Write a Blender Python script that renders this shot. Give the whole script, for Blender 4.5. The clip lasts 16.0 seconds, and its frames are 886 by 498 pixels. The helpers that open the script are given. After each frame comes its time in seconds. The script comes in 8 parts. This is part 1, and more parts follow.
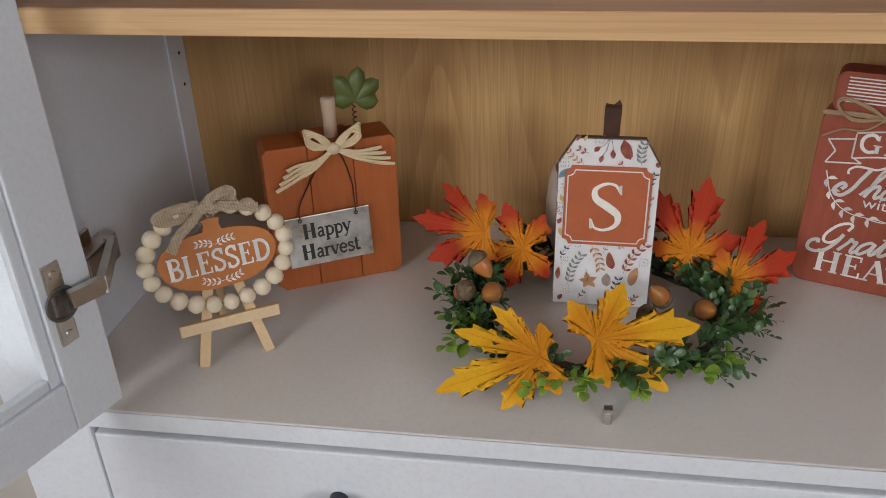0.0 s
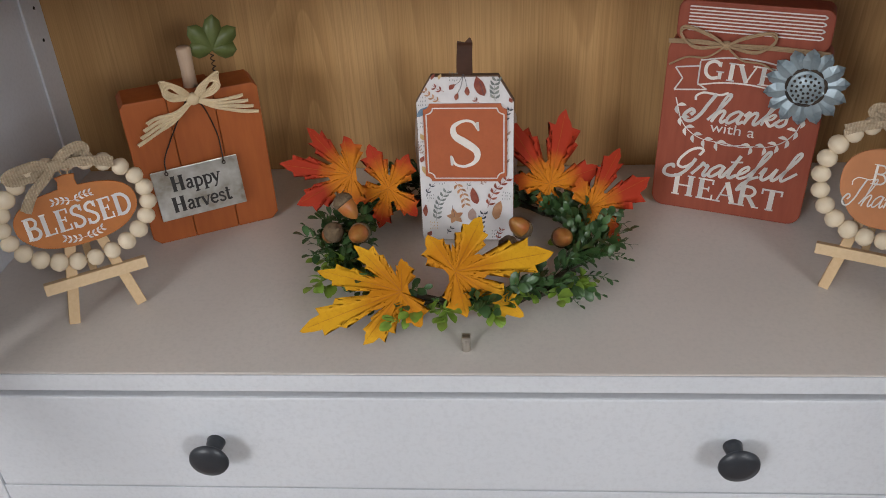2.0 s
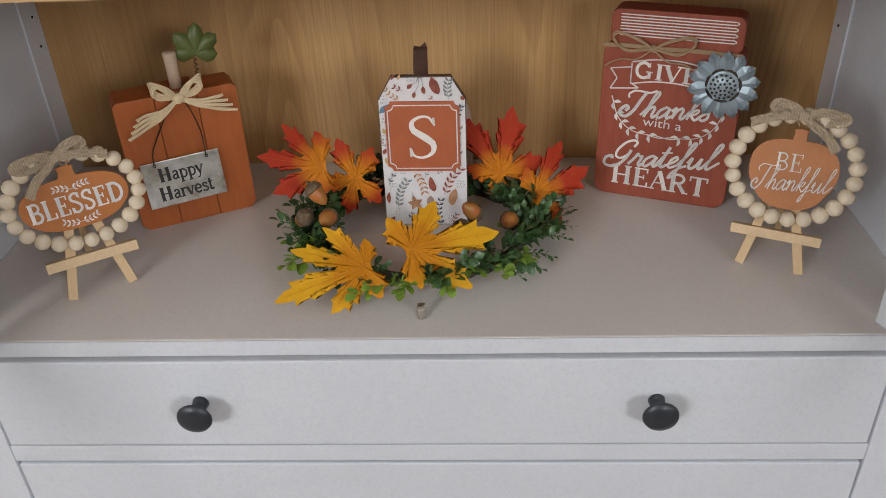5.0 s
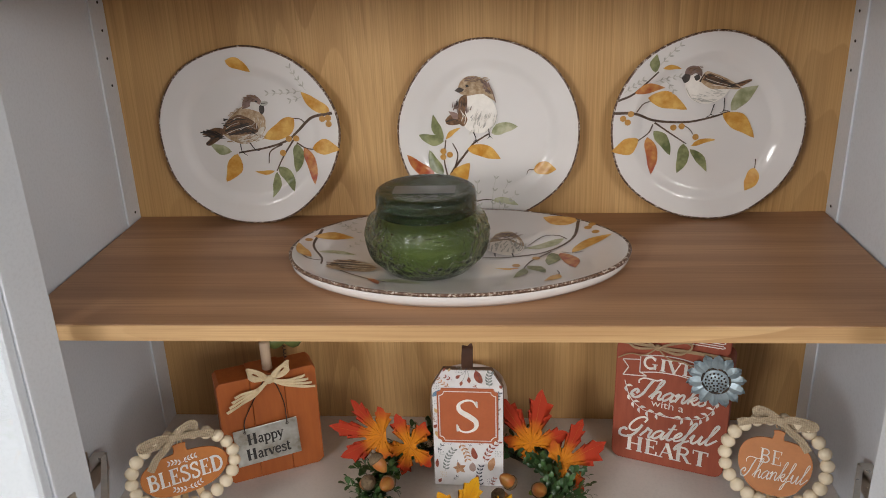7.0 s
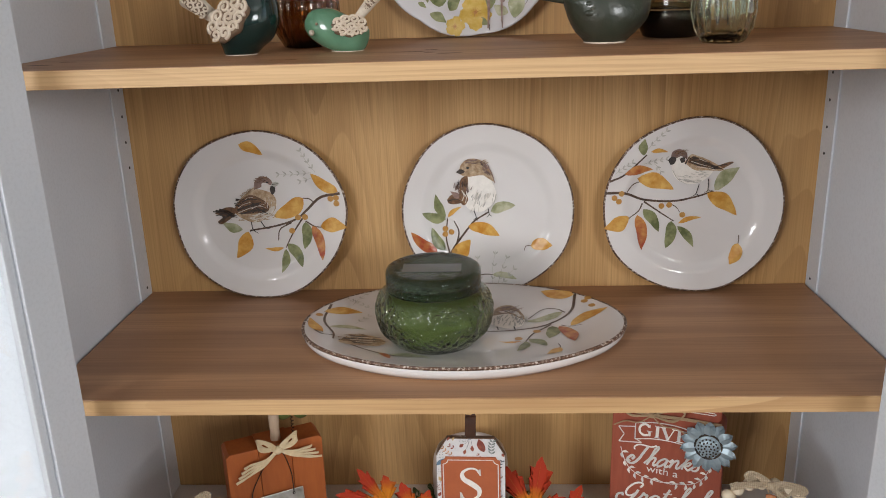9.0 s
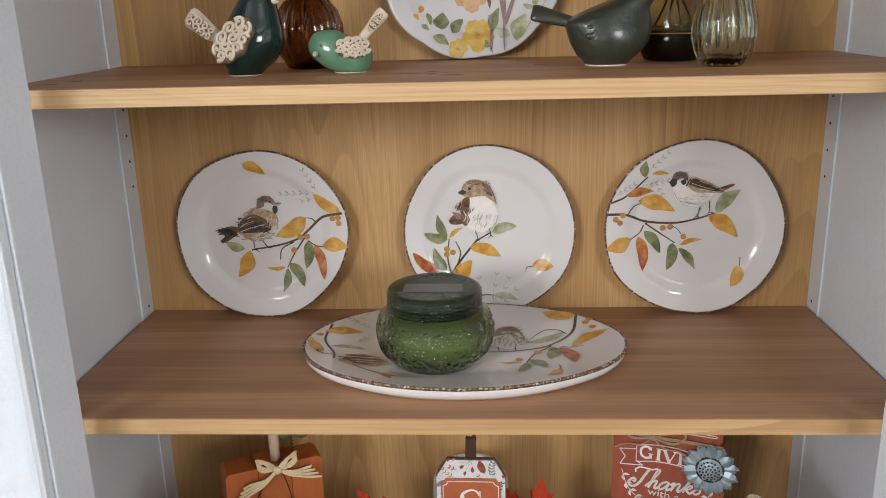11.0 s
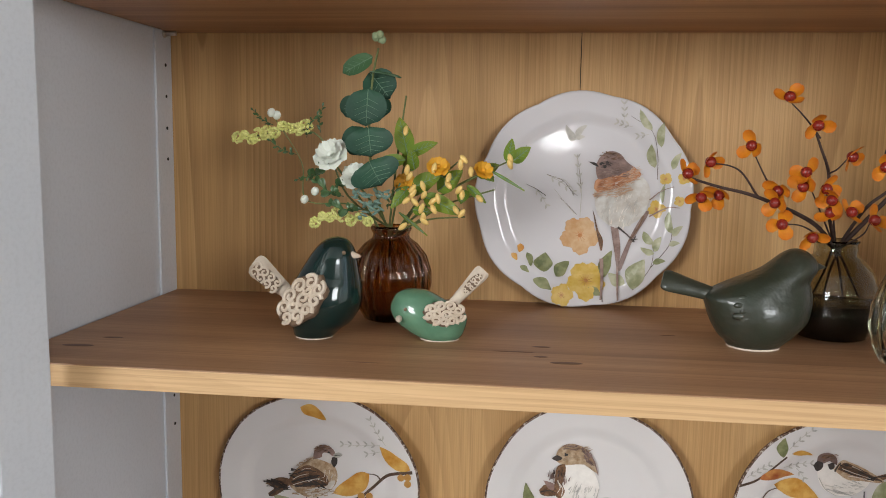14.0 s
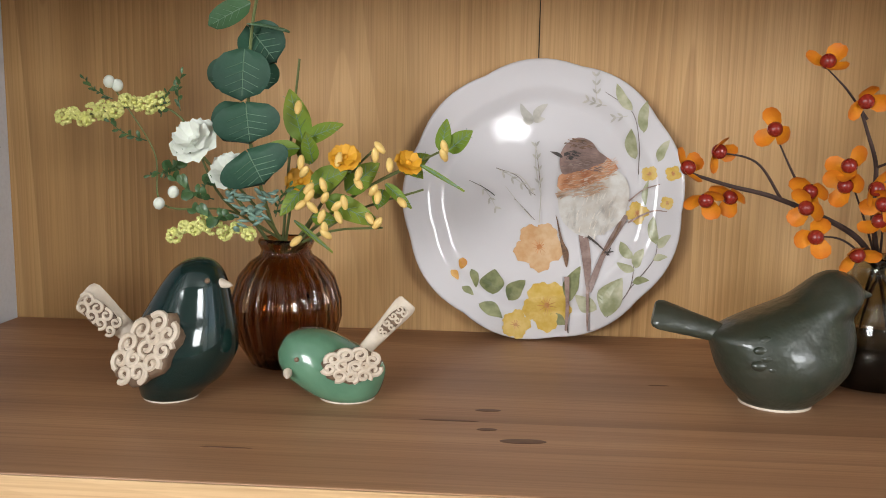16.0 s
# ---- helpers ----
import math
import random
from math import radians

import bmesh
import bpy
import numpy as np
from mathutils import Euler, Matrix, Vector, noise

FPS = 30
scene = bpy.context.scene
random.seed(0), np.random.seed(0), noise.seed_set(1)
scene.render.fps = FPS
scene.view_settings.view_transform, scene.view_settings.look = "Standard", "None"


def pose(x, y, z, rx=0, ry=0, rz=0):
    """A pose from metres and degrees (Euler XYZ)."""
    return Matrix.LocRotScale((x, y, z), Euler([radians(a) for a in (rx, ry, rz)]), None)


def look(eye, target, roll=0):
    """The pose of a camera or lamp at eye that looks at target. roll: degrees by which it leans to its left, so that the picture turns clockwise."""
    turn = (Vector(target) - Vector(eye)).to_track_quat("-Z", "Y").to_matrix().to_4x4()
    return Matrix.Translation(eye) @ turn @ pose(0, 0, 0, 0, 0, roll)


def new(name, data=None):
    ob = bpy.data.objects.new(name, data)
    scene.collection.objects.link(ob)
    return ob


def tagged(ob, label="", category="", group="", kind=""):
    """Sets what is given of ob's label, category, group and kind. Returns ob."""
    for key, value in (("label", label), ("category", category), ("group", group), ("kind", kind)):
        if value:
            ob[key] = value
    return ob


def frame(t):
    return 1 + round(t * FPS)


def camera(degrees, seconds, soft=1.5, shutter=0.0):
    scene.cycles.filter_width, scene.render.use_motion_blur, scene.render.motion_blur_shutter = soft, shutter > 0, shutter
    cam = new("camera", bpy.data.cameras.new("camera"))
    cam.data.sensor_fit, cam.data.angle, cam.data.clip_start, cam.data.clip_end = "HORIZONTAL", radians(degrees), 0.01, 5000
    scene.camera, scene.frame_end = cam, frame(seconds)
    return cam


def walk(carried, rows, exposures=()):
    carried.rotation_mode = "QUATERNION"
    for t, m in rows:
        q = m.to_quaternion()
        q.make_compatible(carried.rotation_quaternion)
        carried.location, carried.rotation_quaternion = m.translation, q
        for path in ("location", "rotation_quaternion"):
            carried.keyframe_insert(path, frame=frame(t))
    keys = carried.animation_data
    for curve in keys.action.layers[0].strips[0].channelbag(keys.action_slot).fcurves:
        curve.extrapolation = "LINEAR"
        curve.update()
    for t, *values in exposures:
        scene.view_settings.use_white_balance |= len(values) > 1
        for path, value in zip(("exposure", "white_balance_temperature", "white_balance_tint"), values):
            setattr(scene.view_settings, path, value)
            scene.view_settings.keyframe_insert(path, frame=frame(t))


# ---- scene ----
cam = camera(56.17, 16.0, 0.95)
PATH = [
    (0, (-0.0400, -0.7394, 1.1992), (-0.3107, 0.9870, 0.2265), -1.72),
    (0.5, (-0.0030, -0.7361, 1.1917), (-0.1718, 0.9760, 0.1717), -1.85),
    (1, (0.0164, -0.7340, 1.1926), (-0.1458, 0.9626, 0.1460), -2.68),
    (1.5, (0.0236, -0.7404, 1.1946), (-0.1117, 0.9417, 0.1213), -2.54),
    (2, (0.0250, -0.7511, 1.2000), (-0.1004, 0.9244, 0.1152), -2.66),
    (2.5, (0.0287, -0.7589, 1.2029), (-0.0856, 0.9148, 0.1140), -2.58),
    (3, (0.0333, -0.7822, 1.2127), (-0.0669, 0.8910, 0.1216), -2.39),
    (3.2, (0.0372, -0.7952, 1.2184), (-0.0584, 0.8777, 0.1265), -2.26),
    (5.3, (0.0581, -0.8449, 1.2317), (-0.0376, 0.8427, 0.1628), -2.58),
    (5.5, (0.0594, -0.8567, 1.2485), (-0.0468, 0.8509, 0.2129), -2.71),
    (6, (0.0498, -0.8926, 1.3258), (-0.0646, 0.8612, 0.3712), -2.66),
    (6.5, (0.0471, -0.9129, 1.3797), (-0.0902, 0.8853, 0.5150), -2.75),
    (7, (0.0476, -0.9278, 1.4316), (-0.1075, 0.9218, 0.6866), -2.07),
    (7.5, (0.0448, -0.9541, 1.4546), (-0.1109, 0.9223, 0.7801), -1.41),
    (8, (0.0340, -0.9708, 1.4623), (-0.1271, 0.9191, 0.8281), -1.71),
    (8.5, (0.0249, -0.9724, 1.4617), (-0.1041, 0.9252, 0.8431), -1.86),
    (9, (0.0208, -0.9697, 1.4663), (-0.0792, 0.9317, 0.8543), -1.81),
    (11.3, (0.0222, -0.9720, 1.4663), (-0.0826, 0.9504, 0.9245), -1.44),
    (11.5, (-0.0035, -0.9645, 1.4704), (-0.0720, 0.9641, 0.9453), -1.87),
    (12, (-0.0214, -0.9379, 1.5103), (-0.1670, 0.9966, 1.0239), -1.64),
    (12.5, (0.0013, -0.9191, 1.5497), (-0.1778, 1.0336, 1.1564), -0.94),
    (13, (0.0136, -0.9101, 1.5716), (-0.2041, 1.0582, 1.2917), -0.70),
    (13.5, (0.0101, -0.8712, 1.5667), (-0.2204, 1.0999, 1.3183), 0.17),
    (14, (-0.0276, -0.7995, 1.5656), (-0.2694, 1.1694, 1.3109), 0.88),
    (14.5, (-0.0706, -0.7265, 1.5693), (-0.3094, 1.2428, 1.3143), 0.89),
    (15, (-0.0872, -0.6790, 1.5663), (-0.3213, 1.2913, 1.3149), 0.94),
    (15.5, (-0.0662, -0.6354, 1.5668), (-0.2941, 1.3330, 1.2958), 0.93),
    (16, (-0.0243, -0.6040, 1.5608), (-0.1563, 1.3726, 1.2858), 1.01),
]
walk(cam, [(t, look(eye, target, roll)) for t, eye, target, roll in PATH], ((0.0, -0.20, 6550, 12), (3.0, -0.18, 6550, 12), (5.5, -0.14, 6700, 12), (6.0, -0.11, 6900, 12), (6.5, -0.07, 7050, 11), (7.0, -0.02, 6800, 11), (7.5, 0.0, 6600, 11), (9.0, 0.04, 6560, 11), (11.5, 0.12, 6520, 10), (13.0, 0.12, 6520, 10), (14.0, 0.14, 6520, 10), (14.5, 0.10, 6520, 10), (15.0, 0.02, 6520, 10), (15.5, 0.30, 6520, 10), (16.0, 0.40, 6520, 10)))

# ---- light ----
world = bpy.data.worlds.new("world")
scene.world = world
world.use_nodes = True
wn = world.node_tree.nodes
sky = wn.new("ShaderNodeTexSky")
sky.sky_type, sky.sun_disc = "NISHITA", False
sky.sun_elevation, sky.sun_rotation = radians(38), radians(200)
wn["Background"].inputs["Strength"].default_value = 0.12
world.node_tree.links.new(sky.outputs["Color"], wn["Background"].inputs["Color"])

sun = new("sun", bpy.data.lights.new("sun", "SUN"))
sun.data.energy, sun.data.angle, sun.data.color = 2.0, radians(0.6), (1, 0.95, 0.88)
sun.matrix_world = look((3, 4, 6), (0, 0, 0))


def area(name, eye, target, w, h, watts, color):
    ob = new(name, bpy.data.lights.new(name, "AREA"))
    ob.data.shape, ob.data.size, ob.data.size_y = "RECTANGLE", w, h
    ob.data.energy, ob.data.color = watts, color
    ob.matrix_world = look(eye, target)
    return ob


for x, watts in ((-1.75, 54), (1.75, 42)):
    area("south_window_light", (x, -3.18, 1.98), (x * 0.5, 0, 1.9), 0.95, 0.88, watts, (0.95, 0.98, 1.0))
area("east_window_light", (2.38, -1.75, 1.55), (0, -1.75, 1.55), 1.7, 1.5, 5, (0.88, 0.94, 1.0))
area("west_window_light", (-2.58, -1.9, 1.55), (0, -1.9, 1.55), 1.4, 1.4, 9, (0.90, 0.95, 1.0))
area("transom_light", (0.03, -3.19, 1.99), (0.03, 0, 1.99), 0.16, 0.09, 0.85, (0.95, 0.98, 1.0))
scene.view_settings.exposure = 0.0


# ---- materials ----
def material(name, color, rough=0.5, metal=0.0, spec=0.5):
    m = bpy.data.materials.new(name)
    m.use_nodes = True
    b = m.node_tree.nodes["Principled BSDF"]
    b.inputs["Base Color"].default_value = (*color, 1)
    b.inputs["Roughness"].default_value = rough
    b.inputs["Metallic"].default_value = metal
    b.inputs["Specular IOR Level"].default_value = spec
    return m


class Nodes:
    """Short forms for building a node tree round a material's Principled shader."""

    def __init__(self, m):
        self.m, self.t = m, m.node_tree
        self.b = self.t.nodes["Principled BSDF"]

    def add(self, kind, **values):
        n = self.t.nodes.new("ShaderNode" + kind)
        for key, v in values.items():
            n.inputs[key.replace("_", " ")].default_value = v
        return n

    def link(self, a, b):
        self.t.links.new(a, b)

    def coords(self, scale=(1, 1, 1), turn=(0, 0, 0), where="Object"):
        c, mp = self.add("TexCoord"), self.add("Mapping")
        mp.inputs["Scale"].default_value = scale
        mp.inputs["Rotation"].default_value = [radians(a) for a in turn]
        self.link(c.outputs[where], mp.inputs["Vector"])
        return mp.outputs["Vector"]

    def noise(self, vec, scale, detail=4.0, rough=0.55, distort=0.0):
        n = self.add("TexNoise", Scale=scale, Detail=detail, Roughness=rough, Distortion=distort)
        self.link(vec, n.inputs["Vector"])
        return n.outputs["Fac"]

    def ramp(self, fac, *stops):
        r = self.t.nodes.new("ShaderNodeValToRGB")
        while len(r.color_ramp.elements) < len(stops):
            r.color_ramp.elements.new(0.5)
        for e, (p, c) in zip(r.color_ramp.elements, stops):
            e.position = p
            e.color = (*c, 1) if len(c) == 3 else c
        self.link(fac, r.inputs["Fac"])
        return r.outputs["Color"]

    def mix(self, fac, a, b, how="MIX"):
        n = self.t.nodes.new("ShaderNodeMix")
        n.data_type, n.blend_type = "RGBA", how
        for socket, v in ((n.inputs[0], fac), (n.inputs[6], a), (n.inputs[7], b)):
            if isinstance(v, (int, float)):
                socket.default_value = v
            elif isinstance(v, tuple):
                socket.default_value = (*v, 1)
            else:
                self.link(v, socket)
        return n.outputs[2]

    def bump(self, height, strength, distance=0.001):
        n = self.add("Bump", Strength=strength, Distance=distance)
        self.link(height, n.inputs["Height"])
        self.link(n.outputs["Normal"], self.b.inputs["Normal"])

    def color(self, c):
        self.link(c, self.b.inputs["Base Color"])

    def rough(self, fac, lo, hi):
        n = self.add("MapRange")
        n.inputs["To Min"].default_value, n.inputs["To Max"].default_value = lo, hi
        self.link(fac, n.inputs["Value"])
        self.link(n.outputs["Result"], self.b.inputs["Roughness"])


def mottled(name, a, b, scale=30.0, rough=0.5, bump=0.15, metal=0.0, fine=6.0, spec=0.5):
    """Two tones mixed by a coarse and a fine noise, with a little relief."""
    m = material(name, a, rough, metal, spec)
    n = Nodes(m)
    v = n.coords()
    coarse, grain = n.noise(v, scale), n.noise(v, scale * fine, 3)
    c = n.ramp(coarse, (0.35, a), (0.68, b))
    dark = tuple(x * 0.82 for x in a)
    n.color(n.mix(n.ramp(grain, (0.45, (0, 0, 0)), (0.75, (0.5, 0.5, 0.5))), c, dark))
    n.rough(coarse, max(0.02, rough - 0.08), min(1, rough + 0.08))
    if bump:
        n.bump(grain, bump, 0.0006)
    return m


def pine(name, light, mid, dark, axis, bands=26.0, rough=0.5, straight=0.05, staves=(6.0, 0.35)):
    """Stained pine: growth rings drawn out along the board's axis, fine fibres and broad tone drift."""
    m = material(name, mid, rough)
    n = Nodes(m)

    def along(k):
        return n.coords([k if i == axis else 1 for i in range(3)])
    field = n.noise(along(straight), 5.5, 1.6, 0.45, 0.12)
    times = n.add("Math")
    times.operation = "MULTIPLY"
    times.inputs[1].default_value = bands
    n.link(field, times.inputs[0])
    saw = n.add("Math")
    saw.operation = "FRACT"
    n.link(times.outputs["Value"], saw.inputs[0])
    rings = n.ramp(saw.outputs["Value"], (0.0, light), (0.45, mid), (0.86, dark), (0.96, dark), (1.0, light))
    fibre = n.noise(along(0.012), 520, 3, 0.65)
    plank = n.noise(along(0.02), 17, 2, 0.5)
    drift = n.noise(along(0.12 if staves[0] < 10 else 0.02), staves[0], 2)
    c = n.mix(n.ramp(n.noise(along(0.2), 9, 2), (0.35, (0.15, 0.15, 0.15)), (0.7, (0.55, 0.55, 0.55))), mid, rings)
    c = n.mix(n.ramp(plank, (0.40, (0, 0, 0)), (0.62, (0.55, 0.55, 0.55))), c, light)
    c = n.mix(n.ramp(fibre, (0.44, (0, 0, 0)), (0.78, (0.6, 0.6, 0.6))), c, dark)
    c = n.mix(n.ramp(drift, (0.42, (0.0, 0.0, 0.0)), (0.72, (staves[1],) * 3)), c, dark)
    n.color(c)
    n.rough(fibre, rough - 0.06, rough + 0.1)
    n.bump(fibre, 0.30, 0.0003)
    return m


WHITE = mottled("white_paint", (0.67, 0.695, 0.74), (0.63, 0.655, 0.70), 5, 0.42, 0.10, 0, 60)
# White paint tinted warm: light bounced off the pine shelf is in the colour.
DECK = mottled("warm_bounce_white_paint", (0.72, 0.675, 0.635), (0.67, 0.62, 0.58), 4, 0.42, 0.10, 0, 80)
BACK_WOOD = pine("pine_back", (0.64, 0.395, 0.172), (0.535, 0.305, 0.117), (0.29, 0.148, 0.049), 2, 44)
SHELF_WOOD = pine("pine_shelf", (0.55, 0.31, 0.165), (0.45, 0.24, 0.12), (0.25, 0.12, 0.06), 0, 16, 0.45, 0.06, (24.0, 0.7))
# Same stain as the shelf tops, finer grain; front light put into the colour.
LIT_EDGE_WOOD = pine("pine_lit_edge", (0.70, 0.47, 0.25), (0.60, 0.375, 0.18), (0.36, 0.18, 0.07), 0, 85, 0.5, 0.09)
WALL_PAINT = mottled("wall_paint", (0.50, 0.47, 0.43), (0.46, 0.43, 0.39), 3, 0.8, 0.1)
CEILING_PAINT = mottled("ceiling_paint", (0.72, 0.72, 0.70), (0.68, 0.68, 0.66), 3, 0.85, 0.1)
FLOOR_WOOD = pine("floor_wood", (0.30, 0.19, 0.11), (0.24, 0.15, 0.085), (0.14, 0.08, 0.04), 1, 12)
BLACK_KNOB = mottled("dark_knob", (0.028, 0.032, 0.040), (0.036, 0.041, 0.050), 60, 0.38, 0.05)
# Near-black colour for joints and holes; also paints the shade behind the drawers.
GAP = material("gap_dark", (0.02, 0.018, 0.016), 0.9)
STEEL = mottled("nickel_steel", (0.66, 0.62, 0.56), (0.56, 0.52, 0.46), 80, 0.30, 0.05, 1.0)


def glass(name, color=(1, 1, 1), rough=0.0, ior=1.45):
    m = material(name, color, rough)
    b = m.node_tree.nodes["Principled BSDF"]
    b.inputs["Transmission Weight"].default_value = 1.0
    b.inputs["IOR"].default_value = ior
    return m


PANE = glass("window_glass", (0.97, 0.985, 0.98))


# ---- mesh helpers ----
def part(name, bm, mat, parent=None, label="", smooth=False):
    me = bpy.data.meshes.new(name)
    bmesh.ops.recalc_face_normals(bm, faces=bm.faces)
    for f in bm.faces:
        f.smooth = smooth
    bm.to_mesh(me)
    bm.free()
    for m in mat if isinstance(mat, (list, tuple)) else (mat,):
        me.materials.append(m)
    ob = new(name, me)
    if parent is not None:
        ob.parent = parent
    if label:
        tagged(ob, label)
    return ob


def empty(name, m, label, category, group="", kind=""):
    ob = new(name)
    ob.empty_display_size = 0.02
    ob.matrix_world = m
    return tagged(ob, label, category, group, kind)


def sharp(ob, degrees=35):
    """Keeps edges crisp on a smoothly shaded mesh."""
    ob.data.set_sharp_from_angle(angle=radians(degrees))
    return ob


def box(lo, hi, bevel=0.0, bm=None, seg=2):
    bm = bm or bmesh.new()
    c = [(a + b) / 2 for a, b in zip(lo, hi)]
    s = [abs(b - a) for a, b in zip(lo, hi)]
    r = bmesh.ops.create_cube(bm, size=1, matrix=Matrix.Translation(c) @ Matrix.Diagonal((*s, 1)))
    if bevel:
        vs = set(r["verts"])
        es = [e for e in bm.edges if e.verts[0] in vs and e.verts[1] in vs]
        bmesh.ops.bevel(bm, geom=es, offset=bevel, segments=seg, affect="EDGES", profile=0.6)
    return bm


def lathe(profile, n=64, bm=None, m=None, wave=None):
    """A body of revolution round z from (radius, height) pairs; wave(angle, height) scales the radius."""
    bm = bm or bmesh.new()
    rows = []
    for r, z in profile:
        if r < 1e-6:
            rows.append([bm.verts.new((0, 0, z))])
            continue
        row = []
        for k in range(n):
            a = 2 * math.pi * k / n
            q = r * (wave(a, z) if wave else 1)
            row.append(bm.verts.new((q * math.cos(a), q * math.sin(a), z)))
        rows.append(row)
    for a, b in zip(rows, rows[1:]):
        for k in range(n):
            l = (k + 1) % n
            if len(a) == 1 and len(b) > 1:
                bm.faces.new((a[0], b[l], b[k]))
            elif len(b) == 1 and len(a) > 1:
                bm.faces.new((a[k], a[l], b[0]))
            elif len(a) > 1:
                bm.faces.new((a[k], a[l], b[l], b[k]))
    if m is not None:
        bmesh.ops.transform(bm, matrix=m, verts=[v for row in rows for v in row])
    return bm


def slab(outline, depth, bevel=0.0, seg=2):
    """An upright board: outline of (x, z) pairs, front face at y = 0, body behind it."""
    bm = bmesh.new()
    front = [bm.verts.new((x, 0, z)) for x, z in outline]
    f = bm.faces.new(front)
    r = bmesh.ops.extrude_face_region(bm, geom=[f])
    vs = [v for v in r["geom"] if isinstance(v, bmesh.types.BMVert)]
    bmesh.ops.translate(bm, vec=(0, depth, 0), verts=vs)
    if bevel:
        es = [e for e in bm.edges if abs(e.verts[0].co.y - e.verts[1].co.y) < 1e-6]
        bmesh.ops.bevel(bm, geom=es, offset=bevel, segments=seg, affect="EDGES", profile=0.6)
    return bm


def tube(points, radius, n=8, bm=None, taper=1.0, flat=1.0, closed_ends=True):
    """A round strand through points; radius falls to radius * taper at the end; flat squeezes it across."""
    bm = bm or bmesh.new()
    pts = [Vector(p) for p in points]
    rows, side = [], None
    for i, p in enumerate(pts):
        d = (pts[min(i + 1, len(pts) - 1)] - pts[max(i - 1, 0)]).normalized()
        if side is None:
            side = d.cross(Vector((0, 0, 1)) if abs(d.z) < 0.9 else Vector((0, 1, 0))).normalized()
        side = (side - d * side.dot(d)).normalized()
        up = d.cross(side)
        r = radius * (1 + (taper - 1) * i / max(1, len(pts) - 1))
        rows.append([bm.verts.new(p + side * r * math.cos(2 * math.pi * k / n) + up * r * flat * math.sin(2 * math.pi * k / n)) for k in range(n)])
    for a, b in zip(rows, rows[1:]):
        for k in range(n):
            bm.faces.new((a[k], a[(k + 1) % n], b[(k + 1) % n], b[k]))
    if closed_ends:
        bm.faces.new(rows[0])
        bm.faces.new(rows[-1])
    return bm


def spline(ctrl, steps=8):
    """Points of a Catmull-Rom curve through the control points."""
    p = [Vector(c) for c in ctrl]
    p = [2 * p[0] - p[1], *p, 2 * p[-1] - p[-2]]
    out = []
    for i in range(1, len(p) - 2):
        for k in range(steps):
            t = k / steps
            a, b, c, d = p[i - 1], p[i], p[i + 1], p[i + 2]
            out.append(0.5 * (2 * b + (c - a) * t + (2 * a - 5 * b + 4 * c - d) * t * t + (3 * b - a - 3 * c + d) * t ** 3))
    out.append(p[-2])
    return out


def ball(r, center=(0, 0, 0), n=12, bm=None, squash=(1, 1, 1)):
    bm = bm or bmesh.new()
    bmesh.ops.create_uvsphere(bm, u_segments=n, v_segments=max(6, n * 2 // 3), radius=r, matrix=Matrix.Translation(center) @ Matrix.Diagonal((*squash, 1)))
    return bm


# ---- room ----
def setting(name, bm, mat, label, category, smooth=False):
    return tagged(part(name, bm, mat, None, label, smooth), label, category, "", "structure")


RX0, RX1, RY0, RY1, RZ = -2.6, 2.4, -3.2, 0.075, 2.75
setting("floor", box((RX0, RY0, -0.05), (RX1, RY1, 0)), FLOOR_WOOD, "brown wooden floor of the room", "floor")
setting("ceiling", box((RX0, RY0, RZ), (RX1, RY1, RZ + 0.1)), CEILING_PAINT, "plain white painted ceiling", "ceiling")
setting("wall_north", box((RX0 - 0.1, RY1, -0.05), (RX1 + 0.1, RY1 + 0.1, RZ + 0.1)), WALL_PAINT, "plain pale wall behind the cabinet", "wall")


def holed(lo, hi, a, b, axis):
    """A wall with one rectangular opening from a to b along axis (0 or 1) and z."""
    bm = bmesh.new()
    l, h = list(lo), list(hi)

    def piece(s0, s1, z0, z1):
        p, q = [*l], [*h]
        p[axis], q[axis], p[2], q[2] = s0, s1, z0, z1
        box(p, q, 0, bm)
    piece(l[axis], a[0], l[2], h[2])
    piece(b[0], h[axis], l[2], h[2])
    piece(a[0], b[0], l[2], a[1])
    piece(a[0], b[0], b[1], h[2])
    return bm


south = bmesh.new()
for x0, x1, hole in ((RX0 - 0.1, -0.9, ((-2.25, 1.52), (-1.25, 2.44))), (-0.9, 0.9, ((-0.06, 1.94), (0.12, 2.04))), (0.9, RX1 + 0.1, ((1.25, 1.52), (2.25, 2.44)))):
    me = bpy.data.meshes.new("piece")
    holed((x0, RY0 - 0.1, -0.05), (x1, RY0, RZ + 0.1), *hole, 0).to_mesh(me)
    south.from_mesh(me)
setting("wall_south", south, WALL_PAINT, "plain pale wall with two windows and a small transom", "wall")
setting("wall_west", holed((RX0 - 0.1, RY0, -0.05), (RX0, RY1, RZ + 0.1), (-2.6, 0.85), (-1.2, 2.25), 1), WALL_PAINT, "plain pale wall with a window", "wall")

setting("wall_east", holed((RX1, RY0, -0.05), (RX1 + 0.1, RY1, RZ + 0.1), (-2.6, 0.8), (-0.9, 2.3), 1), WALL_PAINT, "plain pale wall with a large window", "wall")

# ---- cabinet ----
Z0, Z1, Z2, Z3 = 0.789, 1.0859, 1.4041, 1.6916
BACK, XC = 0.0480, 0.0040
cabinet = empty("display_cabinet", pose(0, 0, 0), "white painted display cabinet with pine back and open glazed doors", "cabinet")
def span(s, a, b):
    """Two x values, ordered, at a and b from the middle of the cabinet on side s."""
    return sorted((XC + s * a, XC + s * b))


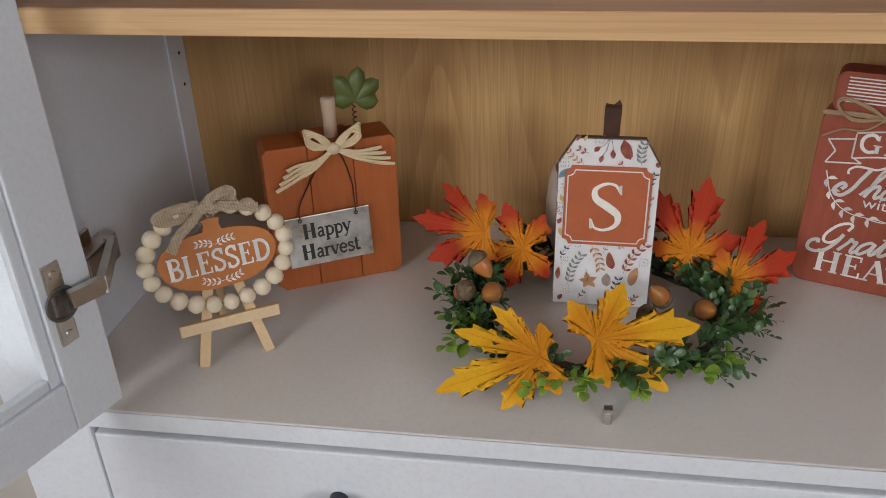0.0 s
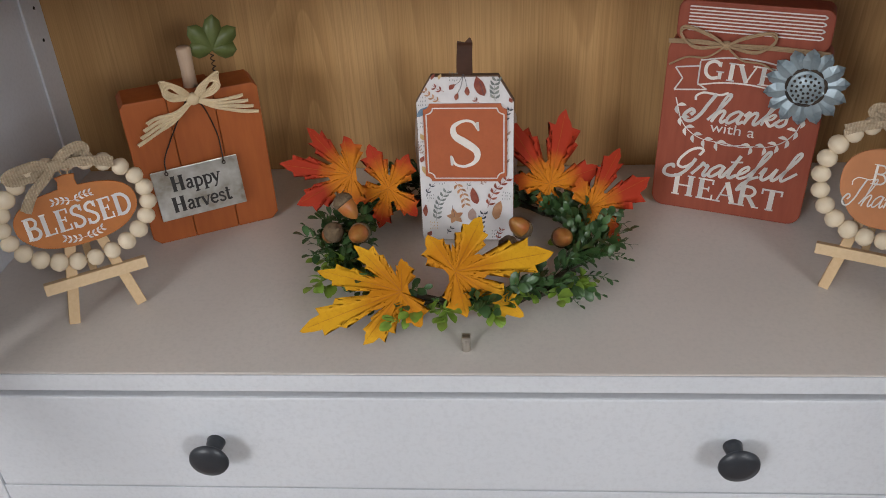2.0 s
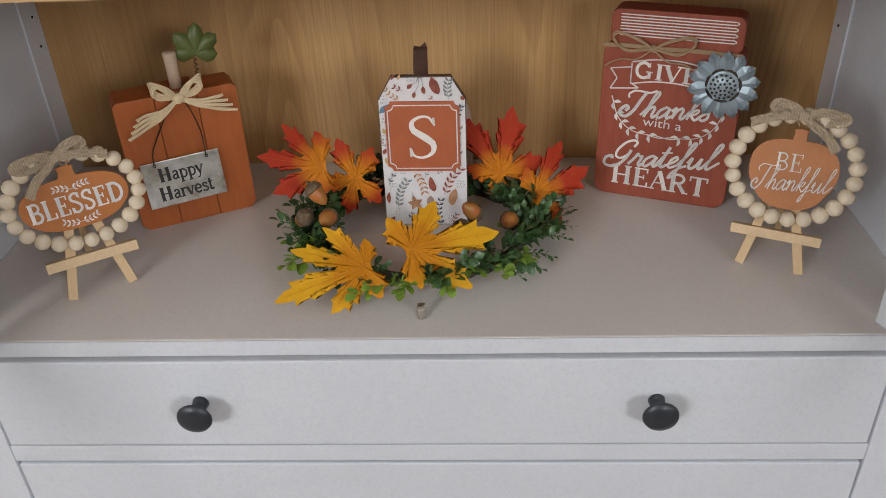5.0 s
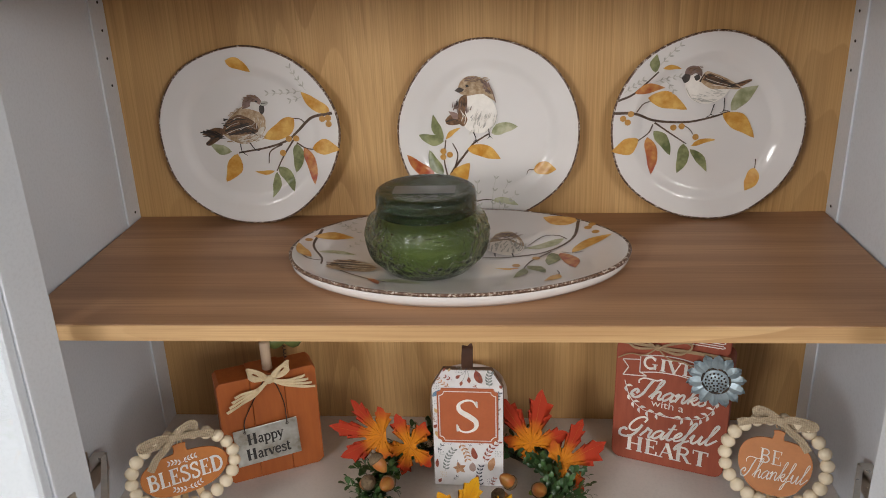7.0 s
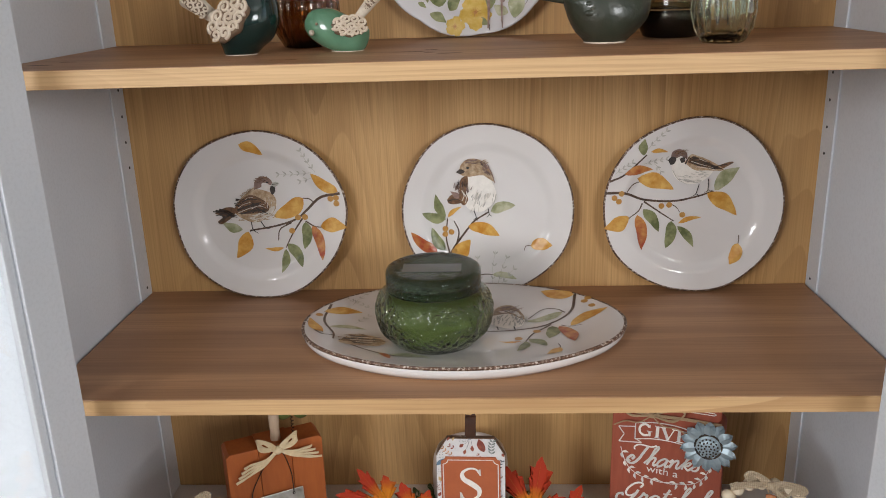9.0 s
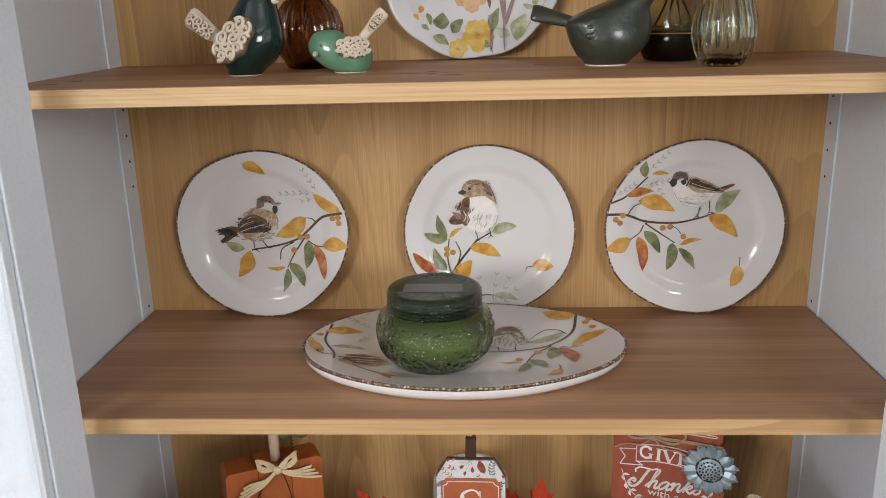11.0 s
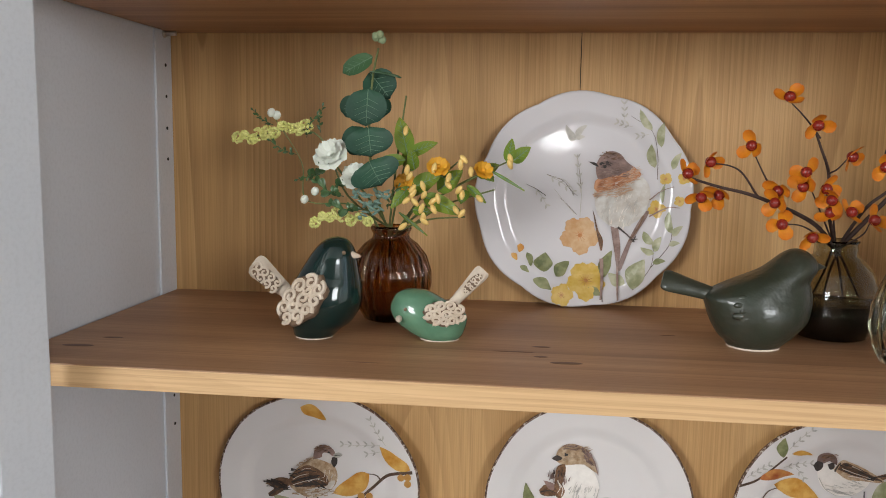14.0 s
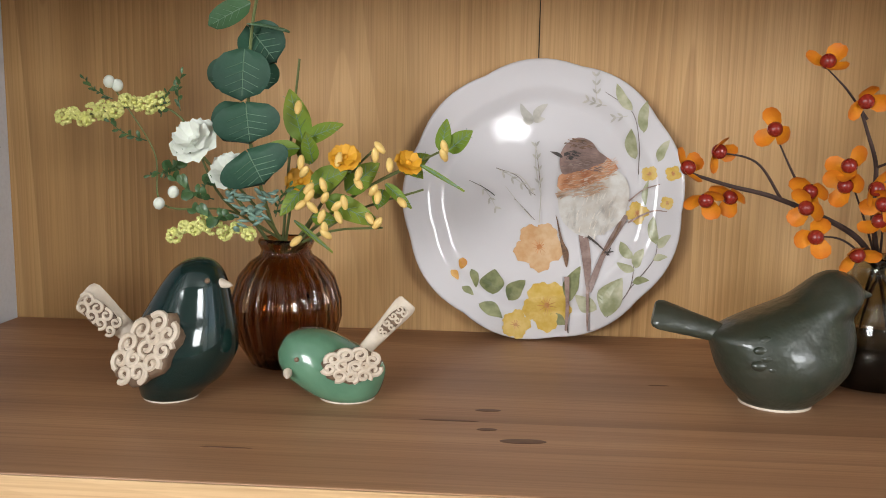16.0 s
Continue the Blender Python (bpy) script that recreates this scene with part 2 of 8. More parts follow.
for s in (-1, 1):
    a, b = span(s, 0.397, 0.466)
    part("front_post", box((a, -0.288, 0), (b, -0.240, 1.93), 0.002), WHITE, cabinet)
    a, b = span(s, 0.4265, 0.466)
    part("back_post", box((a, 0.0150, 0), (b, 0.072, 1.93), 0.0008), WHITE, cabinet)
    a, b = span(s, 0.4275, 0.455)
    part("side_panel", box((a, -0.2395, 0.12), (b, 0.0145, 1.93), 0), WHITE, cabinet)
    a, b = span(s, 0.4250, 0.4274)
    part("panel_bead", box((a, 0.0105, Z0 + 0.001), (b, 0.0148, 1.92), 0.0006), WHITE, cabinet)
part("back_panel", box((XC - 0.4263, BACK, 0.6), (XC + 0.4263, BACK + 0.012, 1.93)), BACK_WOOD, cabinet, "honey-stained pine back panel")
part("panel_seam", box((0.0025, BACK - 0.0006, Z2 + 0.001), (0.0032, BACK + 0.0004, 1.92)), GAP, cabinet)
part("deck_board", box((XC - 0.4274, -0.287, Z0 - 0.0165), (XC + 0.4274, BACK - 0.001, Z0), 0.0015), DECK, cabinet, "white deck board with warm bounce light in its colour")
part("deck_edge", box((XC - 0.3968, -0.2886, Z0 - 0.0163), (XC + 0.3968, -0.2872, Z0 - 0.0005), 0.0005), WHITE, cabinet)
part("top_board", box((XC - 0.485, -0.31, 1.9305), (XC + 0.485, 0.072, 1.97), 0.006), WHITE, cabinet)
for z in (0.643, 0.40, 0.14):
    part("drawer_rail", box((XC - 0.3968, -0.287, z), (XC + 0.3968, -0.245, z + 0.0200), 0.001), WHITE, cabinet)
# Added sheet: its black colour stands in for shade in the drawer gaps.
part("drawer_gap_shade", box((XC - 0.3968, -0.262, 0.16), (XC + 0.3968, -0.255, Z0 - 0.0170)), GAP, cabinet)
for z0, z1 in ((0.6655, 0.7660), (0.4220, 0.6405), (0.1620, 0.3975)):
    d = part("drawer", box((XC - 0.3945, -0.2885, z0), (XC + 0.3945, -0.264, z1), 0.002), WHITE, cabinet)
    for s in (-1, 1):
        k = part("knob", lathe([(0, 0), (0.0085, 0), (0.0075, 0.006), (0.0062, 0.012), (0.0075, 0.017), (0.0160, 0.0205), (0.0178, 0.0225), (0.0170, 0.0250), (0.010, 0.0275), (0, 0.0285)], 40),
                 BLACK_KNOB, d, "dark metal mushroom knob", True)
        k.matrix_local = pose(0.0040 + s * 0.2020, -0.2885, (z0 + z1) / 2 + 0.0030, 90) @ Matrix.Scale(0.88, 4)

SHELF_SPANS = ((Z1, -0.256), (Z2, -0.258), (Z3, -0.258))
for z, y in SHELF_SPANS:
    sh = part("shelf", box((XC - 0.4245, y + 0.0008, z - 0.0170), (XC + 0.4245, BACK - 0.001, z), 0.0012), SHELF_WOOD, cabinet, "brown-stained pine shelf board")
    sh2 = sh if z == Z2 else None if z < Z2 else sh2
    # Thin strip whose lighter pine colour carries the light falling on the edge.
    part("front_edge", box((XC - 0.4245, y - 0.0006, z - 0.0166), (XC + 0.4245, y + 0.0006, z - 0.0006), 0.0004), LIT_EDGE_WOOD, sh, "pine front edge with front light in its colour")
KNOT = mottled("knot_dark", (0.17, 0.075, 0.035), (0.12, 0.05, 0.025), 120, 0.5, 0.1)
for x, y, rx, ry in ((-0.0087, -0.1912, 0.0105, 0.0042), (-0.0275, -0.1445, 0.0065, 0.0026), (-0.0276, -0.1758, 0.0048, 0.0026), (-0.0487, -0.1640, 0.0145, 0.0013), (-0.3868, -0.2054, 0.0110, 0.0045), (-0.3735, -0.1767, 0.0075, 0.0026), (0.0800, -0.0835, 0.0060, 0.0011), (-0.1570, -0.2162, 0.0120, 0.0007)):
    part("knot", lathe([(0, 0.0002), (0.8, 0.0002), (1.0, 0.0), (0, 0)], 22, None, Matrix.Diagonal((rx, ry, 1, 1)), lambda a, z: 1 + 0.18 * math.sin(2 * a + 1)), KNOT, sh2).matrix_local = pose(x, y, Z2 + 0.0001)
for s in (-1, 1):
    for z in (0.942, 0.974, 1.006, 1.0965, 1.2565, 1.2885, 1.3205, 1.3525, 1.5440, 1.5760, 1.6085, 1.6405):
        part("pin_hole", lathe([(0, 0), (0.0017, 0), (0.0017, 0.0006), (0, 0.0006)], 10), GAP, cabinet).matrix_local = pose(XC + s * 0.4262, 0.0340, z, 0, -90 * s)


support = empty("shelf_pin", pose(XC - 0.4268, 0.0330, 1.6724), "nickel shelf support pin in the cabinet side", "shelf pin")
part("pin_shank", lathe([(0, 0), (0.0026, 0), (0.0026, 0.0130), (0.0022, 0.0136), (0, 0.0136)], 20), STEEL, support, "", True).matrix_local = pose(0, 0, 0, 0, 90)
part("pin_collar", lathe([(0, 0), (0.0044, 0), (0.0044, 0.0018), (0.0036, 0.0024), (0, 0.0024)], 20), STEEL, support, "", True).matrix_local = pose(0, 0, 0, 0, 90)


CUP_DARK = mottled("cup_dark", (0.06, 0.055, 0.05), (0.09, 0.085, 0.075), 60, 0.5, 0.1)


def door(name, hinge, way, hand):
    """A glazed door hung at hinge (x, y) and standing open along way; hand: +1 its inner face looks towards +x."""
    ang = math.degrees(math.atan2(way[1], way[0]))
    d = empty(name, pose(hinge[0], hinge[1], 0.8050, 0, 0, ang), "white framed glass cabinet door standing open", "cabinet door", "doors of the cabinet")
    T, W, H, S = 0.021, 0.392, 1.13, 0.041
    # local x runs from the hinge outwards, the inner face lies at y = 0 and the body on the far side of it
    o = -hand
    y0, y1 = (0, o * T) if o > 0 else (o * T, 0)
    part("stile", box((0, y0, 0), (S, y1, H), 0.0015), WHITE, d)
    part("stile", box((W - S, y0, 0), (W, y1, H), 0.0015), WHITE, d)
    for z in (0, H - S):
        part("rail", box((S + 0.0003, y0 + 0.0004, z), (W - S - 0.0003, y1 - 0.0004, z + S), 0.0015), WHITE, d)
    g = part("glass_pane", box((S - 0.004, o * 0.0115, S - 0.004), (W - S + 0.004, o * 0.0145, H - S + 0.004)), PANE, d)
    g.visible_shadow = False
    a, b = sorted((o * 0.0035, o * 0.0112))
    for lo, hi in (((S, a, S), (S + 0.009, b, H - S)), ((W - S - 0.009, a, S), (W - S, b, H - S)), ((S + 0.0092, a, S), (W - S - 0.0092, b, S + 0.009)), ((S + 0.0092, a, H - S - 0.009), (W - S - 0.0092, b, H - S))):
        part("glazing_bead", box(lo, hi, 0.002), WHITE, d)
    for zc in (0.100, 1.04):
        cup = part("hinge_cup", box((0.0215, -0.0016, zc - 0.031), (0.0355, 0.0016, zc + 0.031), 0.0010), STEEL, d, "dull nickel hinge cup plate")
        part("cup_recess", lathe([(0, 0), (0.0100, 0), (0.0105, 0.0008), (0.0125, 0.0012), (0.0130, 0.0), (0, -0.0002)], 28), CUP_DARK, cup).matrix_local = pose(0.0275, -o * 0.0016, zc, 90 * o)
        for k in (-1, 1):
            part("screw", lathe([(0, 0), (0.0032, 0), (0.0026, 0.0014), (0, 0.0016)], 14), STEEL, cup).matrix_local = pose(0.0285, -o * 0.0015, zc + k * 0.023, 90 * o)
    return d


HL, WL = (-0.3565, -0.2890), (-0.333, -0.943)
HR, WR = (0.3710, -0.2905), (0.350, -0.937)
door_l = door("cabinet_door", HL, WL, 1)
door_r = door("cabinet_door", HR, WR, -1)


def hinge_arm(s, hinge, way):
    """Mounting block on the side panel, and the arm that reaches over to the cup in the door."""
    h = empty("hinge", pose(XC + s * 0.4275, -0.19, 0.868), "nickel concealed hinge between cabinet side and open door", "hinge", "hinges of the doors")
    inv = h.matrix_world.inverted()
    bm = bmesh.new()
    box((-s * 0.0005, -0.026, -0.012), (-s * 0.016, 0.022, 0.012), 0.002, bm)
    box((-s * 0.0005, -0.018, -0.024), (-s * 0.004, 0.004, 0.024), 0.001, bm)
    part("mounting_plate", bm, STEEL, h)
    end = inv @ Vector((hinge[0] + way[0] * 0.027 - s * 0.009, hinge[1] + way[1] * 0.027, 0.909))
    mid = end + Vector((-s * 0.013, 0.017, 0.0015))
    bm = bmesh.new()
    for a, b in ((Vector((-s * 0.013, 0.020, 0.004)), mid), (mid, end)):
        d = b - a
        m = Matrix.Translation((a + b) / 2) @ d.to_track_quat("X", "Z").to_matrix().to_4x4()
        bmesh.ops.create_cube(bm, size=1, matrix=m @ Matrix.Diagonal((d.length + 0.003, 0.006, 0.012, 1)))
    part("arm", bm, STEEL, h)
    return h


hinge_arm(-1, HL, WL)
hinge_arm(1, HR, WR)


# ---- painted motifs, lettering and soft goods ----
def paint(name, a, b, rough=0.3, scale=160.0):
    """Watery painted colour: two tones, uneven from stroke to stroke."""
    m = material(name, a, rough)
    n = Nodes(m)
    geo = n.add("NewGeometry")
    v = n.coords()
    wash = n.noise(v, scale, 3, 0.6)
    c = n.ramp(wash, (0.36, a), (0.66, b))
    tone = n.ramp(geo.outputs["Random Per Island"], (0.0, (0.80, 0.80, 0.80)), (1.0, (1.15, 1.12, 1.08)))
    n.color(n.mix(1.0, c, tone, "MULTIPLY"))
    return m


P_YELLOW = paint("paint_yellow", (0.55, 0.235, 0.025), (0.74, 0.45, 0.12), 0.3, 70)
P_RED = paint("paint_russet", (0.36, 0.055, 0.022), (0.58, 0.27, 0.08), 0.3, 70)
P_GREEN = paint("paint_green", (0.115, 0.135, 0.050), (0.33, 0.34, 0.17), 0.3, 70)
P_PALE = paint("paint_pale_green", (0.26, 0.28, 0.14), (0.54, 0.53, 0.38), 0.3, 70)
P_TWIG = paint("paint_twig", (0.055, 0.032, 0.022), (0.12, 0.075, 0.05))
P_BERRY = paint("paint_berry", (0.52, 0.25, 0.05), (0.60, 0.33, 0.10))
P_GREY = paint("paint_grey_wash", (0.42, 0.41, 0.37), (0.52, 0.50, 0.46))
P_SHADE = paint("paint_soft_shade", (0.56, 0.53, 0.49), (0.67, 0.64, 0.60), 0.3, 110)
P_TAN = paint("paint_tan", (0.34, 0.215, 0.12), (0.56, 0.44, 0.31), 0.3, 200)
P_BROWN = paint("paint_brown", (0.10, 0.055, 0.032), (0.26, 0.14, 0.075), 0.3, 260)
P_DARK = paint("paint_dark", (0.035, 0.028, 0.026), (0.07, 0.055, 0.05))
P_CREAM = paint("paint_cream", (0.63, 0.57, 0.50), (0.78, 0.76, 0.72), 0.3, 110)
P_ORANGE = paint("paint_orange", (0.55, 0.22, 0.07), (0.64, 0.36, 0.16))
P_LEMON = paint("paint_lemon", (0.66, 0.42, 0.06), (0.78, 0.56, 0.18), 0.3, 90)
P_PEACH = paint("paint_peach", (0.60, 0.33, 0.14), (0.70, 0.48, 0.28), 0.3, 90)
P_HEAD = paint("paint_head", (0.165, 0.105, 0.092), (0.30, 0.20, 0.175), 0.3, 90)
P_ROBIN = paint("paint_robin", (0.44, 0.16, 0.065), (0.60, 0.34, 0.19), 0.3, 90)
P_BLUSH = paint("paint_blush", (0.56, 0.36, 0.24), (0.68, 0.52, 0.41), 0.3, 110)
P_MAUVE = paint("paint_mauve", (0.20, 0.125, 0.105), (0.36, 0.26, 0.23), 0.3, 120)
P_WHITE = paint("paint_white", (0.78, 0.75, 0.72), (0.72, 0.69, 0.66), 0.5)
P_BLUE = paint("paint_blue", (0.12, 0.22, 0.33), (0.2, 0.3, 0.4), 0.5)
P_INK = paint("paint_ink", (0.022, 0.02, 0.02), (0.035, 0.03, 0.03), 0.5)


def flat(x, y):
    return 0.0


def leaf(bm, a, b, w, surf=flat, lift=0.0004, bend=0.12, n=8):
    """One painted leaf from stalk a to tip b."""
    a, b = Vector(a), Vector(b)
    d = b - a
    q = Vector((-d.y, d.x))
    over = surf is not flat
    across = (-1, -0.5, 0, 0.5, 1) if over else (-1, 0, 1)
    n = max(n, 12) if over else n
    rows = []
    for i in range(n + 1):
        t = i / n
        c = a + d * t + q * bend * math.sin(math.pi * t)
        h = 0.5 * w * math.sin(math.pi * t ** 0.8) ** 0.85 * (1 + 0.08 * math.sin(9 * t + w * 900))
        row = []
        for k in across:
            p = c + q.normalized() * h * k
            row.append(bm.verts.new((p.x, p.y, surf(p.x, p.y) + lift + (0.0004 if over else 0.0))))
        rows.append(row)
    for r, s in zip(rows, rows[1:]):
        for k in range(len(across) - 1):
            bm.faces.new((r[k], r[k + 1], s[k + 1], s[k]))


def stroke(bm, pts, w0, w1=None, surf=flat, lift=0.0005, steps=7):
    """A brush line through points, w0 wide at its start and w1 at its end."""
    w1 = w0 if w1 is None else w1
    c = [p.to_2d() for p in spline([(*p, 0) for p in pts], steps)] if len(pts) > 2 else [Vector(p[:2]) for p in pts]
    if len(c) == 2:
        c = [c[0].lerp(c[1], i / 4) for i in range(5)]
    prev = None
    for i, p in enumerate(c):
        d = (c[min(i + 1, len(c) - 1)] - c[max(i - 1, 0)]).normalized()
        q = Vector((-d.y, d.x)) * (w0 + (w1 - w0) * i / (len(c) - 1)) * 0.5
        row = [bm.verts.new((s.x, s.y, surf(s.x, s.y) + lift)) for s in (p - q, p + q)]
        if prev:
            bm.faces.new((prev[0], prev[1], row[1], row[0]))
        prev = row


def blot(bm, c, rx, ry=None, turn=0.0, surf=flat, lift=0.0004, jag=0.06, n=26, seed=0):
    """A soft-edged painted patch."""
    ry = ry or rx
    ca, sa = math.cos(radians(turn)), math.sin(radians(turn))
    rows = []
    for f in (0.4, 0.75, 1.0):
        row = []
        for k in range(n):
            a = 2 * math.pi * k / n
            r = f * (1 + jag * math.sin(5 * a + seed) * math.sin(3 * a + 2 * seed))
            u, v = rx * r * math.cos(a), ry * r * math.sin(a)
            x, y = c[0] + u * ca - v * sa, c[1] + u * sa + v * ca
            row.append(bm.verts.new((x, y, surf(x, y) + lift)))
        rows.append(row)
    mid = bm.verts.new((c[0], c[1], surf(*c) + lift))
    for k in range(n):
        l = (k + 1) % n
        bm.faces.new((mid, rows[0][k], rows[0][l]))
        for r, s in zip(rows, rows[1:]):
            bm.faces.new((r[k], s[k], s[l], r[l]))


def lettering(body, mat, parent, x, y, z, width, height, turn=0.0, shear=0.0, bold=0.0, name="lettering", extrude=0.00025):
    """Words in the built-in font as a thin mesh, scaled to a width and height, centred at x, y."""
    cu = bpy.data.curves.new("words", "FONT")
    cu.body, cu.align_x, cu.align_y, cu.shear, cu.offset, cu.size = body, "LEFT", "BOTTOM_BASELINE", shear, bold, 1.0
    tmp = new("words", cu)
    me = bpy.data.meshes.new_from_object(tmp.evaluated_get(bpy.context.evaluated_depsgraph_get()))
    bpy.data.objects.remove(tmp)
    bpy.data.curves.remove(cu)
    bm = bmesh.new()
    bm.from_mesh(me)
    bpy.data.meshes.remove(me)
    xs, ys = [v.co.x for v in bm.verts], [v.co.y for v in bm.verts]
    cx, cy = (min(xs) + max(xs)) / 2, (min(ys) + max(ys)) / 2
    m = pose(x, y, z, 0, 0, turn) @ Matrix.Diagonal((width / (max(xs) - min(xs)), height / (max(ys) - min(ys)), 1, 1)) @ Matrix.Translation((-cx, -cy, 0))
    bmesh.ops.transform(bm, matrix=m, verts=bm.verts)
    r = bmesh.ops.extrude_face_region(bm, geom=bm.faces[:])
    bmesh.ops.translate(bm, vec=(0, 0, extrude), verts=[v for v in r["geom"] if isinstance(v, bmesh.types.BMVert)])
    return part(name, bm, mat, parent)


def ser(x, y, a=0.14, b=0.14):
    """A short slab serif."""
    return (0.065, (x - a, y), (x + b, y))


def stem_(x, w=0.19):
    return ((w, (x, 0.0), (x, 1.0)), ser(x, 0.03), ser(x, 0.97))


SERIF = {
    "A": (0.76, (0.07, (0.08, 0), (0.37, 1)), (0.19, (0.36, 1), (0.66, 0)), (0.06, (0.2, 0.36), (0.54, 0.36)), ser(0.08, 0.03), ser(0.66, 0.03)),
    "B": (0.74, *stem_(0.18), (0.12, (0.2, 0.96), (0.46, 0.94), (0.58, 0.75), (0.46, 0.56), (0.2, 0.53)), (0.14, (0.2, 0.52), (0.5, 0.5), (0.64, 0.27), (0.5, 0.06), (0.2, 0.04))),
    "D": (0.84, *stem_(0.18), (0.15, (0.2, 0.96), (0.48, 0.92), (0.68, 0.72), (0.72, 0.5), (0.68, 0.28), (0.48, 0.08), (0.2, 0.04))),
    "E": (0.70, *stem_(0.18), (0.07, (0.18, 0.965), (0.6, 0.965)), (0.07, (0.58, 1), (0.58, 0.76)), (0.07, (0.18, 0.52), (0.46, 0.52)), (0.06, (0.45, 0.4), (0.45, 0.64)), (0.07, (0.18, 0.035), (0.62, 0.035)), (0.07, (0.6, 0), (0.6, 0.27))),
    "G": (0.84, (0.15, (0.6, 0.76), (0.5, 0.93), (0.34, 0.97), (0.15, 0.8), (0.09, 0.5), (0.15, 0.2), (0.34, 0.03), (0.56, 0.1)), (0.16, (0.62, 0.02), (0.62, 0.42)), ser(0.62, 0.43), (0.06, (0.62, 1), (0.62, 0.7))),
    "H": (0.90, *stem_(0.18), *stem_(0.68), (0.07, (0.18, 0.5), (0.68, 0.5))),
    "I": (0.38, *stem_(0.18)),
    "L": (0.68, *stem_(0.18), (0.07, (0.18, 0.035), (0.6, 0.035)), (0.07, (0.585, 0), (0.585, 0.28))),
    "R": (0.82, *stem_(0.18), (0.12, (0.2, 0.96), (0.48, 0.94), (0.6, 0.75), (0.48, 0.53), (0.2, 0.5)), (0.16, (0.38, 0.52), (0.66, 0.03)), ser(0.68, 0.03, 0.1)),
    "S": (0.64, (0.13, (0.5, 0.76), (0.46, 0.92), (0.3, 0.97), (0.12, 0.86), (0.12, 0.67), (0.32, 0.53), (0.51, 0.36), (0.51, 0.15), (0.32, 0.03), (0.14, 0.08), (0.1, 0.26)), (0.06, (0.53, 1), (0.53, 0.7)), (0.06, (0.07, 0), (0.07, 0.3))),
    "T": (0.74, (0.2, (0.36, 0), (0.36, 1)), (0.08, (0.02, 0.96), (0.7, 0.96)), (0.07, (0.03, 0.74), (0.03, 1)), (0.07, (0.69, 0.74), (0.69, 1)), ser(0.36, 0.03)),
    "V": (0.74, (0.19, (0.08, 1), (0.38, 0)), (0.07, (0.36, 0), (0.66, 1)), ser(0.08, 0.97), ser(0.66, 0.97)),
    "a": (0.54, (0.1, (0.1, 0.5), (0.24, 0.61), (0.39, 0.52), (0.4, 0.1), (0.5, 0.03)), (0.1, (0.4, 0.36), (0.2, 0.33), (0.09, 0.18), (0.2, 0.03), (0.4, 0.14))),
    "e": (0.54, (0.1, (0.1, 0.34), (0.46, 0.34), (0.44, 0.52), (0.28, 0.61), (0.12, 0.5), (0.07, 0.3), (0.14, 0.1), (0.3, 0.02), (0.48, 0.12))),
    "p": (0.60, (0.13, (0.14, -0.3), (0.14, 0.62)), (0.1, (0.14, 0.5), (0.3, 0.6), (0.49, 0.48), (0.52, 0.3), (0.46, 0.1), (0.28, 0.02), (0.14, 0.12)), ser(0.12, 0.6, 0.12, 0.06), ser(0.14, -0.28)),
    "r": (0.44, (0.13, (0.14, 0), (0.14, 0.62)), (0.1, (0.14, 0.42), (0.24, 0.57), (0.4, 0.58)), ser(0.14, 0.025), ser(0.12, 0.6, 0.12, 0.06)),
    "s": (0.48, (0.1, (0.4, 0.48), (0.3, 0.59), (0.14, 0.56), (0.12, 0.42), (0.28, 0.32), (0.42, 0.2), (0.36, 0.04), (0.18, 0.02), (0.06, 0.13))),
    "t": (0.42, (0.12, (0.16, 0.84), (0.16, 0.14), (0.24, 0.03), (0.38, 0.09)), (0.065, (0.02, 0.6), (0.36, 0.6))),
    "v": (0.54, (0.13, (0.06, 0.62), (0.27, 0)), (0.07, (0.27, 0), (0.48, 0.62)), ser(0.06, 0.6, 0.1, 0.1), ser(0.48, 0.6, 0.1, 0.1)),
    "y": (0.54, (0.13, (0.06, 0.62), (0.27, 0.04)), (0.07, (0.48, 0.62), (0.27, 0.02), (0.16, -0.24), (0.03, -0.26)), ser(0.06, 0.6, 0.1, 0.1), ser(0.48, 0.6, 0.1, 0.1)),
}
TALL = ((0.0, 0.06), (0.2, 0.5), (0.31, 0.88), (0.25, 1.0), (0.17, 0.85), (0.15, 0.4))
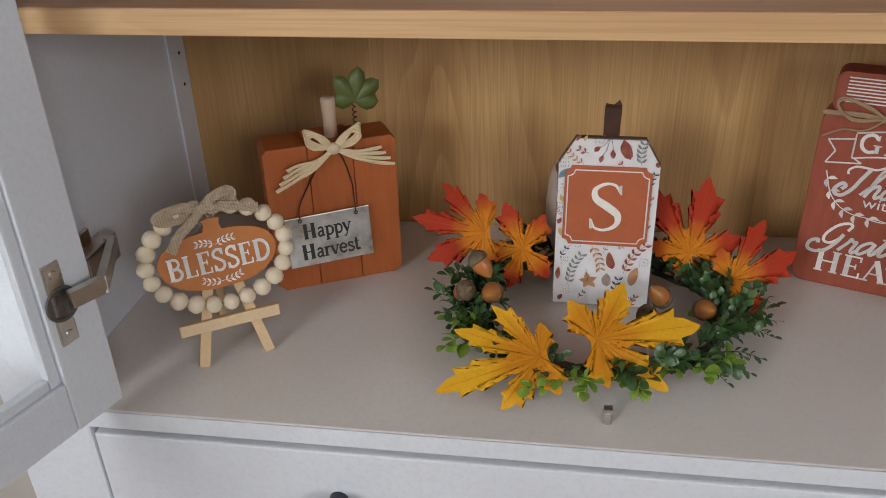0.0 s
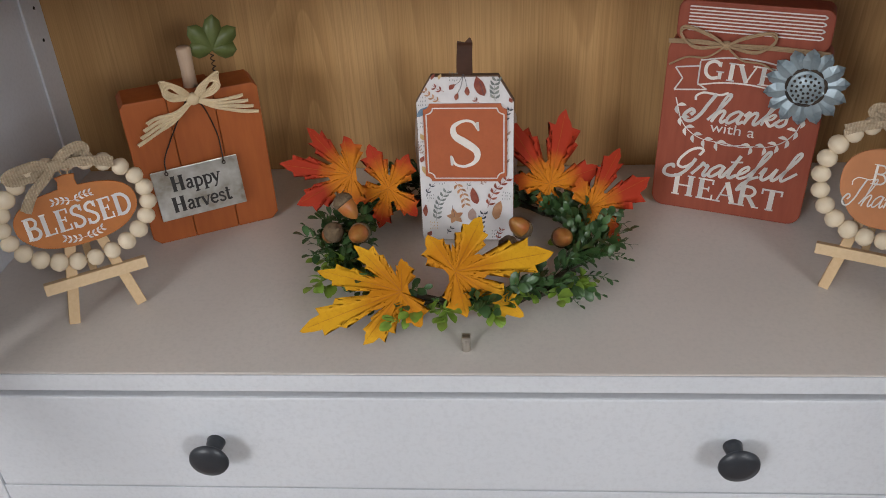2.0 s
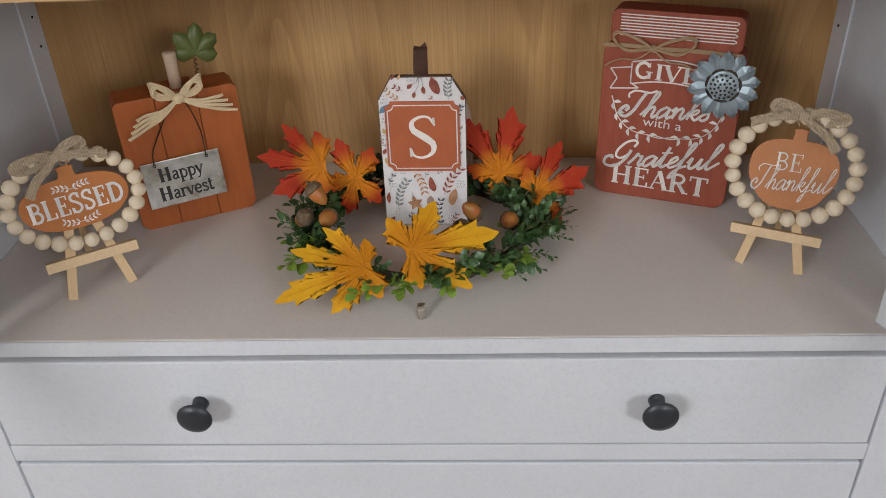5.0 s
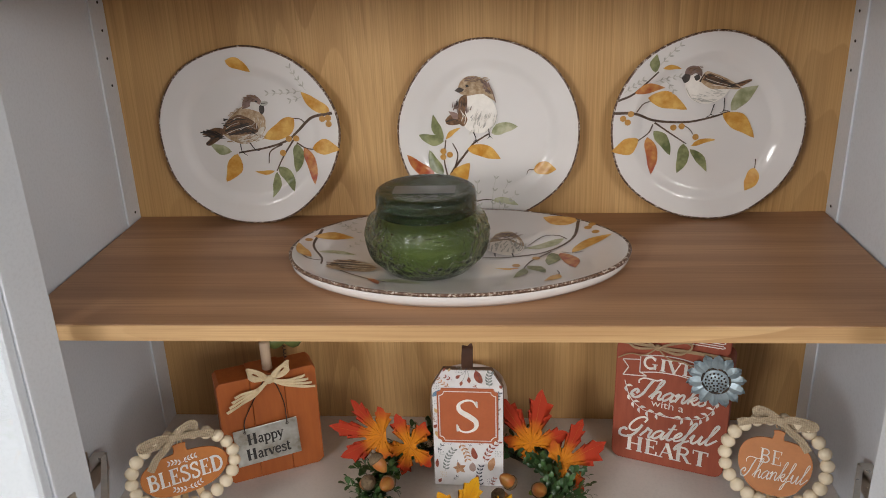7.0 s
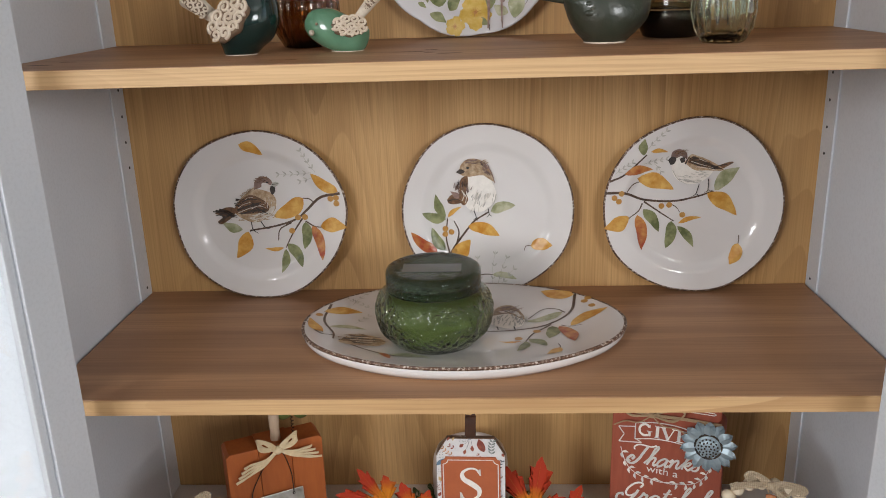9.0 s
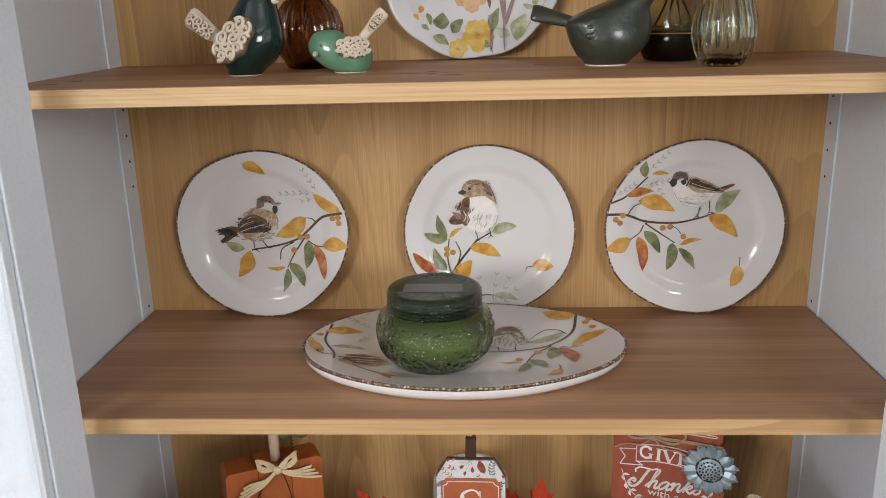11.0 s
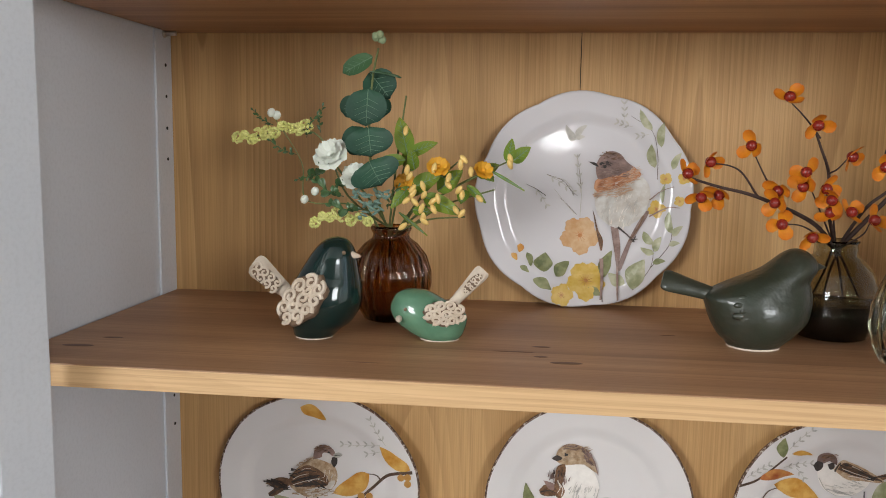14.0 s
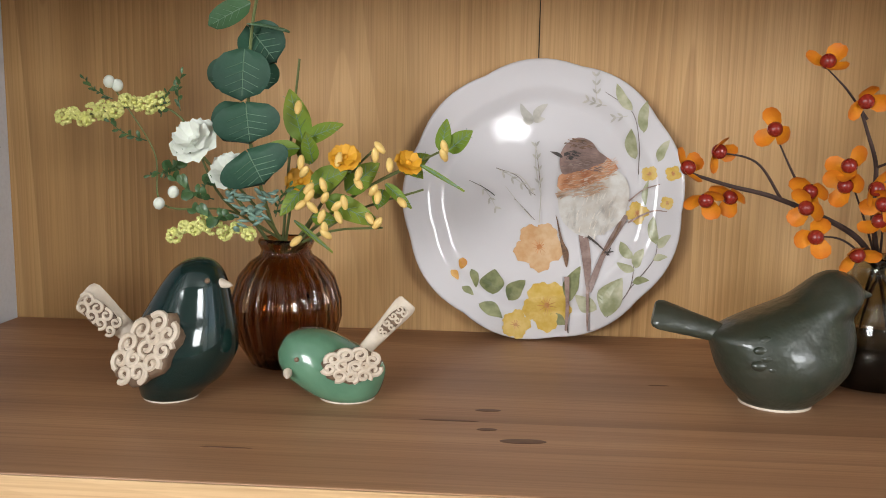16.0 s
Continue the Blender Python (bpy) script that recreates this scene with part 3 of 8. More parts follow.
SCRIPT = {
    "T": (0.62, (0.075, (-0.10, 0.72), (-0.16, 0.88), (0.0, 1.0), (0.3, 0.98), (0.58, 0.95), (0.78, 1.04)), (0.12, (0.44, 0.97), (0.36, 0.6), (0.3, 0.25), (0.14, 0.0), (-0.08, 0.02), (-0.2, 0.2), (-0.08, 0.4), (0.06, 0.32), (0.0, 0.2))),
    "G": (0.74, (0.09, (0.66, 0.74), (0.7, 0.92), (0.54, 1.0), (0.3, 0.9), (0.14, 0.6), (0.18, 0.36), (0.38, 0.28), (0.56, 0.42), (0.62, 0.62)), (0.11, (0.62, 0.62), (0.56, 0.3), (0.42, 0.04), (0.16, -0.06), (-0.12, 0.04), (-0.16, 0.28), (0.02, 0.36), (0.08, 0.24))),
    "h": (0.54, (0.09, *TALL, (0.15, 0.0)), (0.1, (0.15, 0.0), (0.2, 0.28), (0.33, 0.42), (0.41, 0.34), (0.41, 0.1), (0.48, 0.0), (0.58, 0.1))),
    "a": (0.52, (0.1, (0.41, 0.35), (0.26, 0.42), (0.08, 0.27), (0.07, 0.07), (0.18, 0.0), (0.34, 0.16), (0.42, 0.4)), (0.1, (0.42, 0.4), (0.41, 0.1), (0.48, 0.0), (0.58, 0.1))),
    "n": (0.52, (0.1, (0.0, 0.28), (0.1, 0.42), (0.12, 0.3), (0.12, 0.0)), (0.1, (0.12, 0.0), (0.18, 0.3), (0.31, 0.42), (0.39, 0.32), (0.39, 0.1), (0.46, 0.0), (0.56, 0.1))),
    "k": (0.50, (0.09, *TALL, (0.15, 0.0)), (0.08, (0.15, 0.16), (0.3, 0.38), (0.41, 0.37), (0.36, 0.23), (0.2, 0.19)), (0.1, (0.2, 0.19), (0.34, 0.06), (0.44, 0.0), (0.54, 0.1))),
    "s": (0.40, (0.1, (0.0, 0.08), (0.18, 0.3), (0.24, 0.45), (0.3, 0.26), (0.33, 0.1), (0.21, 0.0), (0.06, 0.07))),
    "r": (0.46, (0.1, (0.0, 0.05), (0.14, 0.34), (0.18, 0.48), (0.28, 0.38), (0.37, 0.38), (0.35, 0.1), (0.42, 0.0), (0.5, 0.1))),
    "t": (0.34, (0.1, (0.0, 0.08), (0.14, 0.46), (0.19, 0.8)), (0.11, (0.19, 0.8), (0.15, 0.4), (0.15, 0.08), (0.24, 0.0), (0.36, 0.1)), (0.06, (0.0, 0.56), (0.36, 0.58))),
    "e": (0.36, (0.09, (0.0, 0.08), (0.2, 0.2), (0.3, 0.34), (0.23, 0.43), (0.1, 0.3), (0.09, 0.08), (0.2, 0.0), (0.38, 0.1))),
    "f": (0.34, (0.09, *TALL, (0.13, 0.1), (0.08, -0.3), (-0.04, -0.42), (-0.02, -0.22), (0.16, 0.0), (0.36, 0.1))),
    "u": (0.54, (0.1, (0.0, 0.2), (0.08, 0.42), (0.09, 0.12), (0.19, 0.0), (0.33, 0.14), (0.41, 0.42)), (0.1, (0.41, 0.42), (0.41, 0.1), (0.48, 0.0), (0.58, 0.1))),
    "l": (0.32, (0.09, *TALL, (0.13, 0.15), (0.2, 0.0), (0.36, 0.14), (0.5, 0.3))),
}


def lettered(body, glyphs, mat, parent, x, y, z, width, height, turn=0.0, slant=0.0, pen=1.0):
    """A word drawn stroke by stroke; height is that of a capital, and x, y the middle of the capitals."""
    rows, at = [], 0.0
    for ch in body:
        adv, *strokes = glyphs[ch]
        rows += [(w * pen, [(at + px + slant * py, py) for px, py in pts]) for w, *pts in strokes]
        at += adv
    xs = [p[0] for _, pts in rows for p in pts]
    k, cx = width / (max(xs) - min(xs)), (min(xs) + max(xs)) / 2
    bm = bmesh.new()
    for i, (w, pts) in enumerate(rows):
        stroke(bm, [((px - cx) * k, (py - 0.5) * height) for px, py in pts], w * (k + height) / 2, None, flat, 0.0003 + 0.000012 * i, 6)
    bmesh.ops.transform(bm, matrix=pose(x, y, z, 0, 0, turn), verts=bm.verts)
    return part("lettering", bm, mat, parent)


def board(outline, depth, bevel=0.0, seg=2, bm=None):
    """A board cut to an outline in x and y, its front face at z = 0 and its body behind."""
    bm = bm or bmesh.new()
    f = bm.faces.new([bm.verts.new((x, y, 0)) for x, y in outline])
    r = bmesh.ops.extrude_face_region(bm, geom=[f])
    vs = [v for v in r["geom"] if isinstance(v, bmesh.types.BMVert)]
    bmesh.ops.translate(bm, vec=(0, 0, -depth), verts=vs)
    if bevel:
        es = [e for e in bm.edges if abs(e.verts[0].co.z - e.verts[1].co.z) < 1e-6]
        bmesh.ops.bevel(bm, geom=es, offset=bevel, segments=seg, affect="EDGES", profile=0.6)
    return bm


def rounded(x0, y0, x1, y1, r, n=5):
    out = []
    for cx, cy, a0 in ((x1 - r, y1 - r, 0), (x0 + r, y1 - r, 90), (x0 + r, y0 + r, 180), (x1 - r, y0 + r, 270)):
        out += [(cx + r * math.cos(radians(a0 + 90 * k / n)), cy + r * math.sin(radians(a0 + 90 * k / n))) for k in range(n + 1)]
    return out


def band(points, width, thick=0.0004, face=(0, 0, 1), bm=None, taper=1.0, steps=6, wrinkle=0.0):
    """A flat ribbon through points, its broad side turned as near as may be towards face."""
    bm = bm or bmesh.new()
    c = spline(points, steps)
    rows = []
    for i, p in enumerate(c):
        d = (c[min(i + 1, len(c) - 1)] - c[max(i - 1, 0)]).normalized()
        s = d.cross(Vector(face))
        s = s.normalized() if s.length > 0.05 else d.orthogonal().normalized()
        if rows and s.dot(last) < 0:
            s = -s
        last = s
        nrm = s.cross(d)
        w = 0.5 * width * (1 + (taper - 1) * i / (len(c) - 1))
        row = []
        for j in range(5):
            u = j / 2 - 1
            row.append((p + s * w * u + nrm * wrinkle * math.sin(4 * u + 0.7 * i)))
        rows.append([bm.verts.new(q + nrm * thick) for q in row] + [bm.verts.new(q - nrm * thick) for q in reversed(row)])
    for a, b in zip(rows, rows[1:]):
        for k in range(10):
            bm.faces.new((a[k], a[(k + 1) % 10], b[(k + 1) % 10], b[k]))
    bm.faces.new(rows[0])
    bm.faces.new(rows[-1])
    return bm


# ---- materials of the small things ----
def wood(name, a, b, turn=(0, 0, 0), rough=0.55, scale=60.0):
    """Fine-grained small wood, grain along its z before the turn."""
    m = material(name, a, rough)
    n = Nodes(m)
    g = n.noise(n.coords((1, 1, 0.06), turn), scale * 4, 4, 0.6, 0.4)
    n.color(n.mix(n.noise(n.coords(), scale * 0.4), n.ramp(g, (0.35, a), (0.68, b)), a))
    n.bump(g, 0.2, 0.0003)
    return m


def brushed(name, a, b, worn, rough=0.6):
    """Matt brush-painted board with faint streaks and worn lighter spots."""
    m = material(name, a, rough)
    n = Nodes(m)
    streak = n.noise(n.coords((1, 0.12, 1)), 170, 3, 0.6)
    c = n.ramp(streak, (0.32, a), (0.7, b))
    spot = n.noise(n.coords(), 95, 5, 0.7)
    n.color(n.mix(n.ramp(spot, (0.70, (0, 0, 0)), (0.78, (0.6, 0.6, 0.6))), c, worn))
    n.bump(streak, 0.35, 0.0004)
    return m


def weave(name, a, b, pitch=900.0):
    """Open burlap cloth."""
    m = material(name, a, 0.85)
    n = Nodes(m)
    w1, w2 = n.add("TexWave", Scale=pitch / 6.3, Distortion=2.0), n.add("TexWave", Scale=pitch / 6.3, Distortion=2.0)
    v = n.coords()
    w2.bands_direction = "Y"
    for w in (w1, w2):
        n.link(v, w.inputs["Vector"])
    h = n.mix(0.5, w1.outputs["Color"], w2.outputs["Color"], "MULTIPLY")
    n.color(n.mix(n.noise(v, 200), n.ramp(h, (0.2, b), (0.8, a)), b))
    n.bump(h, 0.6, 0.0006)
    return m


ORANGE_BOARD = brushed("orange_board", (0.44, 0.115, 0.022), (0.38, 0.092, 0.018), (0.55, 0.30, 0.16))
RED_BOARD = brushed("red_board", (0.35, 0.080, 0.040), (0.29, 0.060, 0.030), (0.40, 0.13, 0.09))
RAW_WOOD = wood("light_raw_wood", (0.66, 0.47, 0.27), (0.56, 0.37, 0.19))
BEAD_WOOD = wood("pale_bead_wood", (0.76, 0.65, 0.49), (0.70, 0.57, 0.40), rough=0.5)
STEM_WOOD = wood("stem_wood", (0.62, 0.46, 0.33), (0.50, 0.34, 0.22), (90, 0, 0))
RAFFIA = wood("raffia", (0.74, 0.60, 0.39), (0.62, 0.47, 0.27), (90, 0, 0), 0.6, 90)
BURLAP = weave("burlap", (0.56, 0.46, 0.33), (0.40, 0.31, 0.21))
JUTE = wood("jute_twine", (0.42, 0.29, 0.17), (0.28, 0.18, 0.10), (0, 40, 0), 0.85, 120)
GALVANISED = mottled("galvanised_metal", (0.62, 0.62, 0.60), (0.27, 0.235, 0.18), 38, 0.36, 0.2, 0.75)
BLUE_TIN = mottled("blue_grey_tin", (0.42, 0.51, 0.56), (0.26, 0.33, 0.37), 55, 0.42, 0.3, 0.4)
TIN_DARK = mottled("tin_rust", (0.035, 0.03, 0.028), (0.09, 0.06, 0.04), 80, 0.6, 0.2, 0.4)
WIRE = mottled("dark_wire", (0.05, 0.032, 0.025), (0.03, 0.02, 0.018), 80, 0.5, 0.05, 0.5)
SIGN_ORANGE = mottled("sign_orange", (0.50, 0.165, 0.026), (0.45, 0.14, 0.022), 30, 0.55, 0.05)
SIGN_PEACH = mottled("sign_peach", (0.52, 0.205, 0.075), (0.47, 0.18, 0.065), 30, 0.55, 0.05)
LEATHER = mottled("brown_strap", (0.075, 0.032, 0.018), (0.05, 0.022, 0.013), 60, 0.6, 0.2, 0, 6, 0.25)
TAG_PAPER = mottled("tag_paper", (0.76, 0.74, 0.74), (0.72, 0.70, 0.70), 20, 0.5, 0.05)
TAG_ORANGE = mottled("tag_orange", (0.47, 0.125, 0.048), (0.43, 0.11, 0.042), 40, 0.5, 0.05)
TAG_EDGE = mottled("tag_edge", (0.20, 0.12, 0.075), (0.14, 0.08, 0.05), 60, 0.7, 0.1)


# ---- things on the deck ----
def mini_easel(m, lean_out):
    """A little easel of square sticks: two splayed front legs, a ledge and a back leg."""
    e = empty("mini_easel", m, "small light wooden tabletop easel holding a beaded sign", "easel", "mini easels")
    H = 0.098
    for s in (-1, 1):
        bm = box((-0.0041, 0, -0.0028), (0.0041, H, 0.0028), 0.0005)
        leg = part("leg", bm, RAW_WOOD, e)
        leg.matrix_local = pose(s * 0.0265, 0.0, 0.0, -14, 0, s * 13.5)
    part("ledge", box((-0.039, -0.0045, -0.004), (0.039, 0.0045, 0.004), 0.0006), wood_cross, e).matrix_local = pose(0, 0.0338, -0.0050, -14)
    part("back_leg", box((-0.003, 0, -0.0025), (0.003, H * 0.93, 0.0025), 0.0005), RAW_WOOD, e).matrix_local = pose(0, 0.0, -0.060, 21)
    part("top_peg", box((-0.011, -0.003, -0.0025), (0.011, 0.003, 0.0025), 0.0005), wood_cross, e).matrix_local = pose(0, 0.088, -0.0245, -14)
    return e


wood_cross = wood("light_raw_wood_cross", (0.68, 0.50, 0.30), (0.58, 0.40, 0.22), (0, 90, 0))


def bead_sign(m, a, b, count, label):
    """A ring of pale beads on a wire with a cloth bow; the plaque is hung in it by the caller."""
    s = empty("bead_sign", m, label, "sign", "beaded signs")
    part("wire_ring", tube([(a * math.cos(k * math.pi / 24), b * math.sin(k * math.pi / 24), 0) for k in range(49)], 0.0008, 6), JUTE, s)
    me = None
    for k in range(count):
        t = 2 * math.pi * (k + 0.5) / count
        # even steps along the oval
        t += 0.5 * (a - b) / (a + b) * math.sin(2 * t) * 0.55
        if me is None:
            o = part("bead", lathe([(0, -0.0062), (0.0025, -0.0062), (0.0053, -0.0045), (0.0070, -0.0012), (0.0070, 0.0014), (0.0054, 0.0044), (0.0025, 0.0062), (0, 0.0062)], 18), BEAD_WOOD, s, "", True)
            me = o.data
        else:
            o = new("bead", me)
            o.parent = s
        ang = math.degrees(math.atan2(b * math.cos(t), -a * math.sin(t)))
        o.matrix_local = pose(a * math.cos(t), b * math.sin(t), 0.0004 * math.sin(7 * k), 90 + 9 * math.sin(3 * k), 0, ang + 90) @ Matrix.Scale(1.10 + 0.05 * math.sin(5.1 * k), 4)
    return s


def burlap_bow(s, x, y, z, turn, k=1.0, flip=1):
    """A flattened cloth bow with two loops and two frayed tails."""
    bow = part("bow", box((-0.005 * k, -0.0055 * k, -0.002), (0.005 * k, 0.0055 * k, 0.004), 0.0025), BURLAP, s, "natural burlap cloth bow", True)
    bow.matrix_local = pose(x, y, z, 0, 0, turn)
    f = flip
    for pts, w in ((((0, 0, 0), (f * -0.016, 0.006, 0.006), (f * -0.036, 0.004, 0.003), (f * -0.041, -0.001, 0), (f * -0.030, -0.005, -0.002), (0, -0.001, 0)), 0.009),
                   (((0, 0, 0), (f * 0.012, 0.009, 0.006), (f * 0.026, 0.012, 0.004), (f * 0.030, 0.006, 0), (f * 0.018, 0.001, -0.002), (0, 0, 0)), 0.009)):
        part("loop", band([tuple(c * k for c in p) for p in pts], w * k, 0.0004, (0, 0.25, 1), None, 1, 7, 0.0008), BURLAP, bow)
    for pts in (((0, 0, 0.002), (f * -0.012, -0.009, 0.006), (f * -0.026, -0.019, 0.004), (f * -0.037, -0.033, 0.002)), ((0, 0, 0.002), (f * 0.018, -0.001, 0.006), (f * 0.036, -0.006, 0.003), (f * 0.050, -0.012, 0.001))):
        part("tail", band([tuple(c * k for c in p) for p in pts], 0.008 * k, 0.0004, (0, 0.2, 1), None, 1.25, 7, 0.0010), BURLAP, bow)


def sprig(bm, a, b, w, count, bend=0.15, width=0.0007, both=True):
    """A stem with pairs of small leaves."""
    a, b = Vector(a), Vector(b)
    d = b - a
    q = Vector((-d.y, d.x))
    pts = [a + d * t + q * bend * math.sin(math.pi * t) for t in (0, 0.33, 0.66, 1)]
    stroke(bm, pts, width, width * 0.6)
    for i in range(count):
        t = (i + 0.6) / (count + 0.3)
        c = a + d * t + q * bend * math.sin(math.pi * t)
        for s in ((-1, 1) if both else (1 if i % 2 else -1,)):
            tip = c + d.normalized() * w * 0.8 + q.normalized() * s * w * 0.75
            leaf(bm, c, tip, w * 0.42, flat, 0.0005, 0.12 * s, 5)


def oval_pumpkin(rx, ry, lobes, stem_h, n=72):
    """Outline of a pumpkin with lobes and a short stem."""
    out = []
    for k in range(n):
        a = 2 * math.pi * k / n + math.pi / 2 + math.pi / n
        r = 1 + lobes * (abs(math.sin(1.5 * (a - math.pi / 2))) - 0.6)
        e = 0.86
        x = rx * r * math.copysign(abs(math.cos(a)) ** e, math.cos(a))
        y = ry * r * math.copysign(abs(math.sin(a)) ** e, math.sin(a))
        out.append((x, y))
    w = rx * 0.17
    body = [p for p in out if not (p[1] > 0 and abs(p[0]) < w * 1.15)]
    top = ry * (1 - 0.6 * lobes)
    i = max(range(len(body)), key=lambda j: (body[j][1] > 0) * (1000 - abs(body[j][0] + w * 1.3) * 1000))
    body = body[:0] + body
    # start after the gap on the left side
    start = min(range(len(body)), key=lambda j: abs(body[j][0] + w * 1.2) + abs(body[j][1] - top))
    body = body[start:] + body[:start]
    return body + [(w * 0.95, top * 1.02), (w * 0.85, top + stem_h * 0.6), (w * 1.0, top + stem_h), (0, top + stem_h * 1.12), (-w * 0.9, top + stem_h), (-w * 0.75, top + stem_h * 0.6), (-w * 0.95, top * 1.02)]


# blessed sign
EA = pose(-0.2983, -0.2109, Z0, 90, 0, 32) @ Matrix.Scale(1.03, 4)
mini_easel(EA, 0)
SA = pose(-0.3070, -0.1965, 0.8785, 76, 0, 31) @ Matrix.Scale(0.948, 4)
sa = bead_sign(SA, 0.0580, 0.0425, 23, "oval beaded sign reading BLESSED with burlap bow")
plaque = part("plaque", board(oval_pumpkin(0.0485, 0.0248, 0.05, 0.010), 0.0032, 0.0006), SIGN_ORANGE, sa, "orange wooden pumpkin plaque")
plaque.matrix_local = pose(0, -0.002, 0.0045, 0, 0, 2)
lettered("BLESSED", SERIF, P_WHITE, plaque, 0, -0.0010, 0.0004, 0.0830, 0.0190, 0)
for s in (-1, 1):
    bm = bmesh.new()
    sprig(bm, (0, 0.0125), (s * 0.0165, 0.0148), 0.0042, 4, 0.10 * s, 0.0004)
    part("leaf_print", bm, P_WHITE, plaque)
    bm = bmesh.new()
    sprig(bm, (0, -0.0195), (s * 0.0165, -0.0150), 0.0042, 4, -0.10 * s, 0.0004)
    part("leaf_print", bm, P_WHITE, plaque)
part("hanging_cord", tube(spline([(-0.002, 0.0335, 0.0052), (-0.004, 0.043, 0.006), (0.001, 0.0485, 0.004), (0.005, 0.042, 0.006), (0.002, 0.0335, 0.0052)], 5), 0.0007, 6), JUTE, sa)
burlap_bow(sa, -0.006, 0.0425, 0.008, 4, 0.88, 1)

# thankful sign
EB = pose(0.3190, -0.1880, Z0, 90, 0, -24) @ Matrix.Scale(0.99, 4)
mini_easel(EB, 0)
SB = pose(0.3280, -0.1760, 0.8850, 76, 0, -20) @ Matrix.Scale(0.963, 4)
sb = bead_sign(SB, 0.0525, 0.0480, 23, "round beaded sign reading BE Thankful with burlap bow")
plaque = part("plaque", board(oval_pumpkin(0.0372, 0.0322, 0.12, 0.010), 0.0032, 0.0006), SIGN_PEACH, sb, "peach wooden pumpkin plaque")
plaque.matrix_local = pose(0, -0.004, 0.0045, 0, 0, -1)
lettered("BE", SERIF, P_WHITE, plaque, -0.005, 0.0100, 0.0002, 0.0225, 0.0165, 0, 0, 0.6)
lettered("Thankful", SCRIPT, P_WHITE, plaque, 0.001, -0.0040, 0.0009, 0.069, 0.0230, 4, 0.45, 0.55)
part("hanging_cord", tube(spline([(-0.002, 0.0395, 0.0052), (-0.004, 0.047, 0.006), (0.001, 0.052, 0.004), (0.005, 0.046, 0.006), (0.002, 0.0395, 0.0052)], 5), 0.0007, 6), JUTE, sb)
burlap_bow(sb, 0.000, 0.0490, 0.008, 0, 0.85, -1)

# pumpkin block
PK = pose(-0.2410, -0.0816, Z0, 90, 0, 26) @ Matrix.Scale(1.045, 4)
pk = empty("pumpkin_block", PK, "orange wooden pumpkin block with hanging metal Happy Harvest plate", "decoration")
for x0, x1, h in ((-0.0570, -0.0195, 0.1350), (-0.0192, 0.0190, 0.1365), (0.0193, 0.0570, 0.1345)):
    lo = [(x0 + (0.006 if x0 < -0.05 else 0), 0), (x1 - (0.006 if x1 > 0.05 else 0), 0), (x1, 0.006 if x1 > 0.05 else 0.0008), (x1, h - (0.004 if x1 > 0.05 else 0.0005)), (x1 - (0.004 if x1 > 0.05 else 0), h), (x0 + (0.004 if x0 < -0.05 else 0), h), (x0, h - (0.004 if x0 < -0.05 else 0.0005)), (x0, 0.006 if x0 < -0.05 else 0.0008)]
    part("slat", board(lo, 0.036, 0.0012), ORANGE_BOARD, pk)
part("stem", lathe([(0, 0), (0.0060, 0), (0.0056, 0.016), (0.0062, 0.034), (0.0050, 0.0355), (0, 0.0355)], 20), STEM_WOOD, pk, "pale cut twig stem", True).matrix_local = pose(0.004, 0.1350, -0.012, -90, -13, 0)
plate_x = part("metal_plate", box((-0.0345, -0.0215, -0.0006), (0.0345, 0.0215, 0.0006), 0.0005), GALVANISED, pk, "galvanised metal plate")
plate_x.matrix_local = pose(-0.0085, 0.0500, 0.0062, -5, 0, 1.5) @ Matrix.Scale(1.08, 4)
lettered("Happy", SERIF, P_INK, plate_x, -0.001, 0.0090, 0.0006, 0.0390, 0.0130, 1, 0, 1.25)
lettered("Harvest", SERIF, P_INK, plate_x, 0.000, -0.0088, 0.0006, 0.0470, 0.0132, 1, 0, 1.25)
for s in (-1, 1):
    w = part("wire", tube(spline([(s * 0.0245 - 0.0085, 0.0715, 0.0086), (s * 0.0240 - 0.0075, 0.082, 0.0040), (s * 0.020 - 0.004, 0.096, 0.002), (s * 0.010, 0.120, 0.003), (s * 0.003, 0.132, 0.004)], 5), 0.0006, 6), WIRE, pk)
    part("wire_curl", tube([(s * 0.0245 - 0.0085 + 0.0013 * math.cos(k), 0.0708 + 0.0015 * math.sin(k), 0.0084) for k in [0.6 * j for j in range(11)]], 0.0005, 6), WIRE, w)
bow = part("raffia_bow", ball(0.0055, (0, 0, 0), 12, None, (1.1, 1, 0.8)), RAFFIA, pk, "straw raffia bow", True)
bow.matrix_local = pose(0.002, 0.1320, 0.0070)
for s in (-1, 1):
    for j in range(4):
        o = 0.0018 * (j - 1.5)
        part("loop", band([(0, 0, 0), (s * 0.008, 0.009 + o, 0.003), (s * (0.019 + o), 0.0165 + o, 0.002), (s * 0.0225, 0.0125 + o, 0.001 - o), (s * 0.0165, 0.005 + o, 0.001), (0, 0, 0)], 0.0026, 0.0003, (0, 0, 1), None, 1, 6, 0.0004), RAFFIA, bow)
        part("tail", band([(0, 0, 0.001), (s * 0.016, -0.006 - o - (0.004 if s < 0 else 0), 0.004), (s * 0.033, -0.010 - 2.2 * o - (0.006 if s < 0 else 0), 0.003), (s * (0.046 + 2 * o), -0.0125 - 3.2 * o - (0.010 if s < 0 else 0), 0.001)], 0.0028, 0.0003, (0, 0, 1), None, 1.1, 6, 0.0004), RAFFIA, bow)
spring = part("spring", tube([(0.0016 * math.cos(k * 0.8), 0.0006 * k, 0.0016 * math.sin(k * 0.8)) for k in range(46)], 0.00045, 6), WIRE, pk)
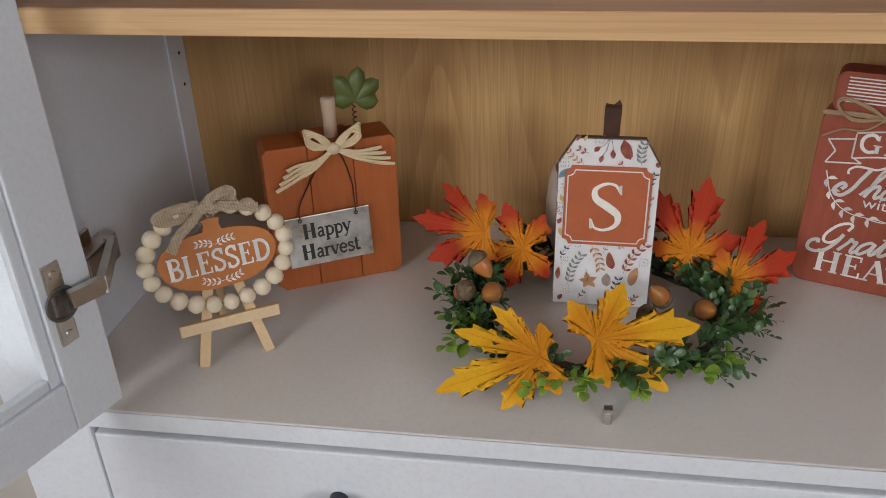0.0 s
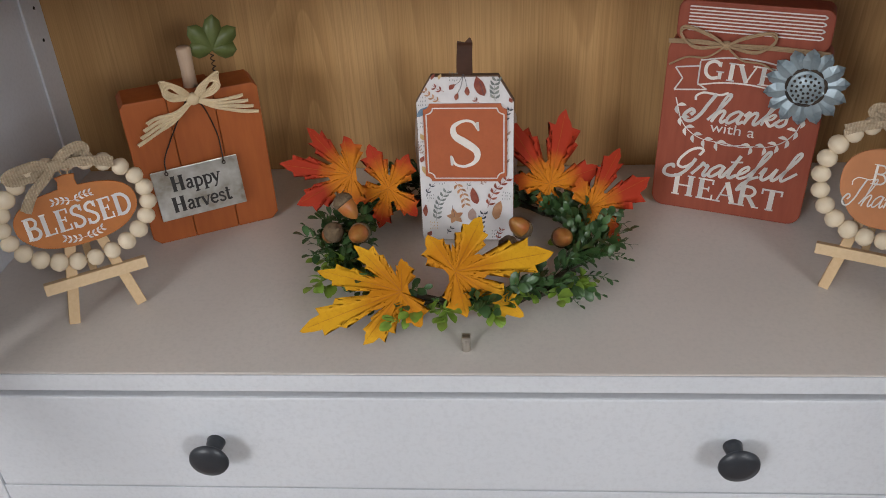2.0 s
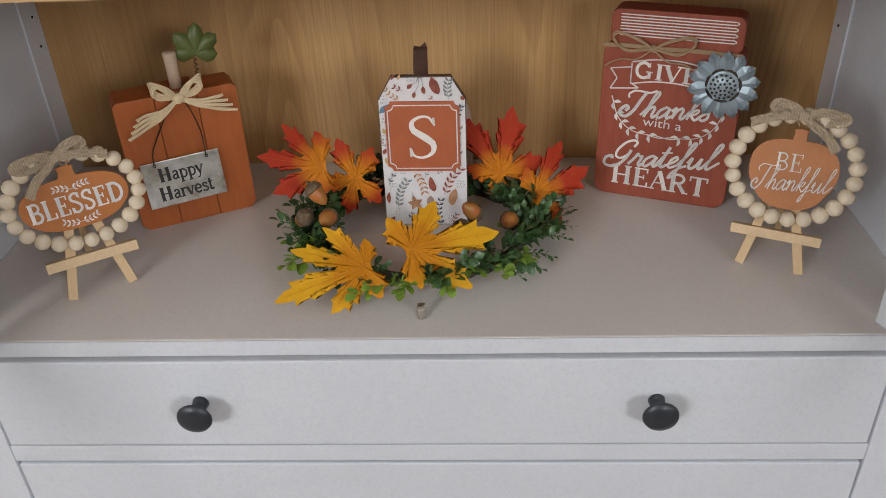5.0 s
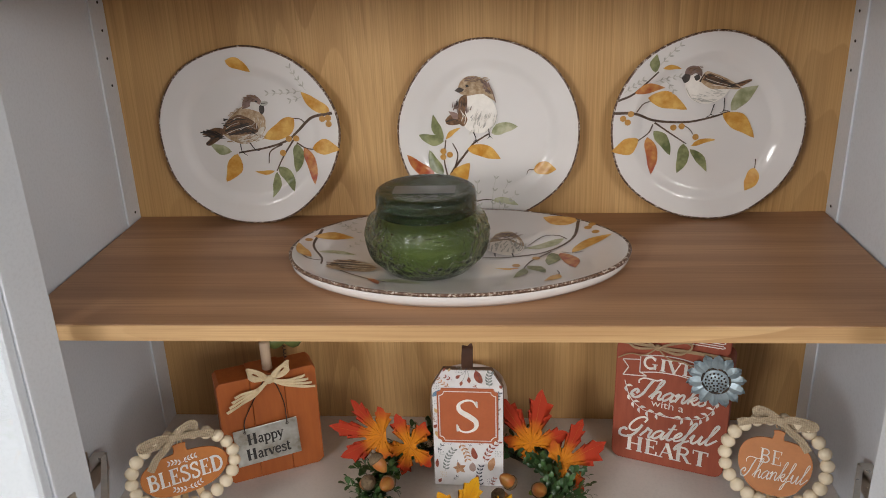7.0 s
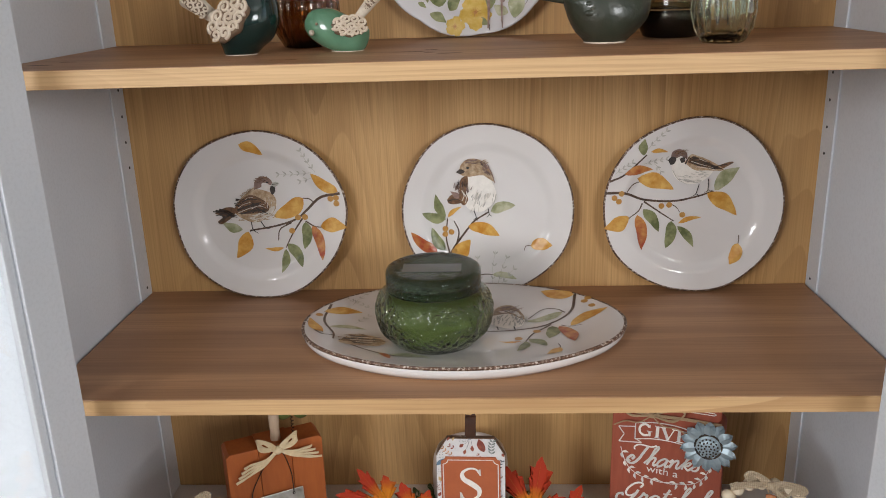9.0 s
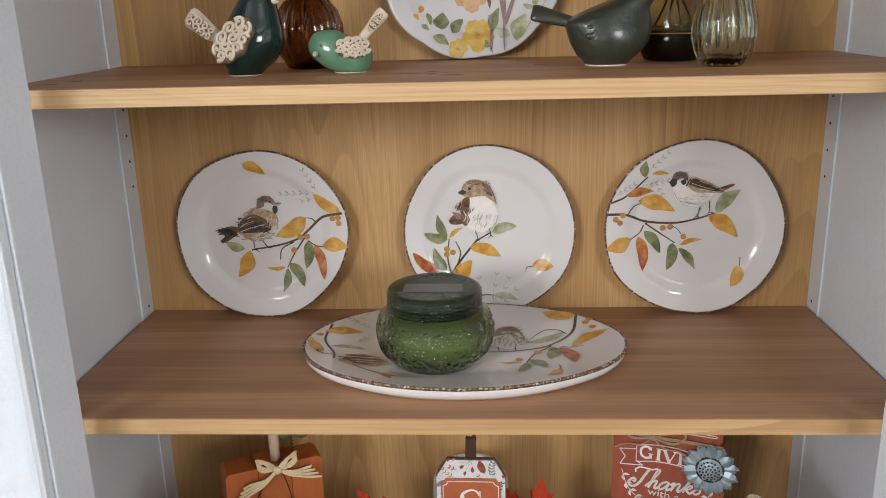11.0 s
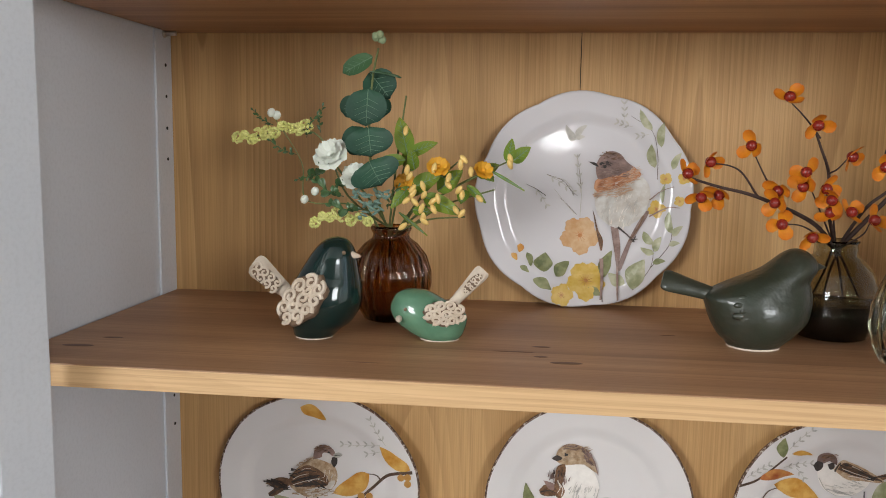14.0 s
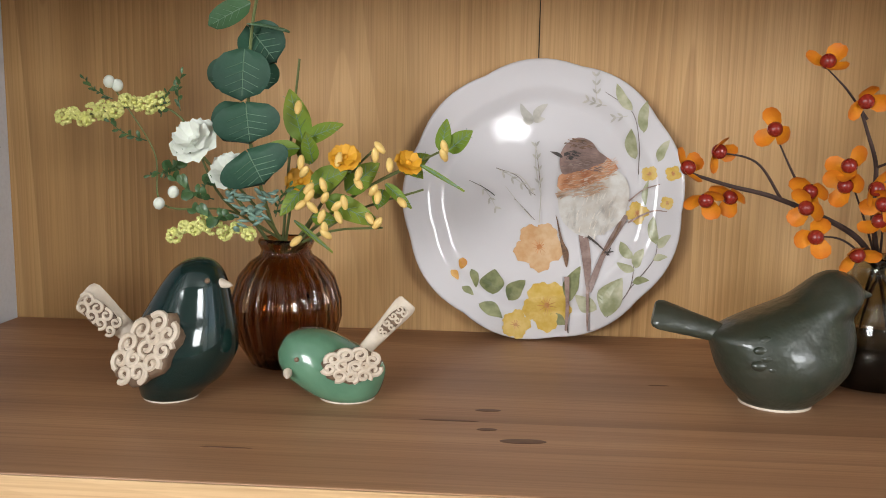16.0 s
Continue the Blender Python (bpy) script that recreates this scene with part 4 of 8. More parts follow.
spring.matrix_local = pose(0.0265, 0.1340, -0.016)
LEAF_GREEN = mottled("painted_leaf_green", (0.115, 0.150, 0.040), (0.150, 0.185, 0.060), 60, 0.4, 0.2)
bm = bmesh.new()
for ang, ln in ((86, 0.0215), (38, 0.0205), (-6, 0.0165), (134, 0.0205), (178, 0.0150)):
    d = Vector((math.cos(radians(ang)), math.sin(radians(ang))))
    q = Vector((-d.y, d.x))
    prof = [(0.0, 0.2), (0.25, 0.62), (0.55, 0.86), (0.84, 0.62), (1.0, 0.0)]
    mid = [bm.verts.new((*(d * ln * t), 0.0022 - 0.001 * t)) for t, _ in prof]
    for s in (-1, 1):
        side = [bm.verts.new((*(d * ln * t + q * s * 0.0072 * h), 0.0004)) for t, h in prof]
        low = [bm.verts.new((v.co.x, v.co.y, -0.0012)) for v in side]
        for i in range(4):
            bm.faces.new((mid[i], mid[i + 1], side[i + 1], side[i]))
            bm.faces.new((side[i], side[i + 1], low[i + 1], low[i]))
part("green_leaf", bm, LEAF_GREEN, spring, "green enamelled metal leaf", True).matrix_local = pose(0.001, 0.030, 0.001, -4, 8, -8) @ Matrix.Scale(1.3, 4)

# mason jar sign
JR = pose(0.2405, -0.0580, Z0, 88, 0, -20) @ Matrix.Scale(1.04, 4)
jr = empty("jar_sign", JR, "red wooden jar-shaped sign about a grateful heart", "sign")
outline = rounded(-0.0650, 0, 0.0650, 0.158, 0.011)
lid = rounded(-0.0600, 0.1562, 0.0600, 0.1900, 0.008)
part("jar_board", board(outline, 0.030, 0.0015), RED_BOARD, jr)
part("lid_board", board(lid, 0.030, 0.0015), RED_BOARD, jr)
bm = bmesh.new()
for k in range(4):
    y = 0.1660 + 0.0055 * k
    bm = bmesh.new()
    stroke(bm, [(-0.051, y), (0.0, y), (0.0515, y)], 0.0011)
    stroke(bm, [(0.0515, y), (0.0535, y + 0.0014), (0.0515, y + 0.0028)], 0.0011)
    stroke(bm, [(-0.051, y + 0.0028), (0.0, y + 0.0028), (0.0515, y + 0.0028)], 0.0011)
    part("lid_line", bm, P_WHITE, jr)
lettered("GIVE", SERIF, P_WHITE, jr, -0.004, 0.1330, 0.0002, 0.056, 0.0155, -2)
bm = bmesh.new()
for y0, dy in ((0.1225, 0.0), (0.1440, 0.0)):
    stroke(bm, [(-0.037, y0 - 0.003), (-0.015, y0 + 0.001), (0.010, y0 + 0.001), (0.038, y0 - 0.004)], 0.0013)
for s in (-1, 1):
    for a, b in (((s * 0.037, 0.1195), (s * 0.037, 0.1400)), ((s * 0.037, 0.1360), (s * 0.0570, 0.1330)), ((s * 0.0570, 0.1330), (s * 0.0500, 0.1240)), ((s * 0.0500, 0.1240), (s * 0.0560, 0.1130)), ((s * 0.0560, 0.1130), (s * 0.0290, 0.1160)), ((s * 0.0290, 0.1160), (s * 0.0370, 0.1205))):
        stroke(bm, [a, b], 0.0013)
part("banner_lines", bm, P_WHITE, jr)
lettered("Thanks", SCRIPT, P_WHITE, jr, -0.003, 0.1015, 0.0003, 0.084, 0.0260, 3, 0.45)
lettering("with a", P_WHITE, jr, -0.003, 0.0825, 0.0003, 0.037, 0.0090, -2, 0, 0.0)
lettered("Grateful", SCRIPT, P_WHITE, jr, 0.000, 0.0510, 0.0009, 0.114, 0.0270, 5, 0.45)
lettered("HEART", SERIF, P_WHITE, jr, 0.000, 0.0225, 0.0002, 0.094, 0.0205, -1.5)
bm = bmesh.new()
for s in (-1, 1):
    sprig(bm, (s * 0.0535, 0.1060), (s * 0.006, 0.0690), 0.0075, 6, 0.24 * s, 0.0010)
    stroke(bm, [(s * 0.010, 0.0700), (s * -0.004, 0.0675), (s * -0.016, 0.0690)], 0.0010)
part("laurel_print", bm, P_WHITE, jr)
twine = part("twine_bow", ball(0.0045, (0, 0, 0), 10, None, (1.1, 0.9, 0.8)), JUTE, jr, "brown jute twine bow", True)
twine.matrix_local = pose(-0.018, 0.1565, 0.0045)
for j in range(3):
    o = 0.0012 * (j - 1)
    part("strand", tube(spline([(-0.047, -0.001 + o, -0.003), (-0.020, 0.001 + o, 0.0), (0, o, 0.0), (0.040, 0.001 + o, 0.0), (0.079, -0.001 + o, -0.003)], 6), 0.0009, 6), JUTE, twine)
for s in (-1, 1):
    for j in range(2):
        o = 0.0015 * j
        part("loop", tube(spline([(0, 0, 0.002), (s * 0.014, 0.008 + o, 0.005), (s * (0.032 + o), 0.013 + o, 0.004), (s * 0.037, 0.006 + o, 0.002), (s * 0.024, -0.002 - o, 0.003), (0, 0, 0.002)], 6), 0.0009, 6), JUTE, twine)
    part("tail", tube(spline([(0, 0, 0.002), (s * 0.014, -0.010, 0.004), (s * 0.030, -0.012, 0.002), (s * 0.044, -0.020, 0.001)], 6), 0.0008, 6), JUTE, twine)
fl = part("metal_flower", lathe([(0, 0.0085), (0.006, 0.0082), (0.0115, 0.0062), (0.0138, 0.0030), (0.0150, 0.0042), (0.0160, 0.0022), (0.0160, 0)], 36), BLUE_TIN, jr, "blue-grey galvanised tin sunflower", True)
fl.matrix_local = pose(0.0480, 0.1290, 0.0040, 0, 0, 8)
bm = bmesh.new()
for ring, cnt in ((0.0035, 6), (0.0072, 11), (0.0108, 16)):
    for k in range(cnt):
        a = 2 * math.pi * k / cnt + ring * 300
        bmesh.ops.create_icosphere(bm, subdivisions=1, radius=0.00125, matrix=Matrix.Translation((ring * math.cos(a), ring * math.sin(a), 0.0088 - 16 * ring * ring)))
part("centre_dots", bm, TIN_DARK, fl)
part("centre_ring", lathe([(0.0136, 0.0030), (0.0146, 0.0048), (0.0158, 0.0044), (0.0166, 0.0022)], 36), TIN_DARK, fl, "dark rusted ring", True)
bm = bmesh.new()
prof = [(0.012, 0.0030), (0.018, 0.0062), (0.0225, 0.0066), (0.0285, 0.0046), (0.0325, 0.0)]
mid = [bm.verts.new((r, 0, 0.0022 + 0.09 * (r - 0.012))) for r, h in prof]
for s in (-1, 1):
    side = [bm.verts.new((r, s * h, 0.0006 + 0.02 * (r - 0.012))) for r, h in prof]
    low = [bm.verts.new((v.co.x, v.co.y, v.co.z - 0.0006)) for v in side]
    for i in range(4):
        bm.faces.new((mid[i], mid[i + 1], side[i + 1], side[i]))
        bm.faces.new((side[i], side[i + 1], low[i + 1], low[i]))
petal = part("petal", bm, BLUE_TIN, fl)
for k in range(14):
    p = petal if k == 0 else new("petal", petal.data)
    p.parent = fl
    p.matrix_local = pose(0, 0, 0.0012 * (k % 2), 0, -4, 360 / 14 * k + 4)

# initial tag
TG = pose(-0.0001, -0.1006, Z0, 87, 0, -1.5) @ Matrix.Diagonal((1.036, 0.985, 1.036, 1))
tg = empty("initial_tag_block", TG, "standing tag-shaped block with initial S and leaf pattern", "decoration")
shape = [(-0.0405, 0), (0.0405, 0), (0.0405, 0.1360), (0.0275, 0.1590), (-0.0275, 0.1590), (-0.0405, 0.1360)]
part("block", board(shape, 0.007, 0.0006), TAG_EDGE, tg, "dark-edged wooden block")
part("paper_face", board([(x * 0.985, 0.001 + y * 0.988) for x, y in shape], 0.0008), TAG_PAPER, tg, "white paper printed with autumn leaves").matrix_local = pose(0, 0, 0.0010)
part("strap", band([(-0.000, 0.150, -0.0022), (0.000, 0.166, -0.002), (0.0005, 0.181, -0.004), (0.0005, 0.1845, -0.008), (0.0, 0.178, -0.011), (0.0, 0.158, -0.009)], 0.0125, 0.0006, (0, 0.02, 1), None, 1, 6), LEATHER, tg, "dark brown leather hanging loop")


def notched(w, h, r, n=6):
    """A rectangle with scooped corners, centred on the origin."""
    out = []
    for sx, sy, a0 in ((1, 1, 270), (-1, 1, 0), (-1, -1, 90), (1, -1, 180)):
        pts = [(sx * w + r * math.cos(radians(a)), sy * h + r * math.sin(radians(a))) for a in [a0 - 90 * k / n for k in range(n + 1)]]
        out += pts
    return out


def frame_lines(bm, w, h, r, width):
    pts = notched(w, h, r)
    for a, b in zip(pts, pts[1:] + pts[:1]):
        stroke(bm, [a, b], width)


pl = part("plaque", board(notched(0.0345, 0.0365, 0.0050), 0.0022, 0.0004), TAG_ORANGE, tg, "orange raised plaque")
pl.matrix_local = pose(0, 0.0985, 0.0034)
bm = bmesh.new()
frame_lines(bm, 0.0320, 0.0330, 0.0055, 0.0011)
part("border_print", bm, P_WHITE, pl)
bm = bmesh.new()
spine = [(0.0108, 0.0135), (0.0060, 0.0205), (-0.0020, 0.0212), (-0.0095, 0.0160), (-0.0085, 0.0075), (0.0010, 0.0005), (0.0092, -0.0070), (0.0085, -0.0160), (0.0000, -0.0212), (-0.0085, -0.0195), (-0.0122, -0.0120)]
pts = [p.to_2d() for p in spline([(*p, 0) for p in spine], 6)]
prev = None
for i, p in enumerate(pts):
    t = i / (len(pts) - 1)
    d = (pts[min(i + 1, len(pts) - 1)] - pts[max(i - 1, 0)]).normalized()
    w = 0.0011 + 0.0024 * math.exp(-((t - 0.5) / 0.20) ** 2)
    q = Vector((-d.y, d.x)) * w
    row = [bm.verts.new((*(p - q), 0.0005)), bm.verts.new((*(p + q), 0.0005))]
    if prev:
        bm.faces.new((prev[0], prev[1], row[1], row[0]))
    prev = row
for x, y, dy in ((0.0108, 0.0205, -0.0085), (-0.0122, -0.0205, 0.0095)):
    s = 1 if x > 0 else -1
    bm.faces.new([bm.verts.new((a, b, 0.00055)) for a, b in ((x + s * 0.0006, y), (x + s * 0.0010, y + dy), (x - s * 0.0006, y + dy), (x - s * 0.0022, y + dy * 0.35), (x - s * 0.0014, y))])
part("letter_s", bm, P_WHITE, pl)
T_INK = {"r": paint("print_russet", (0.26, 0.055, 0.04), (0.38, 0.12, 0.07), 0.5), "g": paint("print_grey_green", (0.20, 0.23, 0.23), (0.28, 0.30, 0.28), 0.5), "t": paint("print_tan", (0.46, 0.22, 0.11), (0.56, 0.32, 0.18), 0.5), "d": paint("print_dark", (0.05, 0.055, 0.08), (0.08, 0.08, 0.10), 0.5), "y": paint("print_ochre", (0.62, 0.42, 0.18), (0.66, 0.48, 0.26), 0.5), "m": paint("print_mauve", (0.36, 0.24, 0.21), (0.44, 0.32, 0.28), 0.5), "b": P_BLUE}
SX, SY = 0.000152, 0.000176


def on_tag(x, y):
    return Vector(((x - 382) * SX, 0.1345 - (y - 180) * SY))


def print_one(key, bm):
    part("leaf_print", bm, T_INK[key], tg).matrix_local = pose(0, 0, 0.0012)


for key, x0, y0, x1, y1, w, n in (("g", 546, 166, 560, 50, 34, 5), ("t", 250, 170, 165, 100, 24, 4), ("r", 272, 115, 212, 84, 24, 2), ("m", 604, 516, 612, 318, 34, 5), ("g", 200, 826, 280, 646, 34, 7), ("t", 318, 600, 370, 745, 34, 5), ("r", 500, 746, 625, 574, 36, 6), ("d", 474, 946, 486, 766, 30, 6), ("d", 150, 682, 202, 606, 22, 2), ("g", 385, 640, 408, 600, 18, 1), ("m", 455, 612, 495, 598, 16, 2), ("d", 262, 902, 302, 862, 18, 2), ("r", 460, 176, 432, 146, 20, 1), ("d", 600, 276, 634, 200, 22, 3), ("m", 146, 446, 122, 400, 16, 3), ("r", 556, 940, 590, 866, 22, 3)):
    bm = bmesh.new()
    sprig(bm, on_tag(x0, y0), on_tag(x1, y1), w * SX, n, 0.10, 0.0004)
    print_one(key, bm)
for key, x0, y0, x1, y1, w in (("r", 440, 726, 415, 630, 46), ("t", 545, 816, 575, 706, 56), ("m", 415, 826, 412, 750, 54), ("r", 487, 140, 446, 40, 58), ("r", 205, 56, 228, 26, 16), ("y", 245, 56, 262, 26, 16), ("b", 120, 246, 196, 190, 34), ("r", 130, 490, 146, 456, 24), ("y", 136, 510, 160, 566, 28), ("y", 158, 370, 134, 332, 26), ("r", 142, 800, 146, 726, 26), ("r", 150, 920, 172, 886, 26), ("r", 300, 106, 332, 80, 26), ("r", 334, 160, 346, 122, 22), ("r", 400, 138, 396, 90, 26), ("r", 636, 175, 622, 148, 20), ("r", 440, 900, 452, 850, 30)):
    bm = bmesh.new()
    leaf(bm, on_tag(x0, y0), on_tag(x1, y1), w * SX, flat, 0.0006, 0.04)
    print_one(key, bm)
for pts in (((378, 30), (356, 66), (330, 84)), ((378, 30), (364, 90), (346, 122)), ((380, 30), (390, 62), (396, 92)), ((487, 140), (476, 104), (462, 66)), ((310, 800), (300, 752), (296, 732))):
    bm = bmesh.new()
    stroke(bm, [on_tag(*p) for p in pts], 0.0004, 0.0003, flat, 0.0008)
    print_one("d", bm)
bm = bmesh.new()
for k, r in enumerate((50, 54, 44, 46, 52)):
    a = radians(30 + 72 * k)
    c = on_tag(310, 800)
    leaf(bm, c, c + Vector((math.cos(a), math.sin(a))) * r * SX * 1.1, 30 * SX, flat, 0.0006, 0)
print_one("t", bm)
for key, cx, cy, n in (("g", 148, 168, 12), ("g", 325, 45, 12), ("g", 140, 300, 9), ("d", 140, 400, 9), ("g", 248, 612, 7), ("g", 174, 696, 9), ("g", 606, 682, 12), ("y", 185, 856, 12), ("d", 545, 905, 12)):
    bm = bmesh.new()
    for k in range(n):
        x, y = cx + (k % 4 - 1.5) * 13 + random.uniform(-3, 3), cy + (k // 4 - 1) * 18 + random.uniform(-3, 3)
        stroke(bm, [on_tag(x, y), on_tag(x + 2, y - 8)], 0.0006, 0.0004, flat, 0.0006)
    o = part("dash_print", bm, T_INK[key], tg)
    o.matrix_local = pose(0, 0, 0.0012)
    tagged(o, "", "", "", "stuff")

# pale round jar that the tag stands against
JAR_PALE = mottled("pale_pink_ceramic", (0.60, 0.50, 0.44), (0.55, 0.45, 0.39), 30, 0.35, 0.05)
o = part("round_jar", lathe([(0, 0), (0.034, 0), (0.042, 0.010), (0.0475, 0.035), (0.0485, 0.062), (0.0465, 0.085), (0.0425, 0.096), (0.0405, 0.0965), (0.0400, 0.090), (0.043, 0.06), (0.040, 0.012), (0, 0.006)], 56), JAR_PALE, None, "", True)
o.matrix_world = pose(-0.002, -0.022, Z0) @ Matrix.Scale(1.03, 4)
tagged(o, "pale round ceramic jar behind the initial tag block", "jar")

# shelf pin lying on the deck
pin = empty("shelf_pin", pose(0.0025, -0.2585, Z0), "small nickel shelf support pin standing on the deck", "shelf pin")
part("pin_body", lathe([(0, 0), (0.0034, 0), (0.0037, 0.0006), (0.0037, 0.0100), (0.0033, 0.0106), (0.0030, 0.0106)], 24), STEEL, pin, "", True)
bm = bmesh.new()
for s in (-1, 1):
    box((-0.0034, s * 0.0009, 0.0100), (0.0034, s * 0.0032, 0.0138), 0.0005, bm)
part("split_head", bm, STEEL, pin)


# ---- wreath ----
def leaf_stuff(name, base, tip, vein, reach, rough=0.55):
    """Dyed cloth leaf: colour runs from the heart to the tips, with veins and mottling."""
    m = material(name, base, rough)
    n = Nodes(m)
    v = n.coords()
    ln = n.add("VectorMath")
    ln.operation = "LENGTH"
    n.link(v, ln.inputs[0])
    noise_ = n.noise(v, 90, 4, 0.6)
    add = n.add("Math")
    add.operation = "MULTIPLY_ADD"
    n.link(noise_, add.inputs[0])
    add.inputs[1].default_value = reach * 0.7
    n.link(ln.outputs["Value"], add.inputs[2])
    rng = n.add("MapRange")
    rng.inputs["From Min"].default_value, rng.inputs["From Max"].default_value = reach * 0.85, reach * 1.5
    n.link(add.outputs["Value"], rng.inputs["Value"])
    c = n.mix(rng.outputs["Result"], base, tip)
    fine = n.noise(v, 420, 3)
    c = n.mix(n.ramp(fine, (0.5, (0, 0, 0)), (0.8, (0.35, 0.35, 0.35))), c, vein)
    n.color(c)
    n.bump(fine, 0.25, 0.0005)
    n.b.inputs["Specular IOR Level"].default_value = 0.25
    return m


LEAF_YELLOW = leaf_stuff("leaf_yellow", (0.58, 0.215, 0.006), (0.72, 0.37, 0.014), (0.46, 0.15, 0.006), 0.040, 0.7)
LEAF_RED = leaf_stuff("leaf_orange_red", (0.62, 0.20, 0.008), (0.40, 0.030, 0.008), (0.36, 0.045, 0.006), 0.027, 0.7)
VEIN = mottled("leaf_vein", (0.52, 0.18, 0.010), (0.46, 0.13, 0.010), 80, 0.6, 0.05)
BOX_GREEN = paint("boxwood_green", (0.032, 0.078, 0.027), (0.060, 0.130, 0.040), 0.36, 60)
LIME_GREEN = paint("lime_green", (0.17, 0.30, 0.035), (0.25, 0.39, 0.06), 0.42, 60)
DARK_STEM = mottled("dark_stem", (0.055, 0.045, 0.025), (0.035, 0.028, 0.018), 60, 0.7, 0.1)
ACORN = mottled("acorn_shell", (0.46, 0.13, 0.035), (0.36, 0.23, 0.05), 45, 0.35, 0.05)
ACORN_CAP = mottled("acorn_cap", (0.20, 0.135, 0.075), (0.09, 0.06, 0.035), 220, 0.85, 0.9)


def maple(name, m, size, mat, parent, droop=0.18, fold=0.10, seed=0, narrow=1.0, lobes=((0, 1.0), (52, 0.92), (-52, 0.92), (108, 0.62), (-108, 0.62))):
    """One cloth maple leaf: toothed lobes round the stalk, folded along the veins and curled at the tips."""
    rnd = random.Random(seed)
    order = sorted(lobes, key=lambda l: l[0])
    rim = []
    side = ((0.66, 0.33), (0.56, 0.46), (0.64, 0.56), (0.84, 0.63), (0.55, 0.65), (0.46, 0.72), (0.60, 0.81), (0.32, 0.80), (0.23, 0.88), (0.10, 0.95))
    for i, (ang, ln) in enumerate(order):
        for sgn, gap in ((-1, (ang - order[i - 1][0]) % 360), (1, (order[(i + 1) % len(order)][0] - ang) % 360)):
            half = min(gap / 2, 26.0 * narrow / max(0.7, ln))
            rows = [(radians(ang + sgn * half * da * rnd.uniform(0.92, 1.04)), size * ln * r * rnd.uniform(0.96, 1.03)) for da, r in side]
            if sgn > 0:
                rows = [(radians(ang), size * ln)] + rows[::-1] + [(radians(ang + gap / 2), size * (0.30 if gap < 75 else 0.17 if gap < 110 else 0.07))]
            rim += rows
    bm = bmesh.new()
    hub = bm.verts.new((0, 0, 0))
    rings = []
    for f in (0.3, 0.55, 0.78, 1.0):
        row = []
        for a, r in rim:
            q = r * f
            x, y = q * math.cos(a), q * math.sin(a)
            near = min(abs((math.degrees(a) - l[0] + 180) % 360 - 180) for l in order)
            z = 0.26 * fold * q * (1 - math.cos(math.pi * min(1, near / 26))) * 0.8 - droop * q * q / size + 0.05 * q * math.sin(3 * a + seed)
            row.append(bm.verts.new((x, y, z)))
        rings.append(row)
    n = len(rim)
    for k in range(n):
        l = (k + 1) % n
        bm.faces.new((hub, rings[0][k], rings[0][l]))
        for r, s in zip(rings, rings[1:]):
            bm.faces.new((r[k], s[k], s[l], r[l]))
    ob = part(name, bm, mat, parent, "", True)
    ob.matrix_world = m
    bm = bmesh.new()
    for ang, ln in order:
        pts = []
        for t in (0.02, 0.3, 0.6, 0.92):
            q = size * ln * t
            a = radians(ang)
            pts.append((q * math.cos(a), q * math.sin(a), -droop * q * q / size + 0.0005 + 0.05 * q * math.sin(3 * a + seed)))
        tube(pts, 0.00024, 4, bm, 0.3)
    part("vein", bm, VEIN, ob)
    return ob


wreath = empty("autumn_wreath", pose(-0.002, -0.135, Z0), "small autumn wreath of maple leaves, greenery and acorns", "wreath")
WC, WR_X, WR_Y = Vector((0.0, -0.140, Z0 + 0.014)), 0.104, 0.086
bm = bmesh.new()
for j in range(4):
    pts = [(WR_X * (1 + 0.04 * math.sin(5 * a + j)) * math.cos(a), WR_Y * (1 + 0.04 * math.cos(4 * a + 2 * j)) * math.sin(a) - 0.005, 0.012 + 0.005 * math.sin(6 * a + 1.7 * j)) for a in [2 * math.pi * k / 40 for k in range(41)]]
    tube(pts, 0.0022, 6, bm)
part("twig_ring", bm, DARK_STEM, wreath)


